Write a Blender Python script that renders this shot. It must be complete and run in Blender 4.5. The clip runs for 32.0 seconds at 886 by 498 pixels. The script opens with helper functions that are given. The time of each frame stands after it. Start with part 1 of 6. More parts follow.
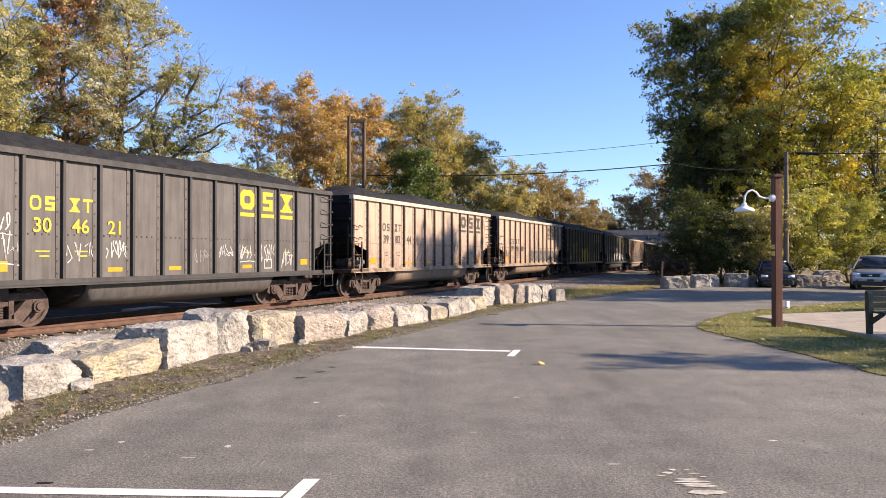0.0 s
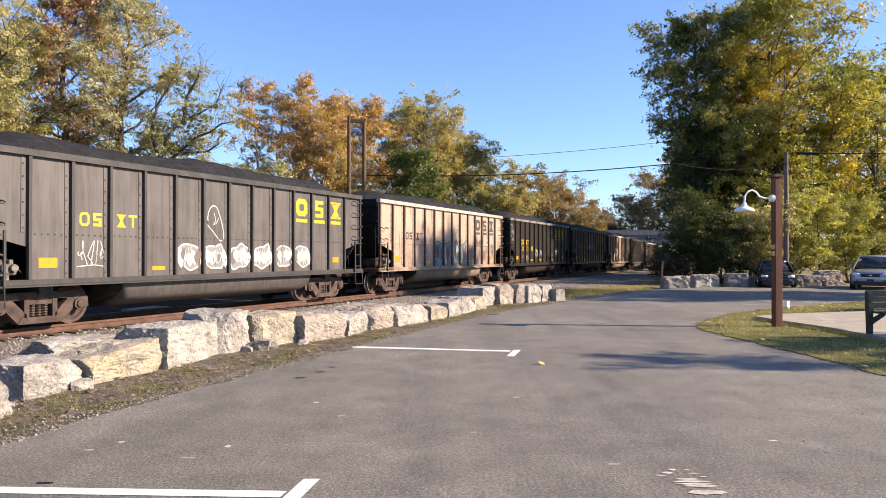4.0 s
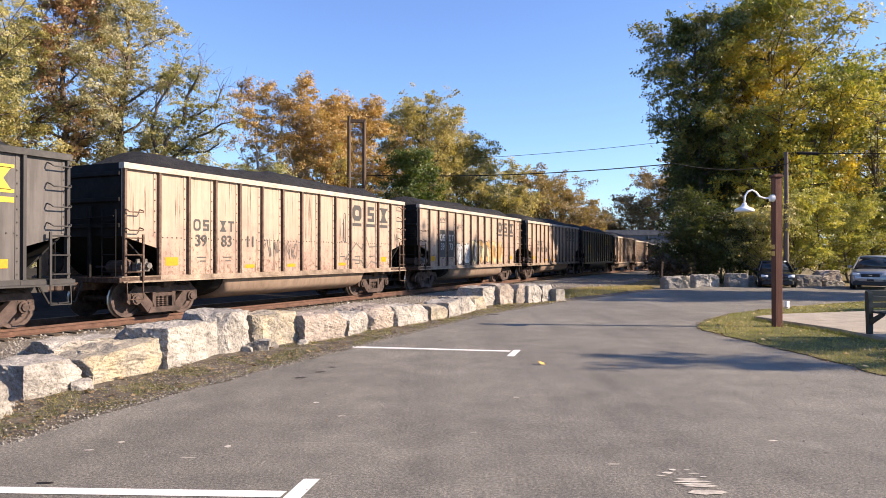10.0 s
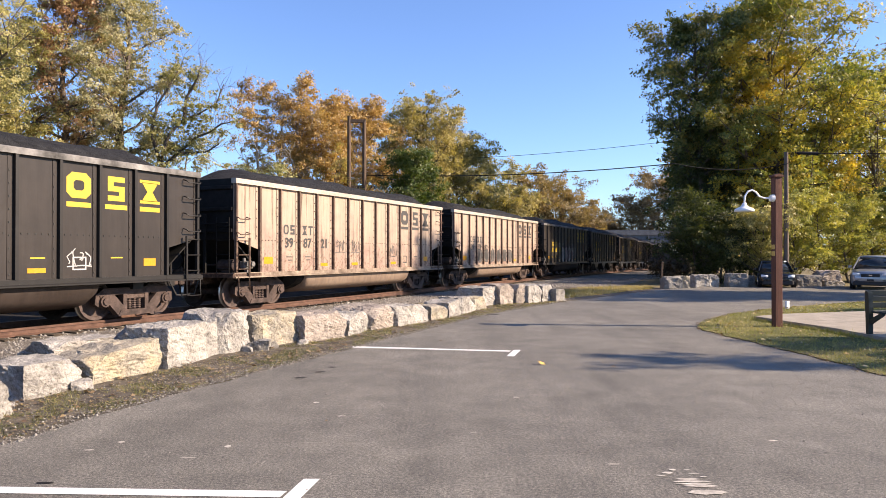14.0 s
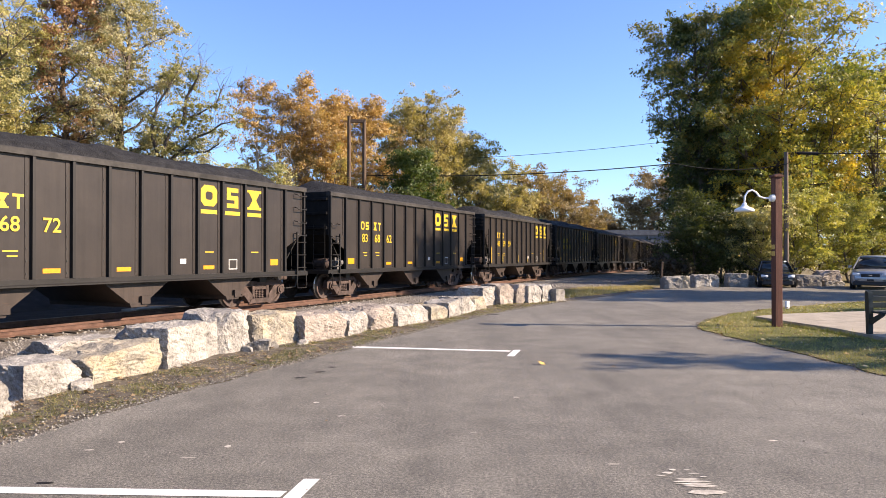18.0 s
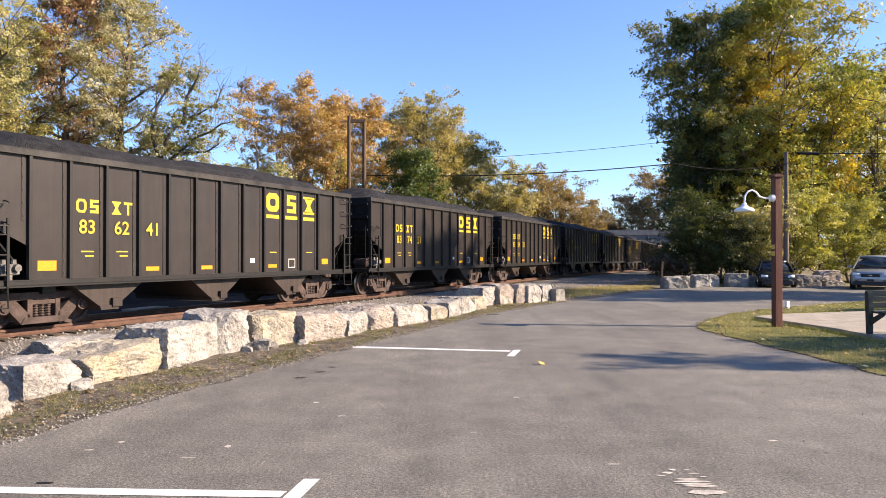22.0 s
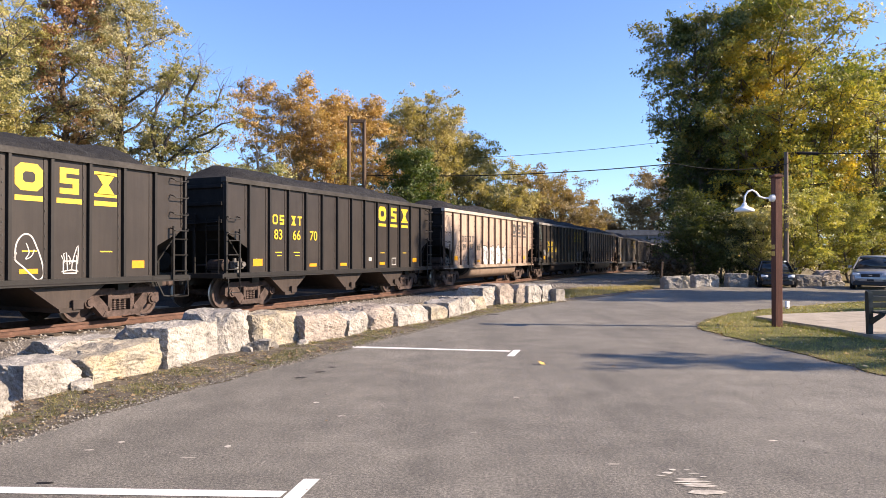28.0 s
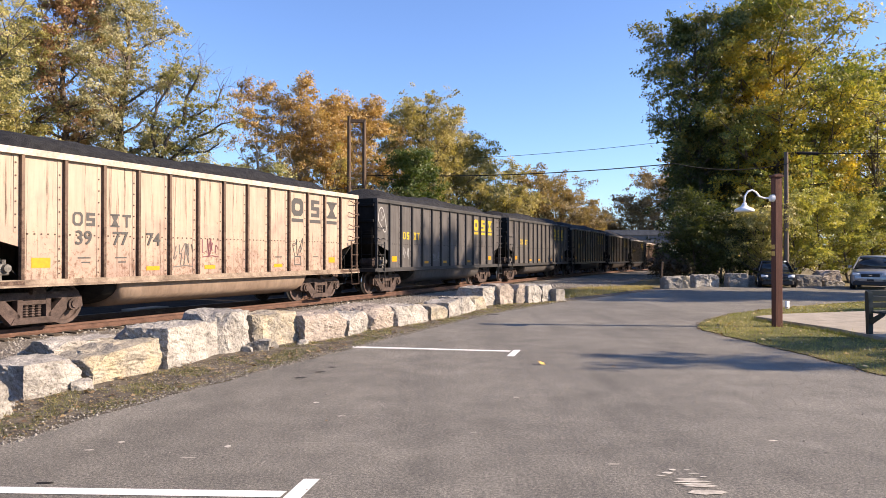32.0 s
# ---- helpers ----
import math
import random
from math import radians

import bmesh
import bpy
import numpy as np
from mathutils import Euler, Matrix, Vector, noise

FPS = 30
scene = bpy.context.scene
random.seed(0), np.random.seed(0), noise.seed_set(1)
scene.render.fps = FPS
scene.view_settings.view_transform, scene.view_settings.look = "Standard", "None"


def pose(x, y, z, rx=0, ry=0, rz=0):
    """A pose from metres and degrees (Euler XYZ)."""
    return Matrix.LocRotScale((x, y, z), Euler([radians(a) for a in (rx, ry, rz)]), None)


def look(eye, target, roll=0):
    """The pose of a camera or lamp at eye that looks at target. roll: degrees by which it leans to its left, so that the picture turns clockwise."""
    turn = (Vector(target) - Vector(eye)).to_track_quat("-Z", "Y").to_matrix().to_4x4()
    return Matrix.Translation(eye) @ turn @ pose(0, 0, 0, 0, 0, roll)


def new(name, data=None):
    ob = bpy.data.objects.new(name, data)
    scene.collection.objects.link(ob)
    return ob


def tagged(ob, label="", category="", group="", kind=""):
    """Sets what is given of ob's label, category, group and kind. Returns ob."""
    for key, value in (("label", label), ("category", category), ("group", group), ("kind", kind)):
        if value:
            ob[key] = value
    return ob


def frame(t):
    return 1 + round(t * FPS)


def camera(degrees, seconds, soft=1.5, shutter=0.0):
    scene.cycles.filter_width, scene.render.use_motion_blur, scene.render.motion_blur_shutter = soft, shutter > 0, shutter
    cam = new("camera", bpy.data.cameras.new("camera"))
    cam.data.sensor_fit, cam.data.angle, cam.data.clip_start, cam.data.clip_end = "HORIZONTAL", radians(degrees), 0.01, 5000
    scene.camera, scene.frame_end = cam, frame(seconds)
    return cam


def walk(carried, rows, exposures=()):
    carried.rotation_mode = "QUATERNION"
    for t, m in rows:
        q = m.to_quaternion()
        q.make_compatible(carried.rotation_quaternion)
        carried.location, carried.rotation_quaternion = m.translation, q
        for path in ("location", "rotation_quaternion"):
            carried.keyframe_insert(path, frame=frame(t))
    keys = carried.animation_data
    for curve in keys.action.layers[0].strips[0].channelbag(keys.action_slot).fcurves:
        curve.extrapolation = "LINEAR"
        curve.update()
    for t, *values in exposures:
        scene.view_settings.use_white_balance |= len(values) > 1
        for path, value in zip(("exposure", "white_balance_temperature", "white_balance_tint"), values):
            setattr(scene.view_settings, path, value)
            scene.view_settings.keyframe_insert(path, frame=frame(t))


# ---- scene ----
cam = camera(64.6, 32.0, soft=0.6)
EYE = (0.0, 0.0, 1.75)
walk(cam, [(0.0, pose(*EYE, 90.46, 0, 0)), (32.0, pose(*EYE, 90.46, 0, 0))],
     exposures=[(t, e, 7880, 18) for t, e in ((0.0, 1.18), (5.0, 1.24), (9.0, 1.22), (13.0, 1.19), (17.0, 1.30), (25.0, 1.34), (28.0, 1.29), (30.0, 1.20), (32.0, 1.19))])

# ---- world, sun, exposure ----
SUN_UP, SUN_SIDE = radians(27.3), Vector((0.993, -0.115))
world = bpy.data.worlds.new("sky")
scene.world = world
world.use_nodes = True
wn = world.node_tree
sky = wn.nodes.new("ShaderNodeTexSky")
sky.sky_type, sky.sun_disc = "NISHITA", False
sky.sun_elevation, sky.sun_rotation = SUN_UP, math.atan2(SUN_SIDE.x, SUN_SIDE.y)
sky.air_density, sky.dust_density, sky.ozone_density = 1.0, 0.3, 4.0
wn.nodes["Background"].inputs[1].default_value = 0.095
tint = wn.nodes.new("ShaderNodeMix")
tint.data_type, tint.blend_type = "RGBA", "MULTIPLY"
tint.inputs[0].default_value, tint.inputs[7].default_value = 1.0, (0.76, 1.0, 1.36, 1)
wn.links.new(sky.outputs[0], tint.inputs[6])
wn.links.new(tint.outputs[2], wn.nodes["Background"].inputs[0])
sun_data = bpy.data.lights.new("sun", "SUN")
sun_data.energy, sun_data.angle, sun_data.color = 5.0, radians(0.53), (1.0, 0.92, 0.80)
sun = new("sun", sun_data)
sun_way = Vector((SUN_SIDE.x * math.cos(SUN_UP), SUN_SIDE.y * math.cos(SUN_UP), math.sin(SUN_UP)))
sun.matrix_world = look(sun_way * 60, (0, 0, 0))


# ---- materials ----
def nodes_of(name):
    m = bpy.data.materials.new(name)
    m.use_nodes = True
    nt = m.node_tree
    return m, nt, nt.nodes["Principled BSDF"]


def add(nt, kind, **values):
    n = nt.nodes.new("ShaderNode" + kind)
    for key, v in values.items():
        n.inputs[key].default_value = v
    return n


def coords(nt, scale=(1, 1, 1), shift=True):
    """Object coordinates in metres, shifted from object to object."""
    tc = nt.nodes.new("ShaderNodeTexCoord")
    mp = nt.nodes.new("ShaderNodeMapping")
    mp.inputs["Scale"].default_value = scale
    nt.links.new(tc.outputs["Object"], mp.inputs["Vector"])
    if shift:
        info = nt.nodes.new("ShaderNodeObjectInfo")
        mul = nt.nodes.new("ShaderNodeMath")
        mul.operation = "MULTIPLY"
        mul.inputs[1].default_value = 37.0
        nt.links.new(info.outputs["Random"], mul.inputs[0])
        nt.links.new(mul.outputs[0], mp.inputs["Location"])
    return mp.outputs[0]


def noise_of(nt, vec, scale, detail=4.0, rough=0.6):
    n = add(nt, "TexNoise", Scale=scale, Detail=detail, Roughness=rough)
    nt.links.new(vec, n.inputs["Vector"])
    return n.outputs["Fac"]


def ramp(nt, fac, stops):
    r = nt.nodes.new("ShaderNodeValToRGB")
    els = r.color_ramp.elements
    while len(els) < len(stops):
        els.new(0.5)
    for e, (p, c) in zip(els, stops):
        e.position, e.color = p, (*c, 1) if len(c) == 3 else c
    nt.links.new(fac, r.inputs[0])
    return r.outputs[0]


def mix(nt, fac, a, b, mode="MIX"):
    n = nt.nodes.new("ShaderNodeMix")
    n.data_type, n.blend_type = "RGBA", mode
    for sock, v in ((n.inputs[0], fac), (n.inputs[6], a), (n.inputs[7], b)):
        if isinstance(v, (int, float)):
            sock.default_value = v
        elif isinstance(v, tuple):
            sock.default_value = (*v, 1)
        else:
            nt.links.new(v, sock)
    return n.outputs[2]


def bumped(nt, bsdf, height, strength, distance=0.02):
    b = nt.nodes.new("ShaderNodeBump")
    b.inputs["Strength"].default_value, b.inputs["Distance"].default_value = strength, distance
    nt.links.new(height, b.inputs["Height"])
    nt.links.new(b.outputs[0], bsdf.inputs["Normal"])


def rough_mat(name, dark, light, scale=6.0, fine=90.0, rough=0.85, bump=0.4, metal=0.0, shift=True, stretch=(1, 1, 1), dist=0.02):
    """A surface with variation at two scales."""
    m, nt, bsdf = nodes_of(name)
    v = coords(nt, stretch, shift)
    big, small = noise_of(nt, v, scale, 5), noise_of(nt, v, fine, 3)
    a = ramp(nt, big, [(0.3, dark), (0.7, light)])
    shade = ramp(nt, small, [(0.25, (0.72, 0.72, 0.72)), (0.75, (1.2, 1.2, 1.2))])
    nt.links.new(mix(nt, 1.0, a, shade, "MULTIPLY"), bsdf.inputs["Base Color"])
    bsdf.inputs["Roughness"].default_value, bsdf.inputs["Metallic"].default_value = rough, metal
    bsdf.inputs["Specular IOR Level"].default_value = 0.2
    if bump:
        bumped(nt, bsdf, small, bump, dist)
    return m


def plain(name, colour, rough=0.5, metal=0.0):
    m, nt, bsdf = nodes_of(name)
    v = coords(nt)
    n = noise_of(nt, v, 14.0, 5)
    s = ramp(nt, n, [(0.3, (0.82, 0.82, 0.82)), (0.7, (1.08, 1.08, 1.08))])
    nt.links.new(mix(nt, 1.0, colour, s, "MULTIPLY"), bsdf.inputs["Base Color"])
    bsdf.inputs["Roughness"].default_value, bsdf.inputs["Metallic"].default_value = rough, metal
    return m


def car_paint(name, base, worn, rust, rust_from, streak=0.5, rough=0.55, low_stain=0.0, dusty=None):
    """Weathered wagon paint: vertical streaks, blotches, rust that sits on the lower sheets."""
    m, nt, bsdf = nodes_of(name)
    v = coords(nt)
    blot = noise_of(nt, v, 1.3, 6, 0.65)
    c = ramp(nt, blot, [(0.3, worn), (0.65, base)])
    vs = coords(nt, (7.0, 7.0, 0.5))
    st = noise_of(nt, vs, 1.0, 5, 0.7)
    sk = ramp(nt, st, [(0.38, (1 - streak, 1 - streak, 1 - streak)), (0.58, (1, 1, 1))])
    c = mix(nt, 1.0, c, sk, "MULTIPLY")
    speck = noise_of(nt, v, 9.0, 8, 0.75)
    tc = nt.nodes.new("ShaderNodeTexCoord")
    sep = nt.nodes.new("ShaderNodeSeparateXYZ")
    nt.links.new(tc.outputs["Object"], sep.inputs[0])
    low = nt.nodes.new("ShaderNodeMapRange")
    low.inputs["From Min"].default_value, low.inputs["From Max"].default_value = 3.2, 0.9
    low.inputs["To Min"].default_value, low.inputs["To Max"].default_value = 0.0, low_stain
    nt.links.new(sep.outputs[2], low.inputs[0])
    su = nt.nodes.new("ShaderNodeMath")
    nt.links.new(speck, su.inputs[0])
    nt.links.new(low.outputs[0], su.inputs[1])
    rf = ramp(nt, su.outputs[0], [(rust_from, (0, 0, 0)), (rust_from + 0.16, (1, 1, 1))])
    bw = nt.nodes.new("ShaderNodeRGBToBW")
    nt.links.new(rf, bw.inputs[0])
    if dusty:
        du = nt.nodes.new("ShaderNodeMath")
        nt.links.new(blot, du.inputs[0])
        nt.links.new(low.outputs[0], du.inputs[1])
        df = ramp(nt, du.outputs[0], [(0.53, (0, 0, 0)), (0.80, (1, 1, 1))])
        db = nt.nodes.new("ShaderNodeRGBToBW")
        nt.links.new(df, db.inputs[0])
        c = mix(nt, db.outputs[0], c, dusty)
        drip = noise_of(nt, coords(nt, (11.0, 11.0, 0.35)), 1.0, 6, 0.75)
        c = mix(nt, 1.0, c, ramp(nt, drip, [(0.34, (0.20, 0.155, 0.13)), (0.44, (1, 1, 1))]), "MULTIPLY")
    c = mix(nt, bw.outputs[0], c, rust)
    nt.links.new(c, bsdf.inputs["Base Color"])
    bsdf.inputs["Roughness"].default_value, bsdf.inputs["Specular IOR Level"].default_value = rough, 0.25
    bumped(nt, bsdf, noise_of(nt, v, 3.0, 3), 0.12, 0.03)
    return m


def leaf_mat(name, colours, patchy=0.22, see=0.44, each=0.34):
    """Leaves: each its own tint, with patches of one tint across the crown; light passes through."""
    m, nt, bsdf = nodes_of(name)
    out = nt.nodes["Material Output"]
    geo = nt.nodes.new("ShaderNodeNewGeometry")
    big = noise_of(nt, coords(nt), patchy, 3)
    mt = nt.nodes.new("ShaderNodeMath")
    mt.operation = "MULTIPLY_ADD"
    mt.inputs[1].default_value, mt.inputs[2].default_value = each, -each / 2
    nt.links.new(geo.outputs["Random Per Island"], mt.inputs[0])
    ad = nt.nodes.new("ShaderNodeMath")
    nt.links.new(mt.outputs[0], ad.inputs[0])
    nt.links.new(big, ad.inputs[1])
    k = len(colours) - 1
    c = ramp(nt, ad.outputs[0], [(0.28 + 0.44 * i / k, col) for i, col in enumerate(colours)])
    nt.links.new(c, bsdf.inputs["Base Color"])
    bsdf.inputs["Roughness"].default_value = 0.5
    tr = nt.nodes.new("ShaderNodeBsdfTranslucent")
    nt.links.new(mix(nt, 1.0, c, (1.25, 1.2, 0.7), "MULTIPLY"), tr.inputs[0])
    mx = nt.nodes.new("ShaderNodeMixShader")
    mx.inputs[0].default_value = see
    nt.links.new(bsdf.outputs[0], mx.inputs[1])
    nt.links.new(tr.outputs[0], mx.inputs[2])
    nt.links.new(mx.outputs[0], out.inputs[0])
    return m


def asphalt_mat():
    m, nt, bsdf = nodes_of("asphalt")
    v = coords(nt, shift=False)
    grit, coarse, big, mid = noise_of(nt, v, 110.0, 2, 0.8), noise_of(nt, v, 36.0, 4, 0.85), noise_of(nt, v, 0.30, 6, 0.62), noise_of(nt, v, 1.5, 7, 0.70)
    a = ramp(nt, big, [(0.32, (0.108, 0.101, 0.087)), (0.68, (0.162, 0.152, 0.131))])
    b = ramp(nt, mid, [(0.3, (0.70, 0.70, 0.70)), (0.7, (1.24, 1.24, 1.24))])
    g = ramp(nt, grit, [(0.35, (0.40, 0.40, 0.40)), (0.5, (0.98, 0.98, 0.98)), (0.65, (1.85, 1.82, 1.76))])
    k = ramp(nt, coarse, [(0.37, (0.36, 0.36, 0.36)), (0.5, (0.95, 0.95, 0.95)), (0.65, (1.85, 1.82, 1.76))])
    c = mix(nt, 1.0, mix(nt, 1.0, mix(nt, 1.0, a, b, "MULTIPLY"), g, "MULTIPLY"), k, "MULTIPLY")
    sv = coords(nt, (0.30, 1.9, 1), False)
    scuff = ramp(nt, noise_of(nt, sv, 1.7, 9, 0.78), [(0.60, (1, 1, 1)), (0.72, (1.22, 1.21, 1.19))])
    lane = coords(nt, (1.3, 0.10, 1), False)
    track_ = ramp(nt, noise_of(nt, lane, 0.8, 4, 0.6), [(0.36, (0.80, 0.80, 0.80)), (0.52, (1, 1, 1))])
    c = mix(nt, 1.0, mix(nt, 1.0, c, scuff, "MULTIPLY"), track_, "MULTIPLY")
    nt.links.new(c, bsdf.inputs["Base Color"])
    bsdf.inputs["Roughness"].default_value = 0.80
    bumped(nt, bsdf, coarse, 0.7, 0.008)
    return m


M = dict(
    asphalt=asphalt_mat(),
    dirt=rough_mat("dirt", (0.050, 0.042, 0.033), (0.165, 0.142, 0.115), 3.0, 60.0, 0.95, 0.8, shift=False),
    meadow=rough_mat("meadow", (0.085, 0.072, 0.035), (0.24, 0.19, 0.095), 1.2, 40.0, 0.95, 0.8, shift=False),
    lawn=rough_mat("lawn", (0.05, 0.062, 0.020), (0.17, 0.15, 0.06), 1.6, 50.0, 0.95, 0.8, shift=False),
    ballast=rough_mat("ballast", (0.09, 0.08, 0.07), (0.27, 0.24, 0.21), 16.0, 45.0, 0.9, 1.0, shift=False, dist=0.05),
    pebble=rough_mat("pebble", (0.10, 0.092, 0.082), (0.37, 0.345, 0.305), 14.0, 60.0, 0.9, 0.3),
    scrape=rough_mat("scraped_asphalt", (0.30, 0.275, 0.24), (0.62, 0.575, 0.50), 9.0, 60.0, 0.9, 0.2),
    concrete=rough_mat("concrete", (0.25, 0.222, 0.182), (0.375, 0.333, 0.275), 2.0, 80.0, 0.9, 0.2),
    bridge=rough_mat("bridge_concrete", (0.09, 0.095, 0.105), (0.15, 0.155, 0.165), 0.6, 9.0, 0.9, 0.2),
    line=rough_mat("line_paint", (0.62, 0.62, 0.60), (0.82, 0.82, 0.80), 5.0, 120.0, 0.7, 0.3, shift=False),
    rail=rough_mat("rail_rust", (0.072, 0.040, 0.030), (0.150, 0.084, 0.062), 4.0, 60.0, 0.75, 0.2, 0.1),
    tie=rough_mat("tie_wood", (0.035, 0.026, 0.02), (0.10, 0.08, 0.06), 8.0, 60.0, 0.95, 0.6),
    # near-black ground; shade under and behind the train is put into this colour
    bank=rough_mat("dark_shade_ground", (0.010, 0.010, 0.010), (0.035, 0.032, 0.030), 2.0, 30.0, 0.95, 0.8, shift=False),
    black=car_paint("black_paint", (0.0272, 0.0226, 0.0208), (0.0365, 0.0300, 0.0268), (0.052, 0.032, 0.023), 0.70, 0.16, 0.38, 0.05),
    trough=car_paint("dusty_trough", (0.038, 0.029, 0.025), (0.052, 0.039, 0.033), (0.058, 0.037, 0.028), 0.66, 0.3, 0.5, 0.1),
    grey=car_paint("grey_paint", (0.105, 0.097, 0.094), (0.080, 0.073, 0.070), (0.10, 0.06, 0.045), 0.72, 0.3, 0.5, 0.05),
    beige=car_paint("cream_paint", (0.385, 0.303, 0.238), (0.345, 0.262, 0.20), (0.12, 0.06, 0.04), 0.68, 0.18, 0.65, 0.22, (0.255, 0.178, 0.145)),
    # browner copy of the cream paint, darkened for the trough's shaded underside
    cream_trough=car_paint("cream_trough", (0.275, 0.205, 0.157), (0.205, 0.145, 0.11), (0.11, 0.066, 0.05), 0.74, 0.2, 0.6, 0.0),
    rib_beige=car_paint("rusty_rib", (0.17, 0.113, 0.083), (0.095, 0.060, 0.045), (0.045, 0.026, 0.019), 0.55, 0.3, 0.7, 0.18),
    rib_black=car_paint("black_rib", (0.015, 0.014, 0.0135), (0.021, 0.019, 0.018), (0.04, 0.026, 0.02), 0.72, 0.2, 0.45, 0.05),
    rib_grey=car_paint("dark_rib", (0.05, 0.048, 0.048), (0.035, 0.033, 0.033), (0.07, 0.045, 0.035), 0.72, 0.2, 0.5, 0.05),
    coal=rough_mat("coal", (0.008, 0.008, 0.009), (0.030, 0.030, 0.031), 5.0, 30.0, 0.8, 1.0, dist=0.06),
    truck=rough_mat("truck_steel", (0.034, 0.025, 0.022), (0.098, 0.069, 0.061), 5.0, 40.0, 0.8, 0.3),
    wheel=rough_mat("wheel_steel", (0.048, 0.035, 0.032), (0.105, 0.075, 0.066), 5.0, 40.0, 0.7, 0.2),
    valve=rough_mat("valve_iron", (0.06, 0.056, 0.052), (0.20, 0.19, 0.18), 9.0, 60.0, 0.6, 0.3, 0.2),
    tread=plain("wheel_tread", (0.45, 0.43, 0.41), 0.3, 0.9),
    # near-black for grime, with the shade of the unlit wagon ends mixed in
    shade_grime=rough_mat("shaded_sooty_steel", (0.005, 0.005, 0.005), (0.016, 0.015, 0.0145), 4.0, 30.0, 0.8, 0.2),
    yellow=plain("yellow_mark", (0.44, 0.305, 0.018), 0.5),
    orange=plain("reflector", (0.52, 0.235, 0.010), 0.35),
    charcoal=plain("charcoal_mark", (0.045, 0.042, 0.040), 0.6),
    white=plain("white_mark", (0.36, 0.355, 0.35), 0.6),
    cyan=plain("cyan_spray", (0.10, 0.185, 0.19), 0.6),
    pink=plain("pink_spray", (0.13, 0.032, 0.042), 0.6),
    bright=plain("bright_white_spray", (0.52, 0.51, 0.49), 0.6),
    rose=plain("rose_spray", (0.17, 0.095, 0.105), 0.6),
    cream_spray=plain("cream_spray", (0.40, 0.35, 0.22), 0.6),
    silver_spray=plain("silver_spray", (0.17, 0.17, 0.175), 0.6),
    grey_spray=plain("grey_spray", (0.105, 0.09, 0.082), 0.6),
    rivet_beige=plain("rusty_rivet", (0.055, 0.035, 0.026), 0.8),
    rivet_black=plain("black_rivet", (0.010, 0.010, 0.010), 0.6),
    rivet_grey=plain("dark_rivet", (0.028, 0.026, 0.025), 0.7),
    gold_spray=plain("gold_spray", (0.34, 0.20, 0.07), 0.6),
    bark=rough_mat("bark", (0.06, 0.048, 0.038), (0.17, 0.14, 0.115), 5.0, 30.0, 0.95, 0.8, stretch=(3, 3, 0.6)),
    palebark=rough_mat("pale_bark", (0.20, 0.18, 0.15), (0.48, 0.45, 0.40), 3.0, 30.0, 0.9, 0.5, stretch=(2, 2, 0.6)),
    post=rough_mat("stained_post", (0.085, 0.035, 0.025), (0.155, 0.066, 0.046), 2.0, 50.0, 0.7, 0.3, stretch=(8, 8, 0.5)),
    oldpole=rough_mat("pole_wood", (0.075, 0.05, 0.036), (0.16, 0.115, 0.085), 3.0, 40.0, 0.9, 0.4, stretch=(6, 6, 0.5)),
    greypole=rough_mat("grey_pole_wood", (0.105, 0.080, 0.062), (0.23, 0.18, 0.145), 3.0, 40.0, 0.9, 0.4, stretch=(6, 6, 0.5)),
    enamel=plain("white_enamel", (0.78, 0.79, 0.80), 0.3),
    green=plain("green_enamel", (0.006, 0.017, 0.0145), 0.6),
    tag=plain("yellow_tag", (0.55, 0.36, 0.09), 0.5),
    wire=plain("wire_black", (0.008, 0.008, 0.009), 0.95),
    rubber=plain("tyre_rubber", (0.018, 0.018, 0.019), 0.8),
    silver=plain("silver_paint", (0.34, 0.35, 0.36), 0.28, 0.6),
    gloss=plain("black_gloss", (0.010, 0.011, 0.013), 0.12),
    trimblack=plain("black_trim", (0.014, 0.014, 0.015), 0.6),
    chrome=plain("chrome", (0.62, 0.62, 0.63), 0.15, 1.0),
    lampglass=plain("lamp_glass", (0.70, 0.72, 0.74), 0.08),
    carglass=plain("car_glass", (0.02, 0.024, 0.026), 0.04),
    grass=leaf_mat("grass_blades", [(0.13, 0.16, 0.03), (0.27, 0.27, 0.065), (0.48, 0.40, 0.15)], 0.5, 0.3),
    straw=leaf_mat("dry_grass", [(0.20, 0.17, 0.055), (0.34, 0.27, 0.09), (0.46, 0.37, 0.16)], 0.6, 0.3),
    litter=leaf_mat("fallen_leaves", [(0.09, 0.055, 0.032), (0.18, 0.115, 0.055), (0.30, 0.22, 0.12)], 2.0, 0.1),
    gold_litter=leaf_mat("fresh_fallen_leaves", [(0.14, 0.08, 0.04), (0.32, 0.22, 0.08), (0.54, 0.44, 0.20)], 2.0, 0.1, 0.6),
    weeds=leaf_mat("verge_weeds", [(0.055, 0.068, 0.022), (0.13, 0.135, 0.045), (0.30, 0.27, 0.11)], 0.9, 0.3, 0.5),
    sap=leaf_mat("leaves_yellow_green", [(0.19, 0.20, 0.085), (0.34, 0.325, 0.14), (0.50, 0.44, 0.20)]),
    sage=leaf_mat("leaves_grey_green", [(0.195, 0.195, 0.108), (0.345, 0.325, 0.185), (0.52, 0.468, 0.30)]),
    russet=leaf_mat("leaves_russet", [(0.23, 0.12, 0.072), (0.37, 0.22, 0.125), (0.46, 0.34, 0.20)]),
    amber=leaf_mat("leaves_amber", [(0.25, 0.155, 0.065), (0.43, 0.28, 0.10), (0.53, 0.375, 0.16), (0.50, 0.40, 0.25)]),
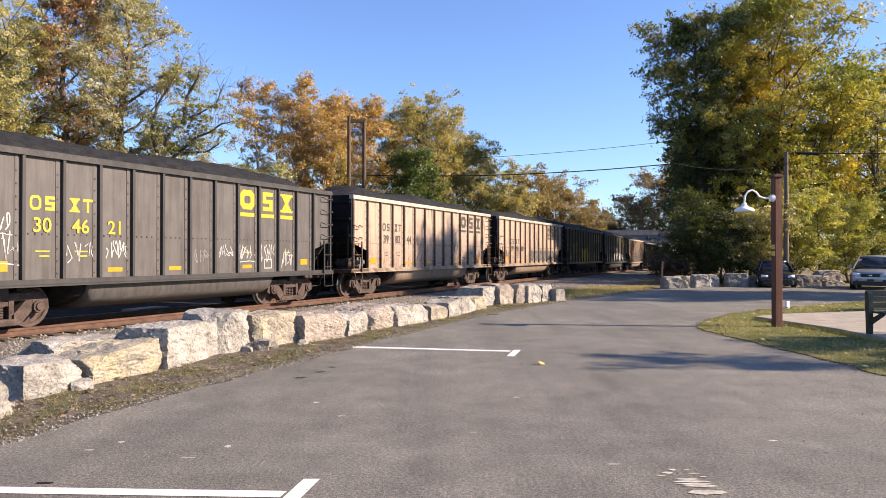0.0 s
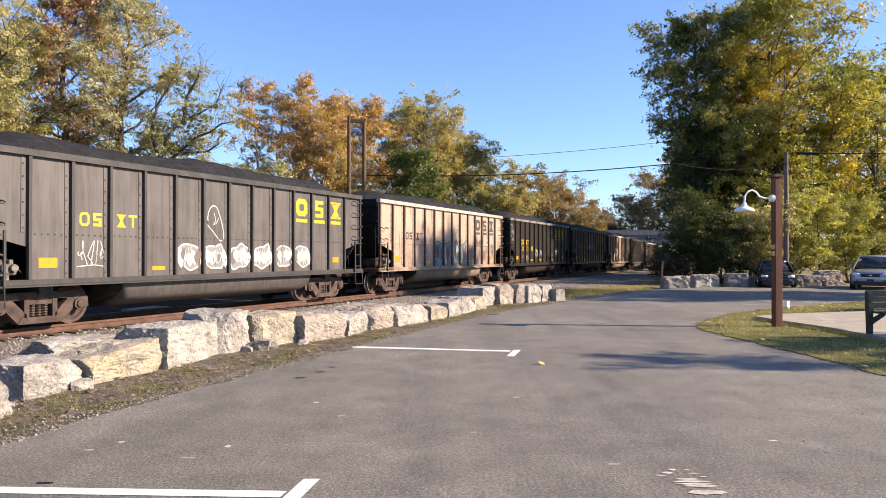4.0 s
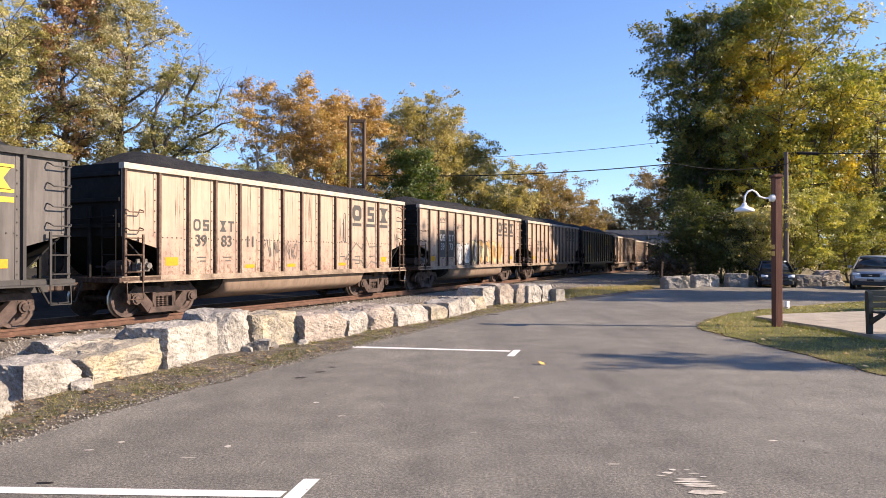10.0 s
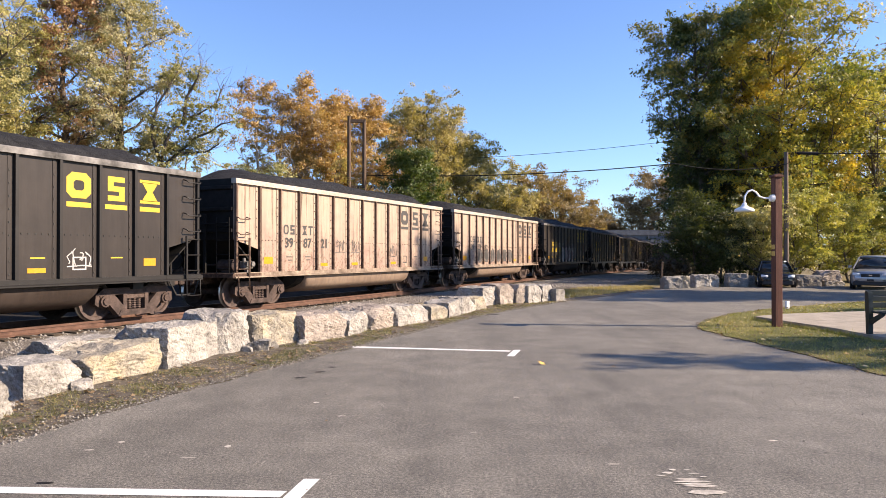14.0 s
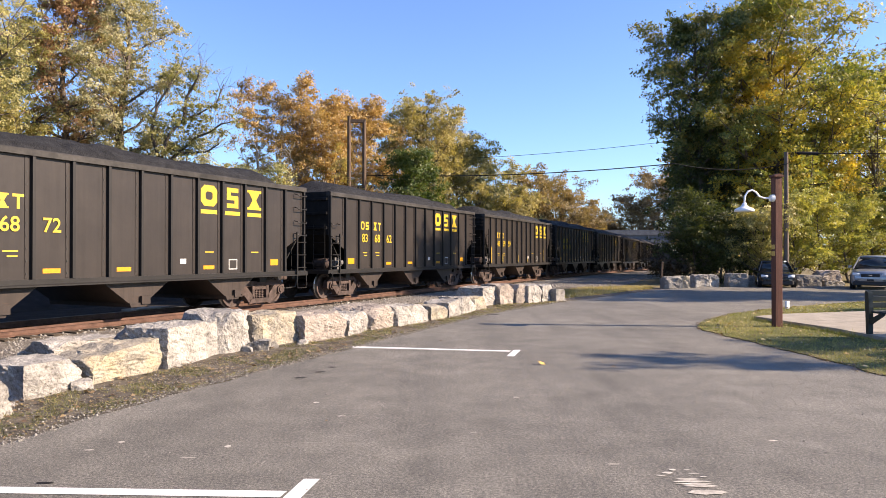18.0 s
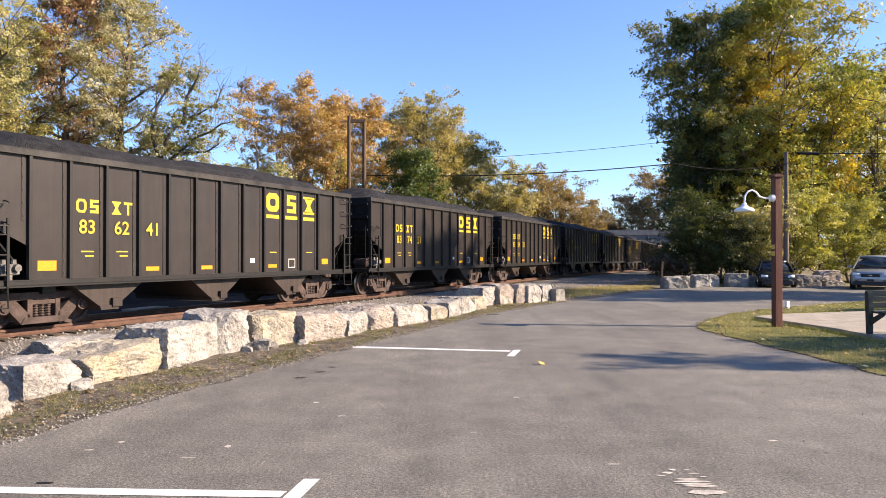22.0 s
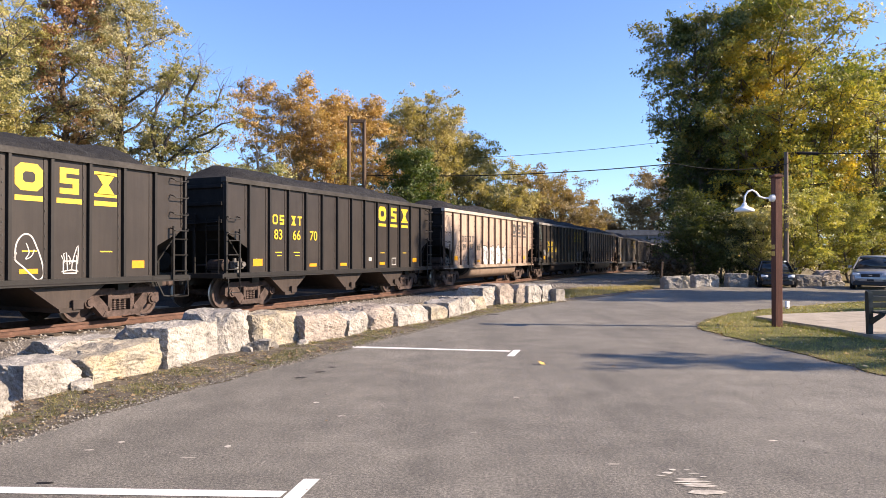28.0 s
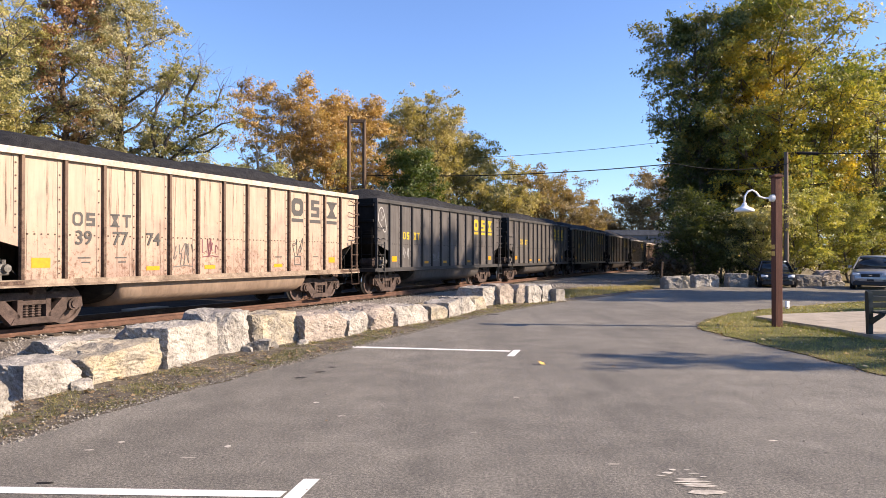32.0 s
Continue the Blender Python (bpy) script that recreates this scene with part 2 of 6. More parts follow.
    olive=leaf_mat("leaves_olive", [(0.20, 0.18, 0.07), (0.36, 0.31, 0.12), (0.45, 0.38, 0.18)]),
    # deep leaf greens, lowered further to hold the shade below the big tree
    deep=leaf_mat("leaves_shaded_deep_green", [(0.026, 0.040, 0.013), (0.055, 0.075, 0.021), (0.11, 0.125, 0.034)]),
    maple=leaf_mat("leaves_turning", [(0.085, 0.115, 0.032), (0.19, 0.215, 0.05), (0.44, 0.37, 0.075), (0.68, 0.48, 0.08)], 0.15, 0.42, 0.22),
    # maple leaves again in darker greens, shade of the left side included
    shade_maple=leaf_mat("leaves_shaded_maple", [(0.055, 0.082, 0.026), (0.12, 0.15, 0.042), (0.24, 0.21, 0.06), (0.36, 0.27, 0.07)], 0.2, 0.32, 0.25),
    gold=leaf_mat("leaves_gold", [(0.16, 0.19, 0.05), (0.325, 0.33, 0.088), (0.50, 0.445, 0.12)]),
    bramble=leaf_mat("bramble_brush", [(0.030, 0.022, 0.014), (0.060, 0.042, 0.024), (0.09, 0.06, 0.03)]),
    dense=leaf_mat("leaves_dense_green", [(0.035, 0.06, 0.014), (0.075, 0.115, 0.026), (0.14, 0.17, 0.04)]),
    hill=leaf_mat("leaves_hillside", [(0.13, 0.095, 0.06), (0.22, 0.16, 0.095), (0.30, 0.22, 0.13)]),
    dun=leaf_mat("leaves_dun", [(0.11, 0.085, 0.04), (0.22, 0.16, 0.07), (0.34, 0.24, 0.10)]),
)


# ---- mesh helpers ----
def part(name, bm, material, parent, label=""):
    """Links a bmesh or mesh as one object under a thing or part."""
    if isinstance(bm, bmesh.types.BMesh):
        me = bpy.data.meshes.new(name)
        bm.to_mesh(me)
        bm.free()
    else:
        me = bm
    if material and not me.materials:
        me.materials.append(material)
    ob = new(name, me)
    if parent:
        ob.parent = parent
    if label:
        ob["label"] = label
    return ob


def thing(name, label, category, group="", kind="", at=None):
    return tagged(move(new(name), at), label, category, group, kind)


def move(ob, at):
    if at is not None:
        ob.matrix_world = at
    return ob


def box(bm, x0, x1, y0, y1, z0, z1, bevel=0.0):
    m = Matrix.Translation(((x0 + x1) / 2, (y0 + y1) / 2, (z0 + z1) / 2)) @ Matrix.Diagonal((x1 - x0, y1 - y0, z1 - z0, 1))
    vs = bmesh.ops.create_cube(bm, size=1.0, matrix=m)["verts"]
    if bevel:
        es = list({e for v in vs for e in v.link_edges})
        bmesh.ops.bevel(bm, geom=es, offset=bevel, segments=1, affect="EDGES")
    return bm


def prism(bm, pts, y0, y1, axis="y"):
    """Extrudes a polygon: pts are (x, z) and it runs along y, or (y, z) along x, or (x, y) along z."""
    def at(p, w):
        return (p[0], w, p[1]) if axis == "y" else (w, p[0], p[1]) if axis == "x" else (p[0], p[1], w)
    a, b = [bm.verts.new(at(p, y0)) for p in pts], [bm.verts.new(at(p, y1)) for p in pts]
    n = len(pts)
    bm.faces.new(a), bm.faces.new(b[::-1])
    for i in range(n):
        bm.faces.new((a[i], b[i], b[(i + 1) % n], a[(i + 1) % n]))
    bmesh.ops.recalc_face_normals(bm, faces=bm.faces)
    return bm


def tube(bm, p0, p1, r0, r1=None, seg=8):
    p0, p1 = Vector(p0), Vector(p1)
    way = p1 - p0
    m = Matrix.Translation((p0 + p1) / 2) @ way.to_track_quat("Z", "Y").to_matrix().to_4x4()
    bmesh.ops.create_cone(bm, cap_ends=True, segments=seg, radius1=r0, radius2=r0 if r1 is None else r1, depth=way.length, matrix=m)
    return bm


def rod(bm, pts, r, seg=6):
    """One round bar bent through the points."""
    pts = [Vector(p) for p in pts]
    rings, side = [], None
    for i, p in enumerate(pts):
        way = (pts[min(i + 1, len(pts) - 1)] - pts[max(i - 1, 0)]).normalized()
        if side is None:
            side = way.orthogonal().normalized()
        side = (side - way * side.dot(way)).normalized()
        up = way.cross(side)
        rings.append([bm.verts.new(p + (side * math.cos(k * math.tau / seg) + up * math.sin(k * math.tau / seg)) * r) for k in range(seg)])
    for a, b in zip(rings, rings[1:]):
        for k in range(seg):
            bm.faces.new((a[k], a[(k + 1) % seg], b[(k + 1) % seg], b[k]))
    bm.faces.new(rings[0][::-1]), bm.faces.new(rings[-1])
    return bm


def bmn():
    return bmesh.new()


MESHES = {}


def shared(key, name, make):
    """A mesh made once and used by all alike parts."""
    if key not in MESHES:
        bm = make(bmesh.new())
        me = bpy.data.meshes.new(name)
        bm.to_mesh(me)
        bm.free()
        MESHES[key] = me
    return MESHES[key]


def mesh_np(name, verts, faces, material):
    """A mesh of equal polygons from number arrays."""
    me = bpy.data.meshes.new(name)
    k = faces.shape[1]
    me.vertices.add(len(verts))
    me.vertices.foreach_set("co", verts.astype(np.float32).ravel())
    me.loops.add(faces.size)
    me.loops.foreach_set("vertex_index", faces.astype(np.int32).ravel())
    me.polygons.add(len(faces))
    me.polygons.foreach_set("loop_start", np.arange(0, faces.size, k, dtype=np.int32))
    me.update(calc_edges=True)
    me.materials.append(material)
    return me


# ---- the line of the track ----
HEAD0 = radians(64.70)
U0, N0 = Vector((math.cos(HEAD0), math.sin(HEAD0))), Vector((-math.sin(HEAD0), math.cos(HEAD0)))
FOOT = N0 * 15.17
RAIL_Z, BEND_FROM, BEND_TO, BEND_R = 0.20, 15.0, 260.0, 1640.0


def dip(s):
    """How far the land and the line have dropped, s metres along."""
    e = max(0.0, min(s, 240.0) - 36.0)
    return 0.8 * (0.00018 * e * e if e < 36 else 0.2333 + 0.01296 * (e - 36))


def ground_z(y):
    return -0.05 - dip((y - 6.482) / 0.904)


def track(s, side=0.0):
    """Place and heading s metres along the line, from the spot abreast of the viewer."""
    if s <= BEND_FROM:
        p, a = FOOT + U0 * s, 0.0
    else:
        e = min(s, BEND_TO) - BEND_FROM
        a = e / BEND_R
        p = FOOT + U0 * (BEND_FROM + BEND_R * math.sin(a)) + N0 * (BEND_R * (1 - math.cos(a)))
        if s > BEND_TO:
            p += (U0 * math.cos(a) + N0 * math.sin(a)) * (s - BEND_TO)
    n = N0 * math.cos(a) - U0 * math.sin(a)
    z = RAIL_Z - dip(s)
    q = p + n * side
    return Vector((q.x, q.y, z)), HEAD0 + a


def swept(profile, s_values, closed=True):
    """A section (side, height above rail top) carried along the line."""
    bm = bmesh.new()
    rings = []
    for s in s_values:
        ring = []
        for side, h in profile:
            p, _ = track(s, side)
            ring.append(bm.verts.new((p.x, p.y, p.z + h)))
        rings.append(ring)
    k = len(profile)
    for a, b in zip(rings, rings[1:]):
        for i in range(k if closed else k - 1):
            bm.faces.new((a[i], b[i], b[(i + 1) % k], a[(i + 1) % k]))
    if closed:
        bm.faces.new(rings[0]), bm.faces.new(rings[-1][::-1])
    bmesh.ops.recalc_face_normals(bm, faces=bm.faces)
    return bm


S_LINE = [-560, -300, -100, -40, -20, 0] + list(range(8, 120, 8)) + list(range(120, 280, 20)) + [320, 420, 560, 700]

# ---- ground ----
bm = bmn()
rows = [[bm.verts.new((x, y, ground_z(y))) for x in (-2500, 2500)] for y in (-2500, 39, 45, 50, 55, 60, 66, 72, 90, 120, 160, 200, 223.4, 2500)]
for (a0, a1), (b0, b1) in zip(rows, rows[1:]):
    bm.faces.new((a0, a1, b1, b0))
tagged(part("ground", bm, M["meadow"], None), "flat dry autumn ground under the trees", "ground", kind="structure")

EDGE = [(-7.6, -6.0), (-5.2, 3.0), (-4.05, 6.40), (-3.80, 7.51), (-3.38, 8.71), (-2.68, 10.64), (-1.85, 12.69), (-1.0, 14.86),
        (0.23, 17.93), (1.28, 20.28), (2.9, 23.3), (4.7, 26.3), (7.6, 30.4), (9.6, 33.4), (10.9, 35.2), (12.4, 36.4)]


def ragged(poly, step, amount, closed=True):
    """The same outline with a slightly uneven edge."""
    out = []
    ends = poly[1:] + poly[:1] if closed else poly[1:]
    for p, q in zip(poly, ends):
        n = max(1, int(math.dist(p, q) / step)) if math.dist(p, q) < 12 else 1
        for i in range(n):
            x, y = p[0] + (q[0] - p[0]) * i / n, p[1] + (q[1] - p[1]) * i / n
            out.append((x + amount * noise.noise((x * 2.1, y * 2.1, 3.0)), y + amount * noise.noise((x * 2.1, y * 2.1, 9.0))))
    return out if closed else out + [poly[-1]]


LOT = ragged(EDGE, 0.3, 0.10, False) + [(14.0, 37.6), (20.0, 38.6), (30.0, 39.4), (60.0, 40.0), (60.0, -30.0), (-16.0, -30.0)]
bm = bmn()
bm.faces.new([bm.verts.new((x, y, 0.0)) for x, y in reversed(LOT)])
bmesh.ops.triangulate(bm, faces=bm.faces)
bmesh.ops.recalc_face_normals(bm, faces=bm.faces)
for f in bm.faces:
    if f.normal.z < 0:
        f.normal_flip()
tagged(part("parking_lot", bm, M["asphalt"], None), "worn grey asphalt of a parking lot with pale scuffs", "pavement", kind="structure")

bm = bmn()
verge = [(x - 0.02, y + 0.01) for x, y in EDGE]
outer = [(x - w, y + w * 0.42) for (x, y), w in zip(EDGE, (3, 2.6, 2.4, 2.3, 2.1, 2.0, 1.9, 1.8, 1.8, 1.8, 2.0, 3, 4, 5, 4, 3))]
a, b = [bm.verts.new((x, y, -0.004)) for x, y in verge], [bm.verts.new((x, y, 0.05)) for x, y in outer]
for i in range(len(a) - 1):
    bm.faces.new((a[i], a[i + 1], b[i + 1], b[i]))
bmesh.ops.recalc_face_normals(bm, faces=bm.faces)
tagged(part("verge", bm, M["dirt"], None), "strip of dirt, dead grass and leaf litter beside the lot", "ground", kind="structure")

tagged(part("ballast_bed", swept([(-3.5, -0.26), (-3.2, -0.235), (-1.7, -0.19), (1.7, -0.19), (3.4, -0.24)], S_LINE, False), M["ballast"], None),
       "grey crushed-stone ballast bed under the track", "ballast", kind="structure")
# bank added beyond the track; its near-black colour takes in the train's shade
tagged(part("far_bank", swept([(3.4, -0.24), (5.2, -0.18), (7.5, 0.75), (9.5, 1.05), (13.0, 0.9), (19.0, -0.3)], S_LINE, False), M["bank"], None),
       "dark earth bank added on the far side of the track", "bank", kind="structure")
tagged(part("gravel_apron", swept([(-7.6, -0.26), (-7.2, -0.24), (-5.0, -0.228), (-3.2, -0.228)], list(range(24, 130, 4)), False), M["ballast"], None),
       "spread of grey gravel beside the distant track", "gravel", kind="structure")
# dark strip laid between the rails as the train's shade
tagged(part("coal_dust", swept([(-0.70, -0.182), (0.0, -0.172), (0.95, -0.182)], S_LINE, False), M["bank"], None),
       "dark strip between the rails for the shade under the train", "coal dust", kind="structure")
track_thing = thing("railway_track", "single railway track with rusty rails on wooden sleepers", "railway", kind="structure")
for side in (-0.7525, 0.7525):
    foot = [(side - 0.07, -0.17), (side + 0.07, -0.17), (side + 0.07, -0.15), (side + 0.012, -0.13), (side + 0.012, -0.045), (side - 0.012, -0.045), (side - 0.012, -0.13), (side - 0.07, -0.15)]
    rail = part("rail", swept(foot, S_LINE), M["rail"], track_thing)
    head = [(side - 0.036, -0.05), (side + 0.036, -0.05), (side + 0.036, -0.006), (side + 0.03, 0.0), (side - 0.03, 0.0), (side - 0.036, -0.006)]
    part("rail_head", swept(head, S_LINE), M["rail"], rail, "worn rusty rail head")


def tie_mesh(bm):
    return box(bm, -0.11, 0.11, -1.3, 1.3, -0.32, -0.155, 0.012)


def at_track(s):
    p, a = track(s)
    return Matrix.Translation(p) @ Matrix.Rotation(a, 4, "Z")


far_ties = bmn()
for i in range(-280, 420):
    s = i * 0.53
    if -14 < s < 62:
        t = part("sleeper", shared("tie", "sleeper", tie_mesh), M["tie"], track_thing)
        t.matrix_world = at_track(s)
    else:
        bmesh.ops.create_cube(far_ties, size=1.0, matrix=at_track(s) @ Matrix.Translation((0, 0, -0.24)) @ Matrix.Diagonal((0.22, 2.6, 0.17, 1)))
tagged(part("sleepers_beyond", far_ties, M["tie"], track_thing), kind="stuff")


# ---- scattered small stuff ----
def scatter(name, label, category, material, points, size, shape, seed, tall=1.0):
    """Many small pieces at the given points as one object: shape 'stone', 'blade' or 'leaf'."""
    rng = np.random.default_rng(seed)
    n = len(points)
    sc = size * rng.lognormal(0, 0.35, n)[:, None, None]
    yaw = rng.uniform(0, 2 * np.pi, n)
    c, s = np.cos(yaw), np.sin(yaw)
    if shape == "stone":
        base = np.array([(1, 0, 0.1), (0, 1, -0.1), (-1, 0.1, 0), (0.1, -1, 0.1), (0.1, 0, 0.8), (0, 0.1, -0.8)], float)
        v = base[None] * rng.uniform(0.6, 1.15, (n, 6, 1)) * 0.5
        faces = np.array([(0, 1, 4), (1, 2, 4), (2, 3, 4), (3, 0, 4), (1, 0, 5), (2, 1, 5), (3, 2, 5), (0, 3, 5)])
    elif shape == "blade":
        lean = rng.uniform(-0.5, 0.5, (n, 2))
        v = np.zeros((n, 3, 3))
        v[:, 0, 0], v[:, 1, 0] = -0.05, 0.05
        v[:, 2, 0], v[:, 2, 1], v[:, 2, 2] = lean[:, 0], lean[:, 1], tall * rng.uniform(0.5, 1, n)
        faces = np.array([(0, 1, 2)])
    else:
        base = np.array([(0, -0.5, 0), (0.32, 0, 0.08), (0, 0.5, 0.02), (-0.32, 0, 0.1)], float)
        v = np.repeat(base[None], n, 0)
        v[:, :, 2] += rng.uniform(0, 0.35, (n, 4))
        faces = np.array([(0, 1, 2), (0, 2, 3)])
    x, y = v[:, :, 0] * c[:, None] - v[:, :, 1] * s[:, None], v[:, :, 0] * s[:, None] + v[:, :, 1] * c[:, None]
    w = np.stack([x, y, v[:, :, 2]], 2) * sc + np.asarray(points)[:, None, :]
    k = v.shape[1]
    f = (faces[None] + (np.arange(n) * k)[:, None, None]).reshape(-1, 3)
    ob = part(name, mesh_np(name, w.reshape(-1, 3), f, material), None, None)
    return tagged(ob, label, category, kind="stuff")


def along(n, seed, s0, s1, side0, side1, h0, h1, power=1.0):
    rng = np.random.default_rng(seed)
    out = []
    for u, w in zip(rng.uniform(0, 1, n) ** power, rng.uniform(0, 1, n)):
        p, _ = track(s0 + (s1 - s0) * u, side0 + (side1 - side0) * w)
        out.append((p.x, p.y, p.z + h0 + (h1 - h0) * w))
    return np.array(out)


def edge_points(n, seed, lo, hi, z0, z1, first=1, last=11):
    """Points on the verge, lo to hi metres out from the asphalt's edge."""
    rng = np.random.default_rng(seed)
    seg = np.array(EDGE[first:last + 1])
    d = np.hypot(*np.diff(seg, axis=0).T)
    pick = rng.uniform(0, d.sum(), n)
    cum = np.concatenate([[0], np.cumsum(d)])
    i = np.clip(np.searchsorted(cum, pick) - 1, 0, len(d) - 1)
    f = (pick - cum[i]) / d[i]
    p = seg[i] + (seg[i + 1] - seg[i]) * f[:, None]
    w = rng.uniform(lo, hi, n)
    return np.stack([p[:, 0] - 0.92 * w, p[:, 1] + 0.39 * w, z0 + (z1 - z0) * (w - lo) / (hi - lo)], 1)


def tufts(points):
    """Only the points where grass grows in patches."""
    return np.array([p for p in points if noise.noise((p[0] * 1.7, p[1] * 1.7, 5.0)) + 0.5 * noise.noise((p[0] * 6.0, p[1] * 6.0, 2.0)) > 0.02])


def inside(n, seed, poly, z, grow=0.0):
    """Random points inside a polygon."""
    rng = np.random.default_rng(seed)
    poly = np.array(poly)
    lo, hi = poly.min(0), poly.max(0)
    out = np.zeros((0, 2))
    while len(out) < n:
        p = rng.uniform(lo, hi, (n * 2, 2))
        odd = np.zeros(len(p), bool)
        for a, b in zip(poly, np.roll(poly, -1, 0)):
            cross = (a[1] > p[:, 1]) != (b[1] > p[:, 1])
            with np.errstate(divide="ignore", invalid="ignore"):
                odd ^= cross & (p[:, 0] < (b[0] - a[0]) * (p[:, 1] - a[1]) / (b[1] - a[1]) + a[0])
        out = np.concatenate([out, p[odd]])
    return np.concatenate([out[:n], np.full((n, 1), z)], 1)


scatter("ballast_stones", "loose grey crushed stones beside the rails", "gravel", M["pebble"], along(19000, 3, -16, 66, -3.4, -0.85, -0.235, -0.185, 1.25), 0.06, "stone", 3)
scatter("verge_gravel", "pale gravel along the edge of the asphalt", "gravel", M["pebble"], edge_points(4200, 4, -0.06, 0.24, 0.002, 0.01), 0.021, "stone", 4)
scatter("verge_grass", "short dry grass and weeds below the boulders", "grass", M["weeds"], tufts(edge_points(90000, 5, 0.10, 1.25, 0.0, 0.04)), 0.045, "blade", 5, 0.6)
scatter("verge_straw", "dead straw lying on the soil below the boulders", "straw", M["straw"], edge_points(9000, 15, 0.06, 1.2, 0.008, 0.045), 0.07, "blade", 15, 0.12)
scatter("verge_litter", "fallen brown and yellow leaves on the verge", "leaf litter", M["litter"], edge_points(3600, 6, 0.1, 1.4, 0.01, 0.04), 0.045, "leaf", 6)
scatter("verge_crumbs", "small stones strewn in the verge", "gravel", M["pebble"], edge_points(3500, 14, 0.1, 1.3, 0.004, 0.04), 0.022, "stone", 14)

scatter("apron_stones", "coarse loose gravel beside the distant track", "gravel", M["pebble"], along(6500, 21, 26, 110, -7.4, -2.6, -0.235, -0.205, 1.3), 0.10, "stone", 21)
scatter("corner_grass", "dry yellow grass at the corner of the lot", "grass", M["straw"], inside(9000, 22, [(4.4, 27.2), (7.4, 31.2), (9.4, 34.2), (10.9, 35.9), (11.2, 38.2), (7.5, 36.8), (4.0, 31.0)], 0.0), 0.15, "blade", 22, 0.8)

# ---- grass island and concrete pad ----
ISLAND = [(5.98, 16.2), (6.27, 17.36), (6.97, 18.55), (8.35, 20.47), (10.11, 22.14), (13.1, 24.38), (17.5, 27.1), (30, 31), (30, 4), (7.0, 4), (6.5, 8.5), (6.41, 10.14), (6.36, 11.02), (6.28, 12.69), (6.10, 14.76)]
bm = bmn()
prism(bm, ragged(ISLAND, 0.25, 0.14), -0.02, 0.014, "z")
tagged(part("grass_island", bm, M["lawn"], None), "patch of mown grass strewn with fallen leaves", "lawn", kind="structure")
scatter("island_grass", "mown green and yellow grass of the island", "grass", M["grass"], inside(105000, 7, [(x, y) for x, y in ISLAND[:7]] + [(17.5, 9), (6.42, 9)] + ISLAND[11:], 0.01), 0.056, "blade", 7, 0.8)
scatter("island_litter", "yellow fallen leaves on the grass", "leaf litter", M["gold_litter"], inside(2600, 8, [(x, y) for x, y in ISLAND[:7]] + [(17.5, 9), (6.42, 9)] + ISLAND[11:], 0.045), 0.065, "leaf", 8)
scatter("lot_litter", "a few dry leaves and crumbs on the asphalt", "leaf litter", M["litter"], inside(110, 9, [(-2.0, 4), (-0.5, 14), (3, 22), (9, 32), (30, 36), (14, 27), (6, 17), (6, 9), (5, 4)], 0.004), 0.034, "leaf", 9)
scatter("lot_grit", "loose grit and sand grains on the asphalt", "grit", M["pebble"], inside(5000, 12, [(-3.2, 4), (-2.0, 12), (1.5, 16), (5.8, 15), (6, 9), (5, 4)], 0.002), 0.011, "stone", 12)
PAD = [(8.31, 18.71), (9.47, 19.45), (13.07, 20.67), (22.0, 23.0), (22.0, 11.0), (9.2, 11.0), (8.74, 13.82), (8.76, 15.61), (8.50, 17.22)]
rim = np.array(ragged(ISLAND[:7] + ISLAND[10:], 0.012, 0.2)[:4200])
rim = np.concatenate([rim + np.random.default_rng(31).normal(0, 0.05, rim.shape), np.full((len(rim), 1), 0.006)], 1)
scatter("island_rim_litter", "crumbs of soil and dry grass along the edge of the island", "leaf litter", M["litter"], rim, 0.035, "leaf", 10)
pad = part("concrete_pad", prism(bmn(), PAD, 0.0, 0.11, "z"), M["concrete"], None)
edge = [np.array(p) for p in ([PAD[i] for i in (8, 7, 6, 5)] + [PAD[0], PAD[8]])]
fringe = np.concatenate([np.linspace(p, q, 900) for p, q in zip(edge, edge[1:])]) + np.random.default_rng(32).normal(0, 0.05, (4500, 2)) - np.array([0.05, 0.03])
scatter("pad_fringe", "longer grass along the rim of the concrete pad", "grass", M["grass"], np.concatenate([fringe, np.full((4500, 1), 0.01)], 1), 0.075, "blade", 33, 0.9)
tagged(pad, "pale concrete pad raised above the grass", "concrete slab", kind="structure")


# ---- painted lines ----
def stripe(pts):
    bm = bmn()
    bm.faces.new([bm.verts.new((x, y, 0.005)) for x, y in pts])
    bmesh.ops.recalc_face_normals(bm, faces=bm.faces)
    ob = part("painted_line", bm, M["line"], None)
    return tagged(ob, "white painted parking mark on the asphalt", "road marking", "parking marks", "structure")


stripe([(-4.6, 5.34), (-4.6, 5.20), (-1.175, 5.055), (-1.15, 5.19)])
stripe([(-1.16, 4.98), (-1.03, 4.98), (-0.957, 5.47), (-1.085, 5.47)])
stripe([(-1.72, 13.38), (-1.70, 13.18), (1.20, 12.62), (1.24, 12.76)])
stripe([(1.10, 12.08), (1.22, 12.05), (1.43, 12.85), (1.30, 12.88)])


def smear(pts, material, label, z=0.004):
    bm = bmn()
    bm.faces.new([bm.verts.new((x, y, z)) for x, y in pts])
    return tagged(part("paint_smear", bm, material, None), label, "paint smear", kind="structure")


def blob(cx, cy, rx, ry, seed):
    rng = random.Random(seed)
    return [(cx + rx * math.cos(a) * rng.uniform(0.7, 1.1), cy + ry * math.sin(a) * rng.uniform(0.6, 1.1)) for a in [i * math.tau / 14 for i in range(14)]]


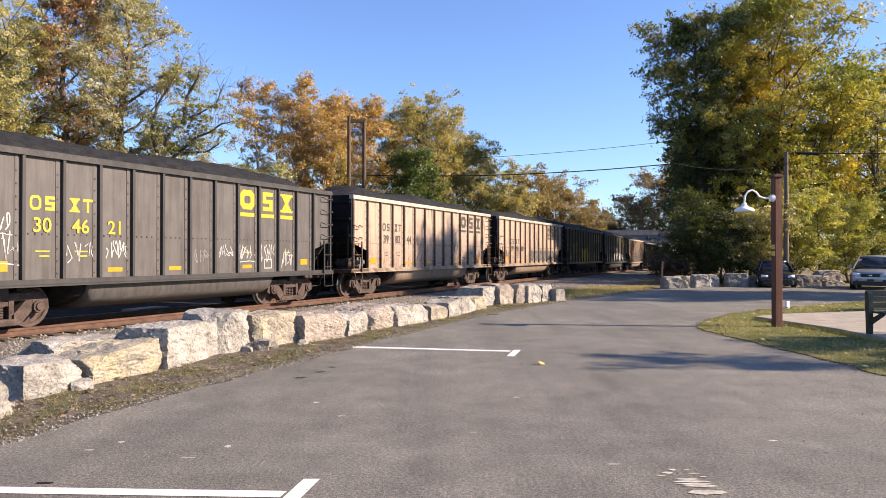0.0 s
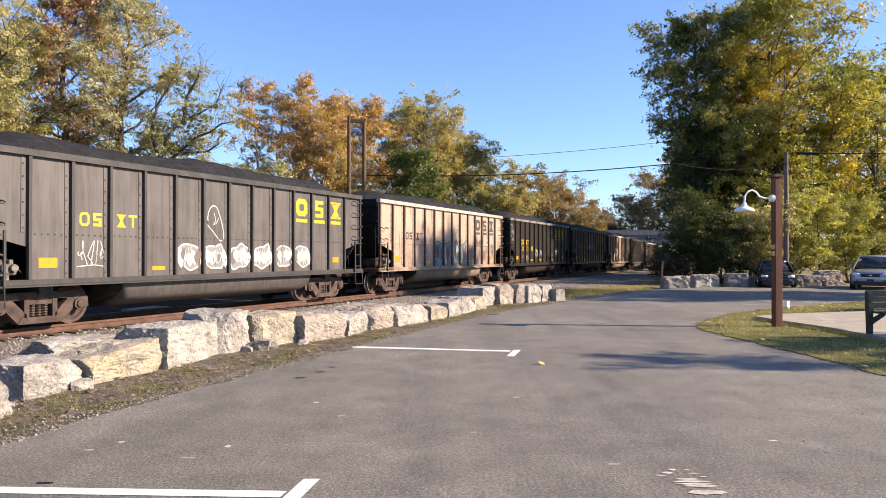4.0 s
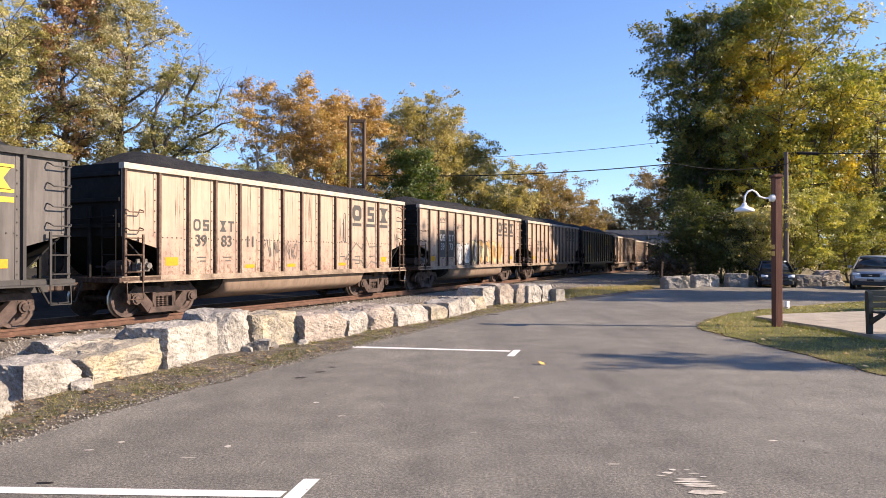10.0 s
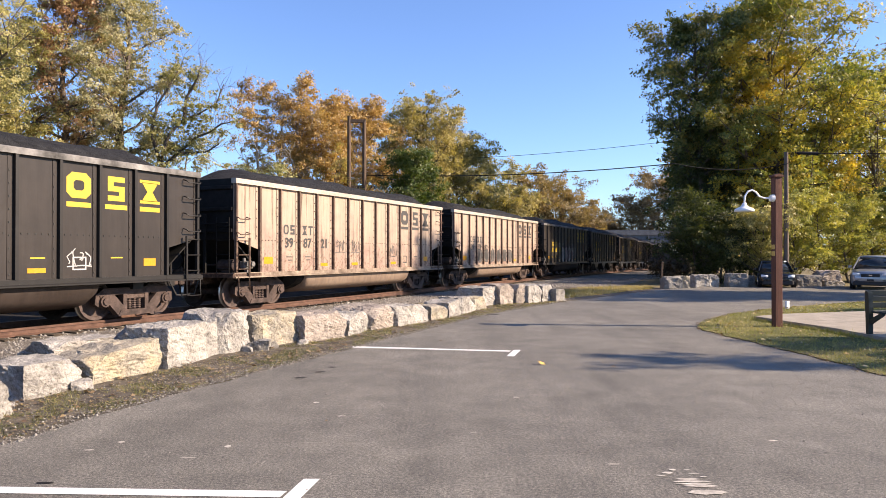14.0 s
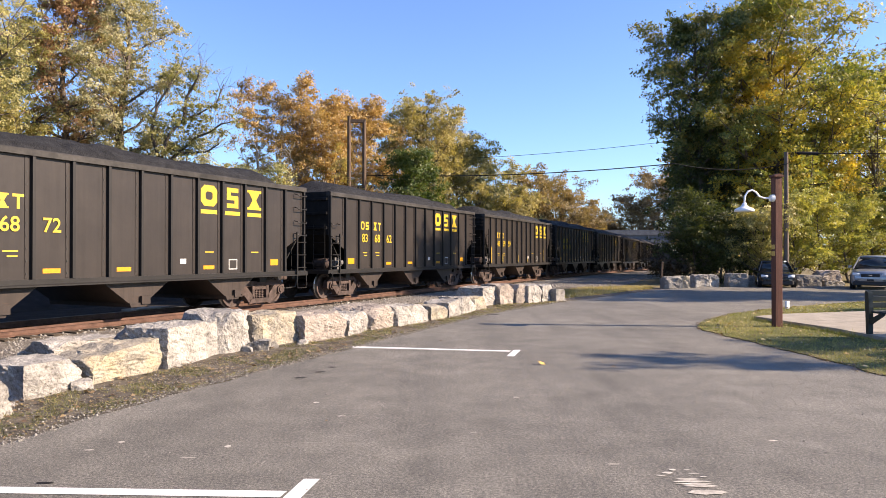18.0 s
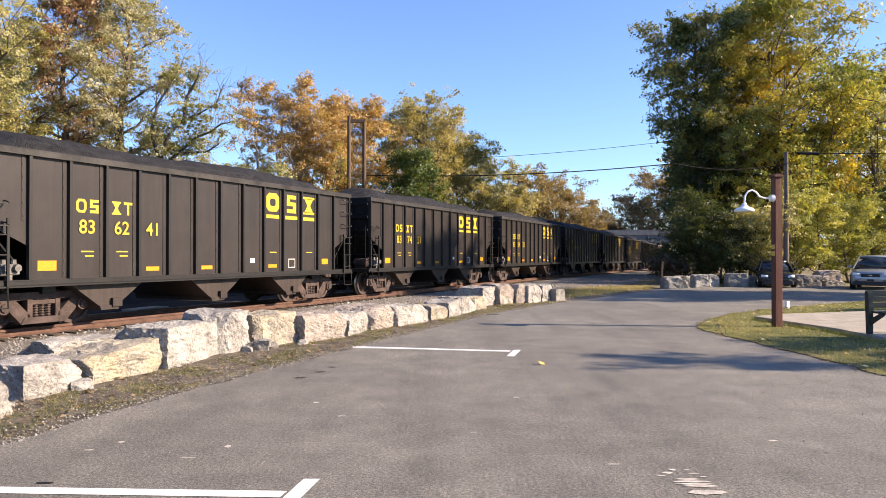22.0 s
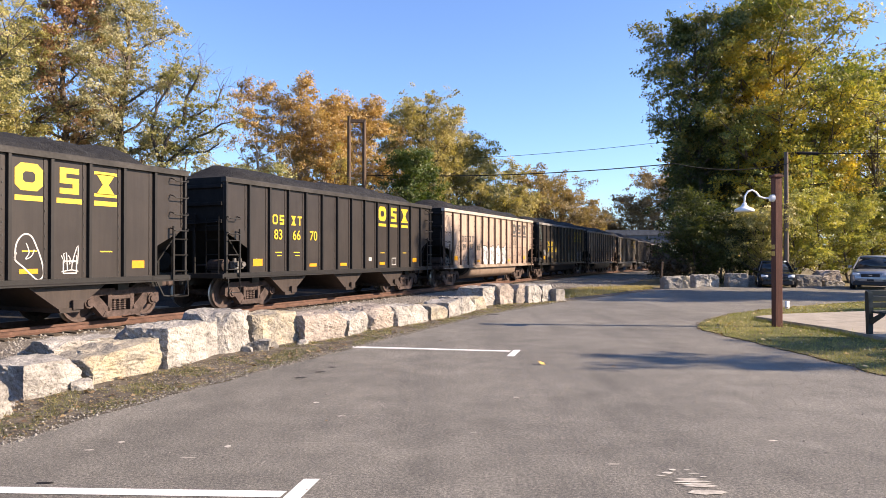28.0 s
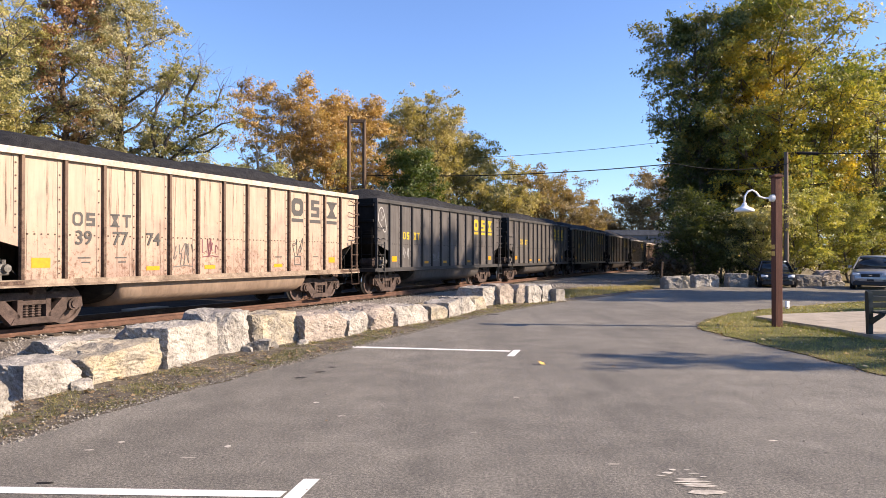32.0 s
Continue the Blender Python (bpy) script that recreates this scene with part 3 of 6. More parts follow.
for k, (cx, cy, rx, ry) in enumerate(((1.43, 5.86, 0.07, 0.015), (1.98, 5.70, 0.03, 0.015), (-1.96, 6.40, 0.03, 0.05), (-3.16, 6.28, 0.05, 0.02), (-3.0, 6.55, 0.04, 0.03), (-1.1, 7.6, 0.05, 0.02), (-2.2, 6.05, 0.08, 0.015), (0.3, 6.9, 0.04, 0.015), (0.9, 8.6, 0.05, 0.02), (3.1, 6.6, 0.05, 0.02), (-1.5, 8.3, 0.04, 0.03))):
    smear(blob(cx, cy, rx, ry, k), M["scrape"], "pale scraped patch on the asphalt")
# a bundle of white scrapes
for k, (cx, cy, rx, ry) in enumerate(((1.90, 5.47, 0.10, 0.012), (1.93, 5.41, 0.15, 0.016), (1.90, 5.35, 0.15, 0.014), (1.95, 5.30, 0.14, 0.016), (1.94, 5.16, 0.16, 0.030), (1.80, 5.62, 0.05, 0.016), (1.86, 5.70, 0.03, 0.016),
                                      (2.05, 5.52, 0.03, 0.010), (1.72, 5.55, 0.04, 0.008), (2.0, 5.60, 0.05, 0.008))):
    smear(blob(cx, cy, rx, ry * 1.7, 50 + k), M["scrape"], "white scraped patch on the asphalt", 0.004 + 0.0004 * k)
for k, (cx, cy, rx, ry) in enumerate(((-2.03, 9.95, 0.10, 0.05), (-1.83, 10.45, 0.09, 0.05), (-3.05, 5.38, 0.07, 0.03), (-1.72, 10.9, 0.07, 0.05), (1.2, 20.5, 0.5, 0.25))):
    smear(blob(cx, cy, rx, ry, 20 + k), M["shade_grime"], "dark oil stain on the asphalt")


# ---- boulders ----
def boulder(cx, cy, w, d, h, turn, seed, tint, tilt=0.0, foot=-0.06):
    """A quarried block: chamfered, split faces, rough relief."""
    rng = random.Random(seed)
    bm = bmn()
    bmesh.ops.create_cube(bm, size=1.0)
    bmesh.ops.subdivide_edges(bm, edges=bm.edges, cuts=14, use_grid_fill=True)
    cuts = []
    for _ in range(9):
        nrm = Vector((rng.uniform(-1, 1), rng.uniform(-1, 1), rng.uniform(-0.2, 0.9))).normalized()
        cuts.append((nrm, rng.uniform(0.60, 0.76)))
    off = Vector((seed * 3.7, seed * 1.3, 0))
    for v in bm.verts:
        p = v.co + Vector((rng.uniform(-1, 1), rng.uniform(-1, 1), rng.uniform(-1, 1))) * 0.010
        for nrm, far in cuts:
            e = p.dot(nrm) - far
            if e > 0:
                p -= nrm * e
        q = Vector((p.x * w, p.y * d, (p.z + 0.5) * h * (1 + tilt * p.x * 2)))
        ridge = abs(noise.fractal(q * 1.9 + off, 0.9, 2.0, 3))
        rough = 0.03 - ridge * 0.075 + noise.fractal(q * 9.0 + off, 0.7, 2.0, 3) * 0.014 + min(0.0, noise.noise(q * 3.6 + off)) * 0.07
        ledge = 0.03 * noise.noise(Vector((q.x * 0.9, q.y * 0.9, q.z * 3.5)) + off)
        way = Vector((p.x, p.y, p.z * 0.5)).normalized()
        v.co = q + way * (rough + ledge)
    bmesh.ops.recalc_face_normals(bm, faces=bm.faces)
    ob = part("boulder", bm, M["stone_" + tint], None)
    ob.matrix_world = pose(cx, cy, foot, 0, 0, turn)
    for f in ob.data.polygons:
        f.use_smooth = False
    look_of = {"pale": "pale grey-white limestone", "buff": "buff and yellow limestone", "pink": "pinkish tan limestone", "dark": "shaded grey limestone"}[tint]
    return tagged(ob, "rough %s block beside the lot" % look_of, "boulder", "barrier boulders")


def stone_mat(name, a, b, c):
    m, nt, bsdf = nodes_of(name)
    v = coords(nt)
    big, fine = noise_of(nt, v, 2.2, 6, 0.65), noise_of(nt, v, 22.0, 5, 0.7)
    col = ramp(nt, big, [(0.3, a), (0.5, b), (0.72, c)])
    col = mix(nt, 1.0, col, ramp(nt, fine, [(0.30, (0.36, 0.35, 0.34)), (0.47, (0.92, 0.92, 0.91)), (0.70, (1.2, 1.2, 1.18))]), "MULTIPLY")
    vor = add(nt, "TexVoronoi", Scale=3.2)
    vor.feature = "DISTANCE_TO_EDGE"
    warp = noise_of(nt, v, 5.0, 4)
    wv = nt.nodes.new("ShaderNodeVectorMath")
    wv.operation = "MULTIPLY_ADD"
    wv.inputs[1].default_value = (0.35, 0.35, 0.35)
    nt.links.new(warp, wv.inputs[0])
    nt.links.new(v, wv.inputs[2])
    nt.links.new(wv.outputs[0], vor.inputs["Vector"])
    crack = ramp(nt, vor.outputs["Distance"], [(0.0, (0.74, 0.71, 0.67)), (0.022, (1, 1, 1))])
    col = mix(nt, 1.0, col, crack, "MULTIPLY")
    nt.links.new(col, bsdf.inputs["Base Color"])
    bsdf.inputs["Roughness"].default_value, bsdf.inputs["Specular IOR Level"].default_value = 0.92, 0.2
    bumped(nt, bsdf, fine, 0.9, 0.04)
    return m


M["stone_pale"] = stone_mat("limestone_pale", (0.17, 0.16, 0.15), (0.315, 0.298, 0.275), (0.42, 0.40, 0.37))
M["stone_buff"] = stone_mat("limestone_buff", (0.20, 0.185, 0.165), (0.335, 0.30, 0.245), (0.42, 0.345, 0.22))
M["stone_pink"] = stone_mat("limestone_pink", (0.17, 0.15, 0.135), (0.315, 0.27, 0.235), (0.38, 0.34, 0.305))
M["stone_dark"] = stone_mat("limestone_dark", (0.15, 0.14, 0.13), (0.25, 0.235, 0.215), (0.31, 0.29, 0.265))
# foot of the long face (near end, far end), height at both ends, depth, tint
STONES = ((-4.62, 6.85, -4.70, 7.62, 0.43, 0.47, 0.70, "pale"), (-4.92, 8.23, -4.69, 9.22, 0.44, 0.42, 0.80, "pale"), (-4.62, 9.26, -4.21, 10.53, 0.38, 0.50, 0.85, "buff"),
          (-4.11, 10.48, -3.89, 12.07, 0.64, 0.62, 1.00, "pale"), (-3.83, 12.00, -3.50, 12.66, 0.72, 0.75, 1.10, "pale"), (-3.42, 12.90, -2.83, 13.85, 0.62, 0.63, 0.95, "buff"),
          (-2.69, 13.68, -2.04, 14.71, 0.55, 0.56, 0.80, "pink"), (-1.98, 14.81, -1.70, 15.95, 0.50, 0.46, 0.70, "pale"), (-1.56, 15.90, -1.14, 16.90, 0.52, 0.56, 1.10, "pink"),
          (-1.07, 16.84, -0.40, 18.19, 0.50, 0.46, 0.80, "pale"), (-0.31, 18.50, 0.11, 19.16, 0.38, 0.38, 0.70, "buff"), (0.16, 19.34, 0.48, 20.06, 0.41, 0.48, 0.80, "pale"),
          (0.53, 20.26, 0.95, 21.36, 0.50, 0.48, 0.70, "pale"), (0.98, 21.68, 1.41, 22.35, 0.43, 0.40, 0.60, "buff"), (1.33, 23.32, 2.04, 24.45, 0.64, 0.64, 1.10, "pale"),
          (1.95, 23.94, 2.52, 24.80, 0.72, 0.71, 0.90, "pink"), (2.58, 24.66, 3.00, 25.05, 0.71, 0.67, 0.80, "pink"), (3.04, 24.95, 3.60, 25.60, 0.63, 0.67, 0.90, "pale"),
          (3.67, 25.85, 4.20, 26.62, 0.59, 0.61, 0.80, "pale"), (4.22, 26.17, 4.62, 26.50, 0.47, 0.44, 0.60, "dark"),
          (-5.84, 10.53, -5.31, 11.87, 0.42, 0.38, 0.75, "pale"), (-5.75, 8.9, -5.45, 10.1, 0.30, 0.32, 0.6, "dark"), (-4.95, 12.2, -4.55, 13.1, 0.45, 0.48, 0.6, "dark"))
for k, (x0, y0, x1, y1, h0, h1, d, tint) in enumerate(STONES):
    w, turn = math.dist((x0, y0), (x1, y1)), math.atan2(y1 - y0, x1 - x0)
    cx, cy = (x0 + x1) / 2 - math.sin(turn) * d / 2, (y0 + y1) / 2 + math.cos(turn) * d / 2
    boulder(cx, cy, w, d, (h0 + h1) / 2 + 0.06, math.degrees(turn), 40 + k, tint, (h1 - h0) / (h0 + h1))
for k, (x, y, w, d, h) in enumerate(((-3.33, 12.72, 0.42, 0.30, 0.20), (-3.20, 12.98, 0.26, 0.22, 0.13), (-2.72, 13.52, 0.20, 0.18, 0.10), (-4.66, 9.05, 0.22, 0.20, 0.12), (-3.46, 12.52, 0.20, 0.16, 0.10), (-4.95, 7.95, 0.18, 0.16, 0.08))):
    boulder(x, y, w, d, h + 0.05, 40 * k, 130 + k, "dark" if k < 2 else "pale", foot=-0.05)
# left end, right end and distance of the front foot, height, depth, tint, across the far end of the lot
FAR_ROW = ((11.2, 12.2, 35.6, 0.66, 0.8, "dark"), (12.2, 13.0, 36.6, 0.66, 0.8, "buff"), (13.6, 15.1, 38.1, 0.68, 0.9, "pale"), (15.5, 16.65, 38.0, 0.78, 0.9, "dark"),
           (16.8, 17.3, 38.7, 0.62, 0.7, "pale"), (19.95, 21.5, 39.6, 0.64, 0.9, "dark"), (21.6, 22.9, 39.8, 0.30, 1.0, "pale"))
for k, (x0, x1, y, h, d, tint) in enumerate(FAR_ROW):
    boulder((x0 + x1) / 2, y + d / 2, (x1 - x0) * 0.90, d * 0.9, h * 0.93 + 0.06, random.Random(k).uniform(-8, 8), 80 + k, tint)
boulder(22.05, 40.3, 1.25, 0.9, 0.56, 6, 93, "pink", foot=0.27)


# ---- trees ----
def tubes_np(segs, sides=6):
    """Tapered tubes from rows of (p0, p1, r0, r1)."""
    p0, p1 = np.array([s[0] for s in segs]), np.array([s[1] for s in segs])
    r0, r1 = np.array([s[2] for s in segs]), np.array([s[3] for s in segs])
    d = p1 - p0
    d /= np.maximum(np.linalg.norm(d, axis=1), 1e-6)[:, None]
    ref = np.where(np.abs(d[:, 2:3]) > 0.9, np.array([[1.0, 0, 0]]), np.array([[0, 0, 1.0]]))
    a = np.cross(d, ref)
    a /= np.linalg.norm(a, axis=1)[:, None]
    b = np.cross(d, a)
    t = np.arange(sides) * 2 * np.pi / sides
    ring = np.cos(t)[None, :, None] * a[:, None] + np.sin(t)[None, :, None] * b[:, None]
    v = np.concatenate([p0[:, None] + ring * r0[:, None, None], p1[:, None] + ring * r1[:, None, None]], 1)
    i = np.arange(sides)
    f = np.stack([i, (i + 1) % sides, (i + 1) % sides + sides, i + sides], 1)
    return v.reshape(-1, 3), (f[None] + (np.arange(len(segs)) * 2 * sides)[:, None, None]).reshape(-1, 4)


def grow(seed, h, spread, base, limbs=14, lean=0.0, rise=0.7, trunks=1, twigs=True):
    """Limbs of a tree: rows for tubes_np, and the places where leaves sit."""
    rng = np.random.default_rng(seed)
    segs, tips = [], []
    zc, hz = (h + base) / 2, (h - base) / 2
    for k in range(trunks):
        ang = rng.uniform(0, 6.28)
        off = np.array([np.cos(ang), np.sin(ang), 0]) * (0 if trunks == 1 else 0.3)
        tilt = np.array([lean + off[0] * 0.35, off[1] * 0.35, 1.0])
        r = 0.016 * h / trunks ** 0.4
        p, line = off.copy(), [off.copy()]
        n = 9
        for i in range(n):
            q = p + tilt * (h * 0.92 / n) + rng.normal(0, 0.012 * h, 3) * np.array([1, 1, 0.1])
            segs.append((p, q, r * (1 - 0.09 * i), r * (1 - 0.09 * (i + 1))))
            p = q
            line.append(q)
        line = np.array(line)
        for j in range(limbs // trunks):
            f = (j + rng.uniform(0.1, 0.9)) / (limbs // trunks)
            z = base * 0.8 + (h * 0.9 - base * 0.8) * f
            u = np.clip(z / (h * 0.92) * n, 0, n - 0.01)
            o = line[int(u)] + (line[int(u) + 1] - line[int(u)]) * (u % 1)
            reach = spread * np.sqrt(max(0.08, 1 - ((z + 0.12 * h - zc) / (hz * 1.08)) ** 2)) * rng.uniform(0.75, 1.12)
            a = j * 2.4 + rng.uniform(-0.5, 0.5)
            way = np.array([np.cos(a), np.sin(a), rise * rng.uniform(0.5, 1.3)])
            way /= np.linalg.norm(way)
            rr = r * (1 - 0.085 * u) * 0.5
            p = o
            for i in range(4):
                q = p + way * reach / 3.4 + rng.normal(0, 0.05 * reach, 3)
                segs.append((p, q, rr * (1 - 0.22 * i), rr * (1 - 0.22 * (i + 1))))
                for _ in range(3 if i else 1):
                    w2 = way * 0.6 + rng.normal(0, 0.55, 3) + np.array([0, 0, 0.15])
                    w2 /= np.linalg.norm(w2)
                    l2 = reach * rng.uniform(0.22, 0.45)
                    m1 = p + (q - p) * rng.uniform(0.2, 1)
                    m2 = m1 + w2 * l2
                    segs.append((m1, m2, rr * 0.35, rr * 0.14))
                    tips += [m1 + w2 * l2 * 0.5, m2]
                    for _ in range(3):
                        w3 = w2 * 0.5 + rng.normal(0, 0.6, 3)
                        w3 /= np.linalg.norm(w3)
                        m3 = m1 + w2 * l2 * rng.uniform(0.4, 1) + w3 * l2 * rng.uniform(0.3, 0.6)
                        if twigs:
                            segs.append((m2 - w2 * l2 * 0.3, m3, rr * 0.15, rr * 0.05))
                        tips.append(m3)
                way = way * 0.9 + np.array([0, 0, 0.12]) + rng.normal(0, 0.08, 3)
                way /= np.linalg.norm(way)
                p = q
    return segs, np.array(tips)


MORE_LEAVES = 0.72


def leaves_np(seed, tips, n, size, puff, far=False, gap=0.2):
    """Leaves in sprays round the twigs, with gaps between the boughs; those of one spray face much the same way."""
    rng = np.random.default_rng(seed + 99)
    bough = 0.55 / max(puff, 0.2)
    full = np.array([noise.noise((p[0] * bough + seed, p[1] * bough, p[2] * bough)) for p in tips])
    use = tips[full > np.quantile(full, gap)]
    n = int(n * MORE_LEAVES)
    sprays = max(40, n // 34)
    way = rng.normal(0, 1, (sprays, 3))
    way /= np.linalg.norm(way, axis=1)[:, None]
    mid = use[rng.integers(0, len(use), sprays)] + way * puff * 1.0 * rng.uniform(0, 1, (sprays, 1)) ** 0.5 * np.array([1, 1, 0.8])
    face = way * 0.6 + rng.normal(0, 0.45, (sprays, 3)) + np.array([0, 0, 0.55])
    wide = size * rng.uniform(1.0, 2.0, sprays)
    at = rng.integers(0, sprays, n)
    c = mid[at] + rng.normal(0, 1, (n, 3)) * wide[at][:, None] * np.array([1, 1, 0.55])
    nrm = face[at] + rng.normal(0, 0.5, (n, 3))
    nrm /= np.linalg.norm(nrm, axis=1)[:, None]
    a = np.cross(nrm, rng.normal(0, 1, (n, 3)))
    a /= np.linalg.norm(a, axis=1)[:, None]
    b = np.cross(nrm, a)
    s = (size * 1.08 * rng.lognormal(0, 0.28, n))[:, None]
    if far:
        v = np.stack([c - a * s * 0.42 - b * s * 0.38, c + a * s * 0.55 + nrm * s * 0.1, c - a * s * 0.35 + b * s * 0.38], 1)
        return v.reshape(-1, 3), np.arange(3 * n).reshape(n, 3)
    v = np.stack([c - a * s * 0.5, c + b * s * 0.36 + nrm * s * 0.08, c + a * s * 0.5, c - b * s * 0.36 + nrm * s * 0.08], 1)
    return v.reshape(-1, 3), np.arange(4 * n).reshape(n, 4)


def tree(name, label, x, y, h, spread, base, leaves, size, foliage, seed, bark="bark", puff=0.45, limbs=14, lean=0.0, rise=0.7, trunks=1, group="", gap=0.2):
    t = thing(name, label, "tree" if name == "tree" else "shrub", group, at=pose(x, y, ground_z(y) - 0.01))
    segs, tips = grow(seed, h, spread, base, limbs, lean, rise, trunks, y < 46)
    stout = [s for s in segs if s[2] > 0.03]
    thin = [s for s in segs if s[2] <= 0.03]
    v, f = tubes_np(stout or segs[:9], 6)
    if thin:
        v2, f2 = tubes_np(thin, 3)
        v, f = np.concatenate([v, v2]), np.concatenate([f, f2 + len(v)])
    part("trunk", mesh_np("trunk", v, f, M[bark]), None, t)
    v, f = leaves_np(seed, tips, leaves, size, puff, y > 40, gap)
    part("crown", mesh_np("crown", v, f, M[foliage]), None, t)
    return t


def crooked_tree(label, x, y, limbs, leaves, seed):
    """A tree whose main limbs follow the given bends; leaves near the fork, bare twigs further out."""
    rng = np.random.default_rng(seed)
    t = thing("tree", label, "tree", at=pose(x, y, ground_z(y) - 0.01))
    segs, tips = [], []
    for k, line in enumerate(limbs):
        r = 0.16 if k == 0 else 0.085
        pts = [np.array((u, 0.35 * math.sin(3.1 * k + i) * (i > 0 and k > 0), z)) for i, (u, z) in enumerate(line)]
        for i, (p, q) in enumerate(zip(pts, pts[1:])):
            f = i / (len(pts) - 1)
            segs.append((p, q, r * (1 - 0.75 * f), r * (1 - 0.75 * (i + 1) / (len(pts) - 1))))
            for _ in range(0 if k == 0 else 7):
                m = p + (q - p) * rng.uniform(0, 1)
                for j in range(3):
                    way = rng.normal(0, 0.55, 3) + np.array([0.35, 0, 0.75])
                    e = m + way / np.linalg.norm(way) * rng.uniform(0.3, 0.7)
                    segs.append((m, e, 0.011 - 0.003 * j, 0.007 - 0.002 * j))
                    if f < 0.55 or rng.uniform() < 0.25:
                        tips += [m, e]
                    m = e
    v, f = tubes_np(segs, 5)
    part("trunk", mesh_np("trunk", v, f, M["bark"]), None, t)
    v, f = leaves_np(seed, np.array(tips), leaves, 0.08, 0.45)
    part("crown", mesh_np("crown", v, f, M["sap"]), None, t)
    return t


# beyond the track
tree("tree", "tall yellow-green tree behind the track", -18.3, 26.5, 16.5, 3.7, 1.0, 135000, 0.068, "sap", 11, limbs=30, puff=0.65, gap=0.08)
tree("tree", "tall thin grey-green tree behind the track", -14.5, 31.0, 15.2, 2.5, 1.0, 105000, 0.075, "sage", 12, limbs=28, rise=0.8, puff=0.6, gap=0.12)
tree("tree", "russet tree among its green neighbours", -15.9, 29.6, 14.4, 1.9, 4.5, 40000, 0.078, "russet", 13, limbs=24, puff=0.55)
BENDS = (((0, 0), (0.1, 3.4), (0.0, 5.9)), ((0.0, 5.6), (0.3, 6.5), (0.55, 7.0), (1.0, 7.6), (1.6, 7.95), (2.3, 8.4), (2.7, 9.2)), ((0.02, 5.5), (0.8, 6.35), (1.5, 6.95), (2.1, 7.1), (2.7, 7.4), (3.4, 7.5)),
         ((0.0, 5.8), (-0.3, 7.0), (0.0, 8.2), (0.5, 9.2), (0.9, 10.2)), ((0.3, 6.5), (0.9, 6.2), (1.9, 6.3), (2.5, 6.6)), ((1.0, 7.6), (1.2, 8.5), (1.7, 9.3), (1.8, 10.0)))
crooked_tree("half-bare leaning tree with crooked dark limbs", -12.2, 30.2, BENDS, 12000, 14)
tree("tree", "yellow-green tree at the far bend of the woods", -24.5, 31.0, 16.0, 4.5, 2.0, 30000, 0.13, "sap", 15, limbs=18)
tree("tree", "yellow-green tree in the second row of the woods", -21.9, 36.5, 14.5, 3.2, 0.5, 36000, 0.12, "sap", 24, limbs=28, puff=0.6, gap=0.1)
tree("tree", "amber sycamore with pale limbs and thinning leaves", -11.3, 45.0, 12.9, 2.9, 0.5, 30000, 0.11, "amber", 16, "palebark", limbs=34, rise=1.0, trunks=2, puff=0.5)
tree("tree", "tall amber sycamore with a thin top", -9.7, 45.6, 14.2, 1.9, 1.0, 19000, 0.115, "amber", 22, "palebark", limbs=30, rise=1.1, puff=0.5)
tree("tree", "dense golden sycamore behind the poles", -8.0, 47.0, 12.4, 3.1, 0.3, 78000, 0.11, "amber", 17, "palebark", limbs=40, rise=0.8, trunks=2, puff=0.7, gap=0.05)
tree("tree", "amber tree with a rounded crown", -5.7, 48.6, 12.9, 2.6, 0.3, 50000, 0.115, "amber", 23, limbs=32, rise=0.8, puff=0.65, gap=0.1)
tree("tree", "olive-yellow tree with bare top twigs", -1.6, 50.5, 12.9, 4.0, 0.5, 78000, 0.115, "olive", 18, limbs=44, rise=0.8, puff=0.75, gap=0.1)
tree("tree", "yellowing tree on the slope behind the track", 1.2, 53.0, 11.0, 3.2, 0.3, 44000, 0.13, "olive", 19, limbs=30, puff=0.65, gap=0.1)
tree("tree", "small dense dark green tree by the track", -1.65, 41.5, 8.2, 1.9, 0.5, 44000, 0.105, "dense", 20, limbs=36, puff=0.5, gap=0.1)
tree("tree", "grey-green tree among amber ones", -4.1, 51.0, 13.2, 1.8, 2.0, 14000, 0.13, "sage", 21, limbs=22, rise=1.1)
for k, (x, y, h, sp, col) in enumerate(((5.5, 78, 12.0, 4.5, "olive"), (10.5, 88, 12.5, 4.5, "dun"), (15.2, 95, 12.6, 4.6, "dun"), (19.5, 101, 11.4, 4.2, "dun"), (22.5, 106, 9.4, 3.2, "dun"), (1.0, 72, 12.5, 4.0, "olive"),
                                        (6.0, 66, 8.0, 3.2, "olive"), (10.5, 74, 7.8, 3.4, "dun"))):
    tree("tree", "distant autumn tree beside the railway line", x, y, h, sp, 1.0, 17000, 0.19, col, 30 + k, limbs=18, puff=0.5, group="distant woods")
for k, (x, y, h, sp) in enumerate(((78, 255, 33, 12), (70, 262, 25, 10), (92, 250, 37, 13), (62, 270, 15, 9), (108, 255, 40, 14), (55, 280, 16, 8), (125, 250, 40, 14), (45, 285, 16, 9), (145, 250, 38, 15), (30, 280, 17, 10))):
    tree("tree", "brown wooded hillside tree far beyond the bridge", x, y, h, sp, 2.0, 15000, 0.6, "hill", 50 + k, limbs=20, puff=1.6, group="hillside woods")
# brush behind the track
for k in range(16):
    s, side = -16 + k * 5.4, 10.0 + (k * 37 % 10) * 0.55
    p, _ = track(s, side)
    tree("shrub", "tangled brush along the far side of the track", p.x, p.y, (6.6 if 5 < k < 11 else 4.8) + (k * 53 % 7) * 0.3, 2.8, 0.3, 9500, 0.10, ("sage", "sap", "olive", "sage")[k % 4], 70 + k, limbs=14, puff=0.45, group="trackside brush")
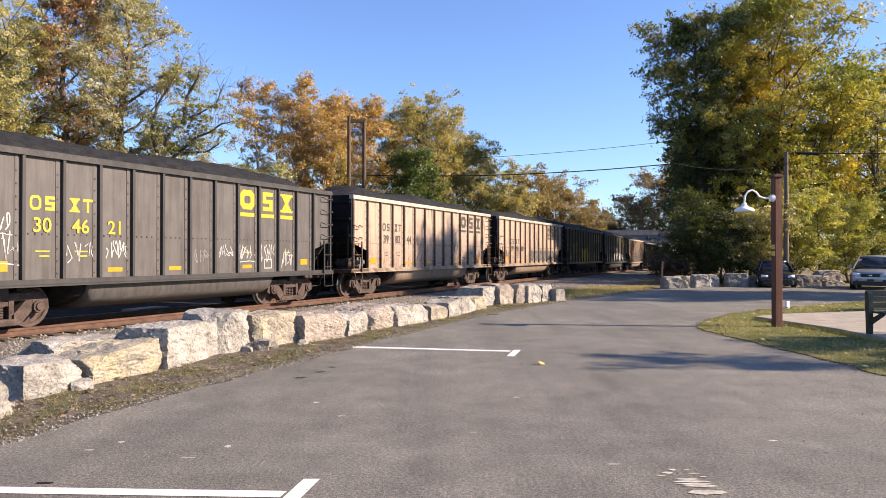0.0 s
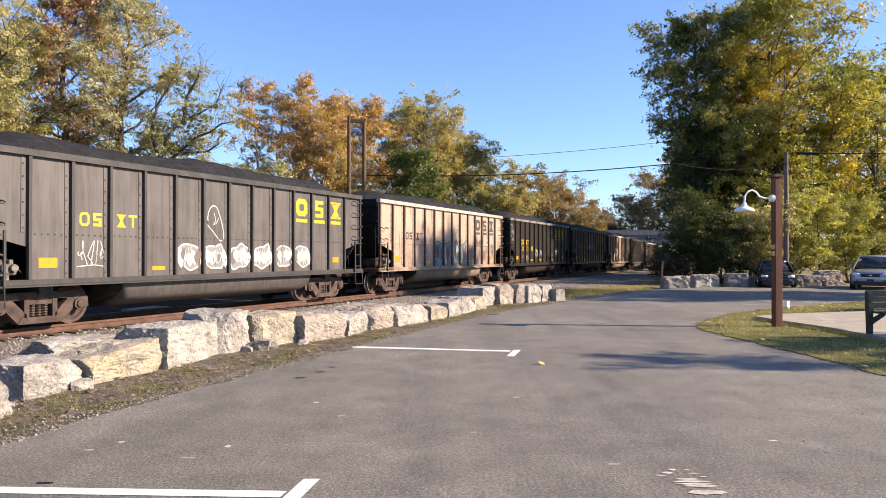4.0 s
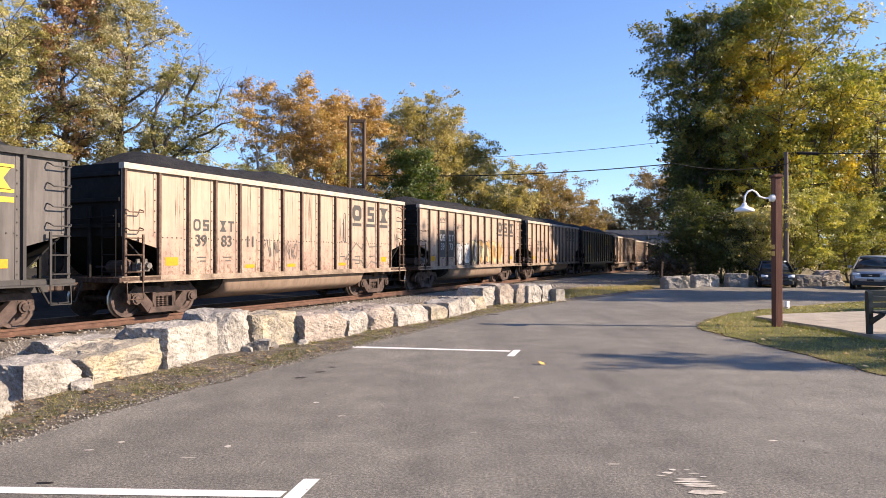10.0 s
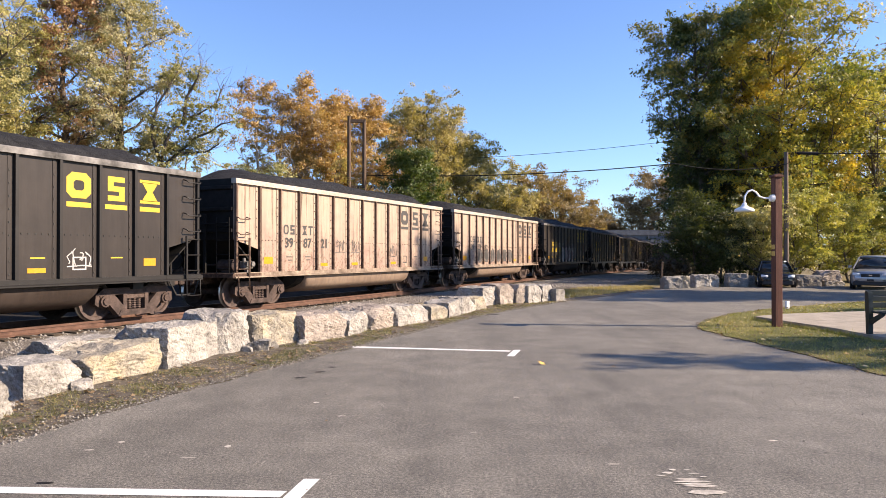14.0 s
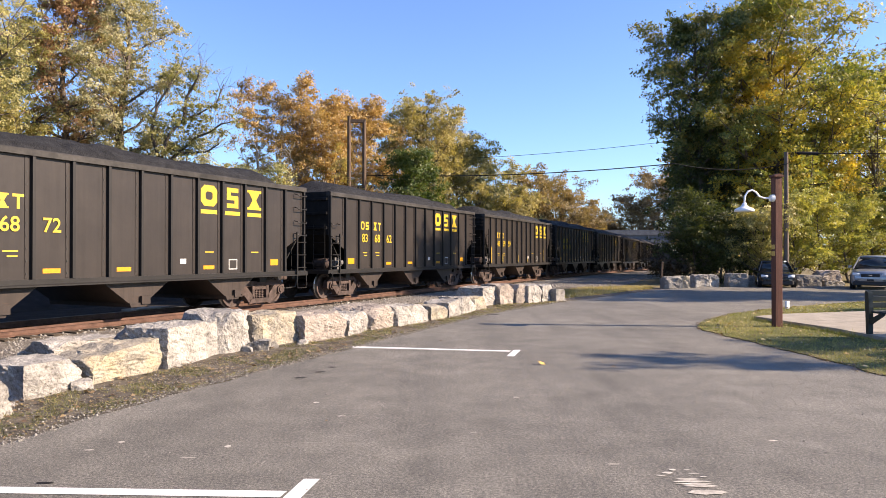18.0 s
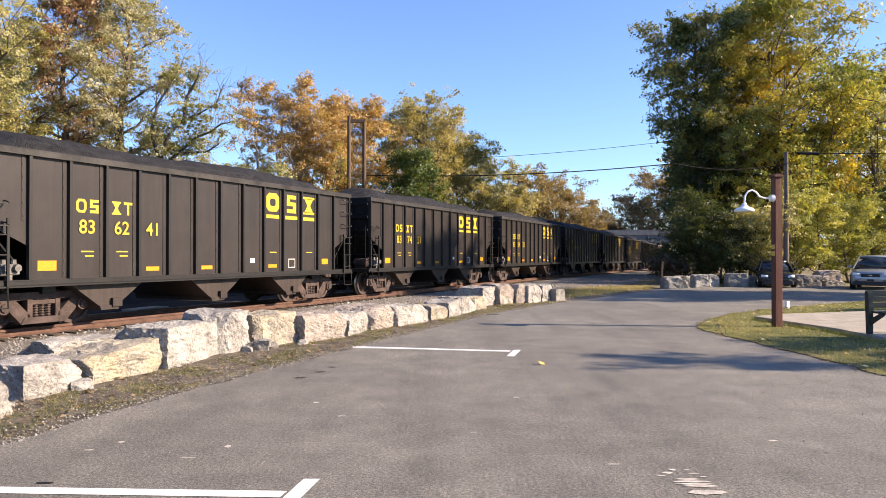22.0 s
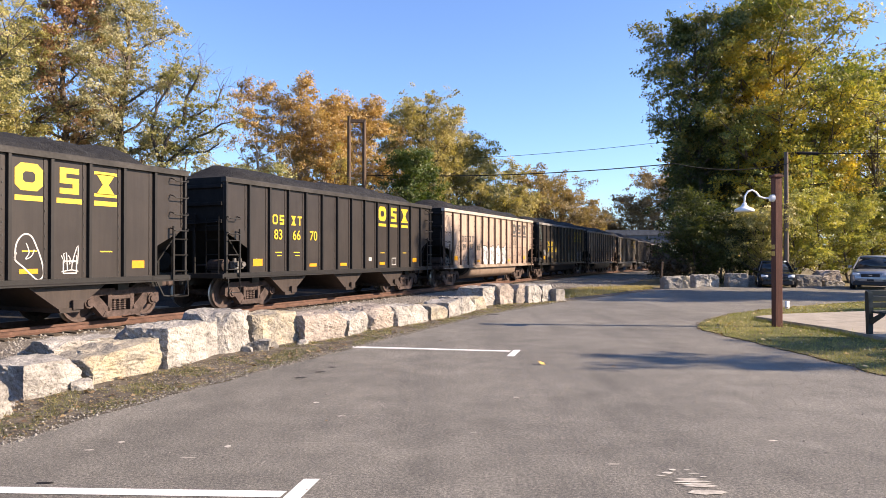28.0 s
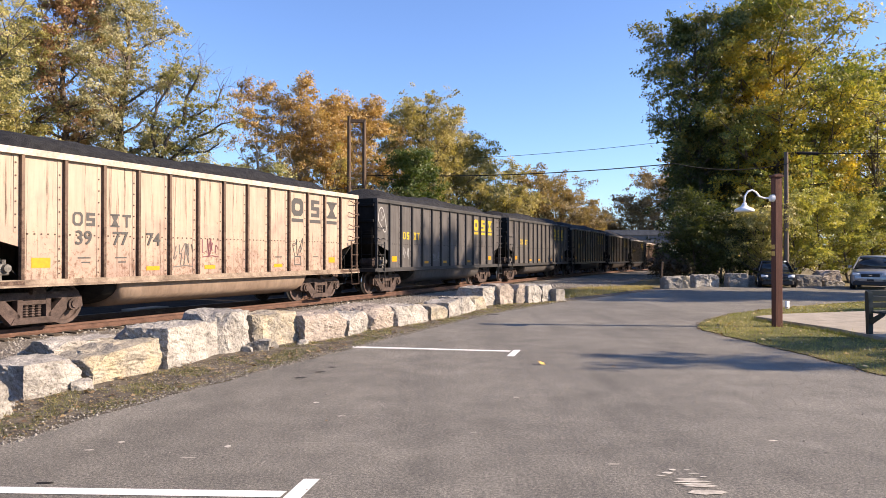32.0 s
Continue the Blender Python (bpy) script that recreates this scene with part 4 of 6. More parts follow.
for k, (x, y, h) in enumerate(((15.0, 47.0, 1.6), (16.4, 50.5, 1.9), (13.9, 42.6, 1.0))):
    tree("shrub", "low brown brush at the end of the boulders", x, y, h, 1.1, 0.1, 2600, 0.13, "bramble", 170 + k, limbs=10, puff=0.35, group="low brush")
# behind the boulders
tree("tree", "big broad tree turning from green to yellow", 25.8, 52.2, 22.6, 6.4, 4.0, 165000, 0.15, "maple", 101, limbs=56, puff=1.0, gap=0.2)
tree("tree", "tall golden-green tree behind the boulders", 32.6, 54.7, 16.4, 5.2, 2.0, 52000, 0.17, "gold", 102, limbs=40, puff=0.7)
tree("tree", "dark green tree at the end of the boulders", 20.6, 54.6, 12.6, 3.2, 0.3, 42000, 0.16, "deep", 103, limbs=40, puff=0.6)
tree("tree", "leafy tree at the edge of the lot", 33.0, 47.0, 9.0, 3.6, 1.0, 12000, 0.22, "maple", 104, limbs=18, puff=0.55)
tree("tree", "dark green tree in the woods behind the lot", 27.0, 61.5, 11.0, 5.4, 0.5, 26000, 0.24, "deep", 105, limbs=20, puff=0.7)
tree("tree", "tree with brown leaves deep in the woods", 38.0, 64.0, 18.5, 7.0, 2.0, 16000, 0.28, "dun", 106, limbs=18, puff=0.6)
for k, (x, y, h, col) in enumerate(((15.4, 43.4, 3.6, "deep"), (17.3, 43.6, 5.0, "deep"), (19.3, 42.4, 4.6, "sap"), (21.4, 42.8, 5.0, "gold"), (23.4, 43.6, 5.4, "gold"), (25.6, 44.2, 5.0, "gold"), (27.8, 45.0, 5.4, "gold"), (30.2, 45.8, 5.0, "gold"), (22.6, 46.5, 7.0, "gold"), (32.5, 47.0, 5.0, "gold"), (16.6, 48.2, 6.0, "deep"))):
    tree("shrub", "dense yellow-green brush behind the boulders", x, y, h, 2.2, 0.2, 17000, 0.10, col, 120 + k, limbs=16, puff=0.42, group="brush behind the lot")
# left side of the big turning tree, built apart with its shade coloured in
tree("tree", "dark green left side of the turning tree, coloured for its shade", 19.5, 52.0, 20.6, 4.3, 9.6, 64000, 0.15, "shade_maple", 108, limbs=40, puff=0.75, gap=0.48)
# beside the lot, beyond the edge of the view
tree("tree", "leafy tree beside the lot that throws branch shadows", 18.9, 9.75, 8.9, 1.5, 6.0, 2600, 0.12, "maple", 140, limbs=16, rise=1.0, puff=0.12)
tree("tree", "young leafy tree beside the concrete pad", 22.4, 11.6, 8.5, 1.6, 6.2, 6500, 0.13, "maple", 142, limbs=16, rise=0.9, puff=0.22)
tree("tree", "leafy tree beyond the concrete pad", 34.4, 19.4, 11.8, 1.5, 7.4, 11000, 0.18, "maple", 143, limbs=18, puff=0.4)
tree("tree", "tall leafy tree at the side of the lot", 38.0, 27.4, 23.0, 3.7, 6.0, 22000, 0.32, "maple", 141, limbs=24, puff=0.6)
for k, (x, y, col) in enumerate(((24.8, 60.5, "deep"), (27.2, 67, "deep"), (30.5, 78, "dun"), (36, 93, "dun"), (41.5, 108, "dun"), (48, 125, "dun"))):
    tree("tree", "tall tree in the woods beside the railway", x, y, 12.0 + k % 3 * 0.6, 5.0, 0.6, 7000, 0.42, col, 150 + k, limbs=20, puff=0.65, group="trackside woods")

# ---- overpass far down the line ----
bridge = thing("bridge", "grey concrete road overpass far down the railway line", "bridge", kind="structure")
bx, by = 70.0, 212.0
part("girder", box(bmn(), 20, 110, by, by + 9, 5.4, 8.0), M["bridge"], bridge)
part("parapet", box(bmn(), 20, 110, by - 0.3, by, 7.6, 9.2), M["bridge"], bridge)
for k in range(9):
    part("panel_joint", box(bmn(), 30 + k * 8, 30.25 + k * 8, by - 0.32, by - 0.02, 5.4, 7.58), M["bridge"], bridge)
for x in (38.0, 92.0):
    part("pier", box(bmn(), x, x + 3, by + 0.5, by + 8.5, -2.6, 5.4), M["bridge"], bridge)
bm = bmn()
prism(bm, [(72, -2.6), (78, 4.6), (130, 4.6), (130, -2.6)], by - 1.5, by + 10)
tagged(part("embankment", bm, M["meadow"], None), "earth embankment under the end of the overpass", "embankment", kind="structure")

# ---- coal wagons ----
TUB_L, HOP_L, HALF_W, SILL, TOP = 13.65, 12.85, 1.55, 0.92, 3.70
PANELS = 14
POST = 0.075  # depth of the side posts


def ribs_at(length):
    """Places of the 13 side posts; the end bays are a little wider."""
    end = length * 0.078
    mid = (length - 2 * end) / 12
    return [-length / 2 + end + mid * i for i in range(13)]


def panel_mesh(length, i, cut):
    xs = [-length / 2] + ribs_at(length) + [length / 2]
    x0, x1 = xs[i], xs[i + 1]

    def make(bm):
        lo0 = lo1 = SILL + 0.12
        if cut and i in (0, PANELS - 1):
            lo0, lo1 = (cut[0], cut[1]) if i == 0 else (cut[1], cut[0])
        y = -HALF_W + POST
        prism(bm, [(x0, lo0), (x1, lo1), (x1, TOP - 0.14), (x0, TOP - 0.14)], y, y + 0.03)
        edge = 0.012
        box(bm, x1 - 0.16, x1 - 0.09, y - edge, y, max(lo0, lo1) + 0.02, TOP - 0.16)
        bm.faces.ensure_lookup_table()
        plain_faces = len(bm.faces)
        z = max(lo0, lo1) + 0.1
        while z < TOP - 0.25:
            box(bm, x1 - 0.14, x1 - 0.11, y - edge - 0.012, y - edge, z, z + 0.03)
            z += 0.26
        if cut[0] < 2.0 and i not in (0, PANELS - 1):
            x = x0 + 0.12
            while x < x1 - 0.18:
                box(bm, x, x + 0.03, y - 0.012, y, SILL + 1.04, SILL + 1.07)
                x += 0.15
        bm.faces.ensure_lookup_table()
        for f in bm.faces[plain_faces:]:
            f.material_index = 1
        return bm
    return make


def rib_mesh(length, i):
    xs = [-length / 2 + 0.05] + ribs_at(length) + [length / 2 - 0.05]
    x = xs[i]

    def make(bm):
        prism(bm, [(x - 0.046, -HALF_W + POST), (x - 0.034, -HALF_W), (x + 0.034, -HALF_W), (x + 0.046, -HALF_W + POST)], SILL + 0.12, TOP - 0.14, "z")
        return bm
    return make


def chord_mesh(length, y0):
    def make(bm):
        s = 1 if y0 > 0 else -1
        prism(bm, [(s * (HALF_W + 0.02), TOP - 0.14), (s * (HALF_W + 0.02), TOP - 0.02), (s * (HALF_W), TOP), (s * (HALF_W - 0.16), TOP), (s * (HALF_W - 0.16), TOP - 0.14)], -length / 2 - 0.02, length / 2 + 0.02, "x")
        return bm
    return make


def sill_mesh(length, y0):
    def make(bm):
        s = 1 if y0 > 0 else -1
        prism(bm, [(s * (HALF_W - 0.01), SILL + 0.12), (s * (HALF_W - 0.01), SILL + 0.02), (s * (HALF_W + 0.05), SILL + 0.0), (s * (HALF_W + 0.05), SILL - 0.03), (s * (HALF_W - 0.18), SILL - 0.03), (s * (HALF_W - 0.18), SILL + 0.12)], -length / 2 - 0.05, length / 2 + 0.05, "x")
        return bm
    return make


def far_side_mesh(length):
    def make(bm):
        box(bm, -length / 2, length / 2, HALF_W - 0.10, HALF_W - 0.07, SILL + 0.1, TOP - 0.14)
        return bm
    return make


def far_post_mesh(x):
    return lambda bm: box(bm, x - 0.05, x + 0.05, HALF_W - 0.07, HALF_W, SILL + 0.12, TOP - 0.14)


def end_mesh(length, side, low):
    """Flat end sheet above the platform."""
    def make(bm):
        x = side * (length / 2)
        xa, xb = sorted((x, x - side * 0.05))
        box(bm, xa, xb, -HALF_W + 0.10, HALF_W - 0.10, low, TOP)
        return bm
    return make


def stiffener_mesh(length, side, z):
    def make(bm):
        x = side * length / 2
        xa, xb = sorted((x, x + side * 0.06))
        return box(bm, xa, xb, -HALF_W + 0.12, HALF_W - 0.12, z - 0.05, z + 0.05, 0.01)
    return make


def slope_mesh(length, side, low):
    def make(bm):
        x = side * length / 2
        inner = x - side * length * 0.085
        prism(bm, [(x - side * 0.05, low), (inner, SILL + 0.1), (inner - side * 0.04, SILL + 0.1), (x - side * 0.09, low + 0.02)], -HALF_W + 0.16, HALF_W - 0.11)
        return bm
    return make


def deck_mesh(length, side):
    """End platform, bolster and draft gear."""
    def make(bm):
        x = side * length / 2
        xa, xb = sorted((x + side * 0.12, x - side * 1.1))
        box(bm, xa, xb, -HALF_W, HALF_W, SILL - 0.03, SILL + 0.10, 0.01)
        xa, xb = sorted((x + side * 0.4, x - side * 2.4))
        box(bm, xa, xb, -0.25, 0.25, SILL - 0.22, SILL - 0.03)
        xa, xb = sorted((x - side * 1.5, x - side * 1.8))
        box(bm, xa, xb, -1.2, 1.2, SILL - 0.20, SILL - 0.03)
        return bm
    return make


def coupler_mesh(length, side, reach):
    def make(bm):
        x = side * length / 2
        tube(bm, (x + side * 0.3, 0, 0.84), (x + side * (reach - 0.12), 0, 0.84), 0.08, 0.08, 8)
        xa, xb = sorted((x + side * (reach - 0.22), x + side * (reach - 0.01)))
        box(bm, xa, xb, -0.13, 0.13, 0.70, 0.98, 0.03)
        return bm
    return make


def hose_mesh(length, side, reach):
    def make(bm):
        x = side * length / 2
        return rod(bm, [(x + side * 0.12, -0.3, 0.9), (x + side * 0.35, -0.35, 0.45), (x + side * (reach - 0.02), -0.2, 0.42)], 0.025)
    return make


def coal_mesh(length, seed):
    def make(bm):
        nx, ny = 56, 10
        grid = []
        for i in range(nx + 1):
            u = i / nx
            x = (u - 0.5) * (length - 0.15)
            ramp_up = min(1.0, u / 0.10, (1 - u) / 0.10)
            row = []
            for j in range(ny + 1):
                w = j / ny * 2 - 1
                y = w * (HALF_W - 0.15)
                lump = noise.fractal(Vector((x * 1.3 + seed * 9, y * 1.3, 0)), 0.8, 2.0, 4) * 0.07
                z = TOP - 0.16 + (0.66 * ramp_up) * (1 - abs(w) ** 2.0) ** 0.7 + lump * (0.4 + 0.6 * ramp_up) * (1 - abs(w) ** 6) + 0.05 * math.sin(u * math.tau * 2 + seed)* ramp_up * (1 - abs(w) ** 2)
                row.append(bm.verts.new((x, y, z)))
            grid.append(row)
        for i in range(nx):
            for j in range(ny):
                bm.faces.new((grid[i][j], grid[i + 1][j], grid[i + 1][j + 1], grid[i][j + 1])).smooth = True
        return bm
    return make


def tub_mesh(length):
    """The rounded trough that hangs between the trucks."""
    def make(bm):
        x0, x1 = -length / 2 + 3.45, length / 2 - 2.88
        rings = []
        ends = (0.0, 0.003, 0.008, 0.016, 0.028)
        for u in ends + (0.15, 0.3, 0.5, 0.7, 0.85) + tuple(1 - e for e in ends[::-1]):
            x = x0 + (x1 - x0) * u
            drop = 0.06 + 0.56 * min(1.0, (min(u, 1 - u) / 0.028)) ** 0.45
            ring = []
            for j in range(11):
                a = math.pi * j / 10
                y, z = -math.cos(a), -math.sin(a) ** 0.55
                ring.append(bm.verts.new((x, y * (HALF_W - 0.12), SILL - 0.02 + z * drop)))
            rings.append(ring)
        for a, b in zip(rings, rings[1:]):
            for i in range(10):
                bm.faces.new((a[i], a[i + 1], b[i + 1], b[i])).smooth = True
        bm.faces.new(rings[0][::-1]), bm.faces.new(rings[-1])
        bmesh.ops.recalc_face_normals(bm, faces=bm.faces)
        return bm
    return make


def trough_end_mesh(length):
    """The black rounded head of the trough behind the near truck."""
    def make(bm):
        x = -length / 2 + 3.47
        tube(bm, (x, 0.0, SILL - 0.12), (x - 0.30, 0.0, SILL - 0.12), HALF_W - 0.20, HALF_W - 0.26, 24)
        tube(bm, (x - 0.30, 0.0, SILL - 0.12), (x - 0.52, 0.0, SILL - 0.12), HALF_W - 0.26, HALF_W - 0.62, 24)
        for v in bm.verts:
            v.co.z = SILL - 0.03 + (v.co.z - SILL + 0.12) * 0.40 if v.co.z < SILL - 0.12 else SILL - 0.04
        return bm
    return make


def bay_mesh(x):
    """One discharge hopper with its sloped sides and gate."""
    def make(bm):
        y = HALF_W - 0.16
        prism(bm, [(x - 0.98, SILL), (x + 0.98, SILL), (x + 0.20, 0.36), (x - 0.20, 0.36)], -y, y)
        prism(bm, [(x - 0.27, 0.40), (x + 0.27, 0.40), (x + 0.23, 0.30), (x - 0.23, 0.30)], -y - 0.05, y + 0.05)
        box(bm, x + 0.05, x + 0.30, -y - 0.09, -y - 0.02, 0.36, 0.56)
        return bm
    return make


def side_frame_mesh(y):
    """Heavy cast truck side frame with its spring window, two side openings and bearing caps."""
    def make(bm):
        y0, y1 = y - 0.09, y + 0.09
        prism(bm, [(-1.10, 0.62), (-0.92, 0.76), (0.92, 0.76), (1.10, 0.62), (1.0, 0.585), (0.40, 0.61), (-0.40, 0.61), (-1.0, 0.585)], y0, y1)
        for s in (-1, 1):
            prism(bm, [(s * 1.02, 0.61), (s * 1.115, 0.63), (s * 1.14, 0.40), (s * 1.05, 0.34), (s * 1.01, 0.42)], y0 + 0.01, y1)
            prism(bm, [(s * 0.86, 0.60), (s * 0.62, 0.60), (s * 0.32, 0.29), (s * 0.30, 0.12), (s * 0.50, 0.10), (s * 0.74, 0.36), (s * 0.76, 0.46)], y0, y1)
            prism(bm, [(s * 0.26, 0.62), (s * 0.37, 0.62), (s * 0.37, 0.20), (s * 0.26, 0.20)], y0, y1)
            prism(bm, [(s * 0.76, 0.60), (s * 1.02, 0.60), (s * 1.0, 0.52), (s * 0.78, 0.52)], y0 - 0.01, y1)
            tube(bm, (s * 0.89, y0 - 0.05, 0.46), (s * 0.89, y1, 0.46), 0.135, 0.145, 12)
            tube(bm, (s * 0.89, y0 - 0.085, 0.46), (s * 0.89, y0 - 0.04, 0.46), 0.085, 0.095, 8)
        prism(bm, [(-0.52, 0.10), (0.52, 0.10), (0.44, 0.235), (-0.44, 0.235)], y0 - 0.02, y1 + 0.02)
        prism(bm, [(-0.27, 0.50), (0.27, 0.50), (0.27, 0.59), (-0.27, 0.59)], y0 + 0.01, y1 - 0.01)
        return bm
    return make


def spring_mesh(x, y):
    """One coil spring, turned with its coils as ridges."""
    def make(bm):
        rings = []
        for k in range(11):
            r, z = (0.068 if k % 2 else 0.045), 0.24 + k * 0.026
            rings.append([bm.verts.new((x + r * math.cos(q * math.tau / 6), y + r * math.sin(q * math.tau / 6), z)) for q in range(6)])
        for p, q in zip(rings, rings[1:]):
            for k in range(6):
                bm.faces.new((p[k], p[(k + 1) % 6], q[(k + 1) % 6], q[k]))
        return bm
    return make


def bolster_mesh(bm):
    box(bm, -0.2, 0.2, -1.04, 1.04, 0.55, 0.70, 0.03)
    tube(bm, (0, 0, 0.6), (0, 0, 0.8), 0.22, 0.22, 12)
    for x in (-0.38, 0.38):
        box(bm, x - 0.05, x + 0.05, -0.8, 0.8, 0.36, 0.46)
    return bm


def axle_mesh(bm):
    return tube(bm, (0, -0.95, 0), (0, 0.95, 0), 0.085, 0.085, 10)


def wheel_mesh(s):
    """A dished wheel, centred on the axle."""
    def make(bm):
        prof = [(0.80, 0.13), (0.775, 0.14), (0.745, 0.36), (0.79, 0.38), (0.79, 0.452), (0.70, 0.460), (0.685, 0.485), (0.665, 0.485), (0.66, 0.39), (0.72, 0.36), (0.73, 0.15), (0.64, 0.13)]
        n = 18
        rings = [[bm.verts.new((r * math.cos(k * math.tau / n), s * y, r * math.sin(k * math.tau / n))) for k in range(n)] for y, r in prof]
        for a, b in zip(rings, rings[1:]):
            for k in range(n):
                bm.faces.new((a[k], a[(k + 1) % n], b[(k + 1) % n], b[k]))
        for f in bm.faces:
            if all(v.co.x ** 2 + v.co.z ** 2 > 0.445 ** 2 for v in f.verts):
                f.material_index = 1
        bm.faces.new(rings[0]), bm.faces.new(rings[-1])
        for k in range(3):
            a = k * math.tau / 3
            tube(bm, (0.25 * math.cos(a), s * 0.745, 0.25 * math.sin(a)), (0.25 * math.cos(a), s * 0.775, 0.25 * math.sin(a)), 0.035, 0.035, 6)
        bmesh.ops.recalc_face_normals(bm, faces=bm.faces)
        return bm
    return make


def grab_mesh(x0, x1, z):
    def make(bm):
        y = -HALF_W
        return rod(bm, [(x0, y + 0.06, z + 0.07), (x0, y - 0.07, z + 0.03), (x0 + 0.03, y - 0.09, z), (x1 - 0.03, y - 0.09, z), (x1, y - 0.07, z + 0.03), (x1, y + 0.06, z + 0.07)], 0.016, 5)
    return make


def stile_mesh(xb, low):
    y = -HALF_W - 0.05
    return lambda bm: box(bm, xb - 0.025, xb + 0.025, y - 0.02, y + 0.02, SILL, low + 0.05)


def rung_mesh(xa, xb, z):
    y = -HALF_W - 0.05
    return lambda bm: rod(bm, [(xa, y, z), (xb, y, z)], 0.016, 5)


def step_mesh(xa, xb):
    y = -HALF_W - 0.05
    return lambda bm: rod(bm, [(xa, y, SILL), (xa, y - 0.02, SILL - 0.42), (xb, y - 0.02, SILL - 0.42), (xb, y, SILL)], 0.018, 5)


def brake_wheel_mesh(length, side):
    x = side * (length / 2 + 0.09)
    return lambda bm: tube(bm, (x + side * 0.1, 0.5, SILL + 0.45), (x + side * 0.16, 0.5, SILL + 0.45), 0.25, 0.25, 14)


def brake_cylinder_mesh(length, side):
    """A brake cylinder lying across the end platform, with its rod."""
    def make(bm):
        x = side * (length / 2 - 0.42)
        tube(bm, (x, -1.18, SILL + 0.33), (x, -0.62, SILL + 0.33), 0.17, 0.17, 14)
        tube(bm, (x, -1.24, SILL + 0.33), (x, -1.18, SILL + 0.33), 0.12, 0.19, 14)
        rod(bm, [(x, -0.62, SILL + 0.33), (x, -0.1, SILL + 0.33)], 0.03, 6)
        box(bm, x - 0.08, x + 0.08, -1.1, -0.7, SILL + 0.10, SILL + 0.18)
        return bm
    return make


def brake_valve_mesh(length, side):
    """A cast control valve with its round caps and pipe bracket."""
    def make(bm):
        x = side * (length / 2 - 0.66)
        box(bm, x - 0.20, x + 0.20, -1.44, -1.26, SILL + 0.22, SILL + 0.44, 0.02)
        for dx in (-0.11, 0.11):
            tube(bm, (x + dx, -1.52, SILL + 0.36), (x + dx, -1.43, SILL + 0.36), 0.075, 0.085, 10)
            tube(bm, (x + dx, -1.36, SILL + 0.43), (x + dx, -1.36, SILL + 0.53), 0.055, 0.05, 8)
        box(bm, x - 0.05, x + 0.05, -1.42, -1.30, SILL + 0.10, SILL + 0.24)
        return bm
    return make


def stanchion_mesh(length, side, y):
    x = side * (length / 2 + 0.05)
    return lambda bm: box(bm, x - 0.03, x + 0.03, y - 0.04, y + 0.04, SILL + 0.10, 2.7, 0.006)


def end_ladder_mesh(length, side):
    def make(bm):
        x = side * (length / 2 + 0.09)
        for y in (-1.38, -0.92):
            rod(bm, [(x, y, SILL), (x, y, 2.6)], 0.013, 5)
        for z in (1.15, 1.55, 1.95, 2.35):
            rod(bm, [(x, -1.38, z), (x, -0.92, z)], 0.016, 5)
        rod(bm, [(x, -1.3, 2.45), (x, 1.2, 2.35)], 0.018, 5)
        return bm
    return make


# ---- lettering and spray on the wagons ----
def text_mesh(txt, height):
    key = ("text", txt, height)
    if key not in MESHES:
        cu = bpy.data.curves.new("lettering", "FONT")
        cu.body, cu.size, cu.align_x, cu.resolution_u, cu.offset = txt, height / 0.70, "CENTER", 3, 0.006
        ob = bpy.data.objects.new("lettering", cu)
        scene.collection.objects.link(ob)
        bpy.context.view_layer.update()
        MESHES[key] = bpy.data.meshes.new_from_object(ob.evaluated_get(bpy.context.evaluated_depsgraph_get()))
        MESHES[key].materials.clear()
        bpy.data.objects.remove(ob)
    return MESHES[key]


FACE = -HALF_W + POST


def on_side(x, z, lift=0.006):
    """Pose on the near side sheet: local x runs along the wagon, local y upwards."""
    return Matrix.Translation((x, FACE - lift, z)) @ Matrix.Rotation(radians(90), 4, "X")


def flat(bm, pts):
    f = bm.faces.new([bm.verts.new((x, y, 0)) for x, y in pts])
    return f


def rect(bm, x, y, w, h):
    flat(bm, [(x - w / 2, y - h / 2), (x + w / 2, y - h / 2), (x + w / 2, y + h / 2), (x - w / 2, y + h / 2)])
    return bm


def ring_shape(w, h, t):
    """An eight-sided ring, as a plain shape."""
    def make(bm):
        def octo(a, b):
            c = 0.42
            return [(-a, -b * (1 - c) + 0), (-a * (1 - c), -b), (a * (1 - c), -b), (a, -b * (1 - c)), (a, b * (1 - c)), (a * (1 - c), b), (-a * (1 - c), b), (-a, b * (1 - c))]
        o, i = [bm.verts.new((*p, 0)) for p in octo(w / 2, h / 2)], [bm.verts.new((*p, 0)) for p in octo(w / 2 - t, h / 2 - t)]
        for k in range(8):
            bm.faces.new((o[k], o[(k + 1) % 8], i[(k + 1) % 8], i[k]))
        return bm
    return make


def stack_shape(w, h):
    def make(bm):
        for k in (-1, 0, 1):
            rect(bm, 0, k * h * 0.39, w, h * 0.22)
        rect(bm, -w * 0.33, h * 0.195, w * 0.34, h * 0.168)
        rect(bm, w * 0.33, -h * 0.195, w * 0.34, h * 0.168)
        return bm
    return make


def post_shape(w, h, t):
    """A bar on a post."""
    return lambda bm: rect(rect(bm, 0, h / 2 - t / 2, w, t), 0, -t / 2, t, h - t)


def hourglass_shape(w, h):
    """Two wedges that meet in a narrow waist, with a foot and a head."""
    def make(bm):
        for q in (1, -1):
            flat(bm, [(-w * 0.13, 0), (w * 0.13, 0), (w * 0.40, q * h * 0.40), (-w * 0.40, q * h * 0.40)][::q])
            rect(bm, 0, q * h * 0.44, w, h * 0.13)
        return bm
    return make


def rect_shape(w, h):
    return lambda bm: rect(bm, 0, 0, w, h)


def ribbon(bm, pts, w):
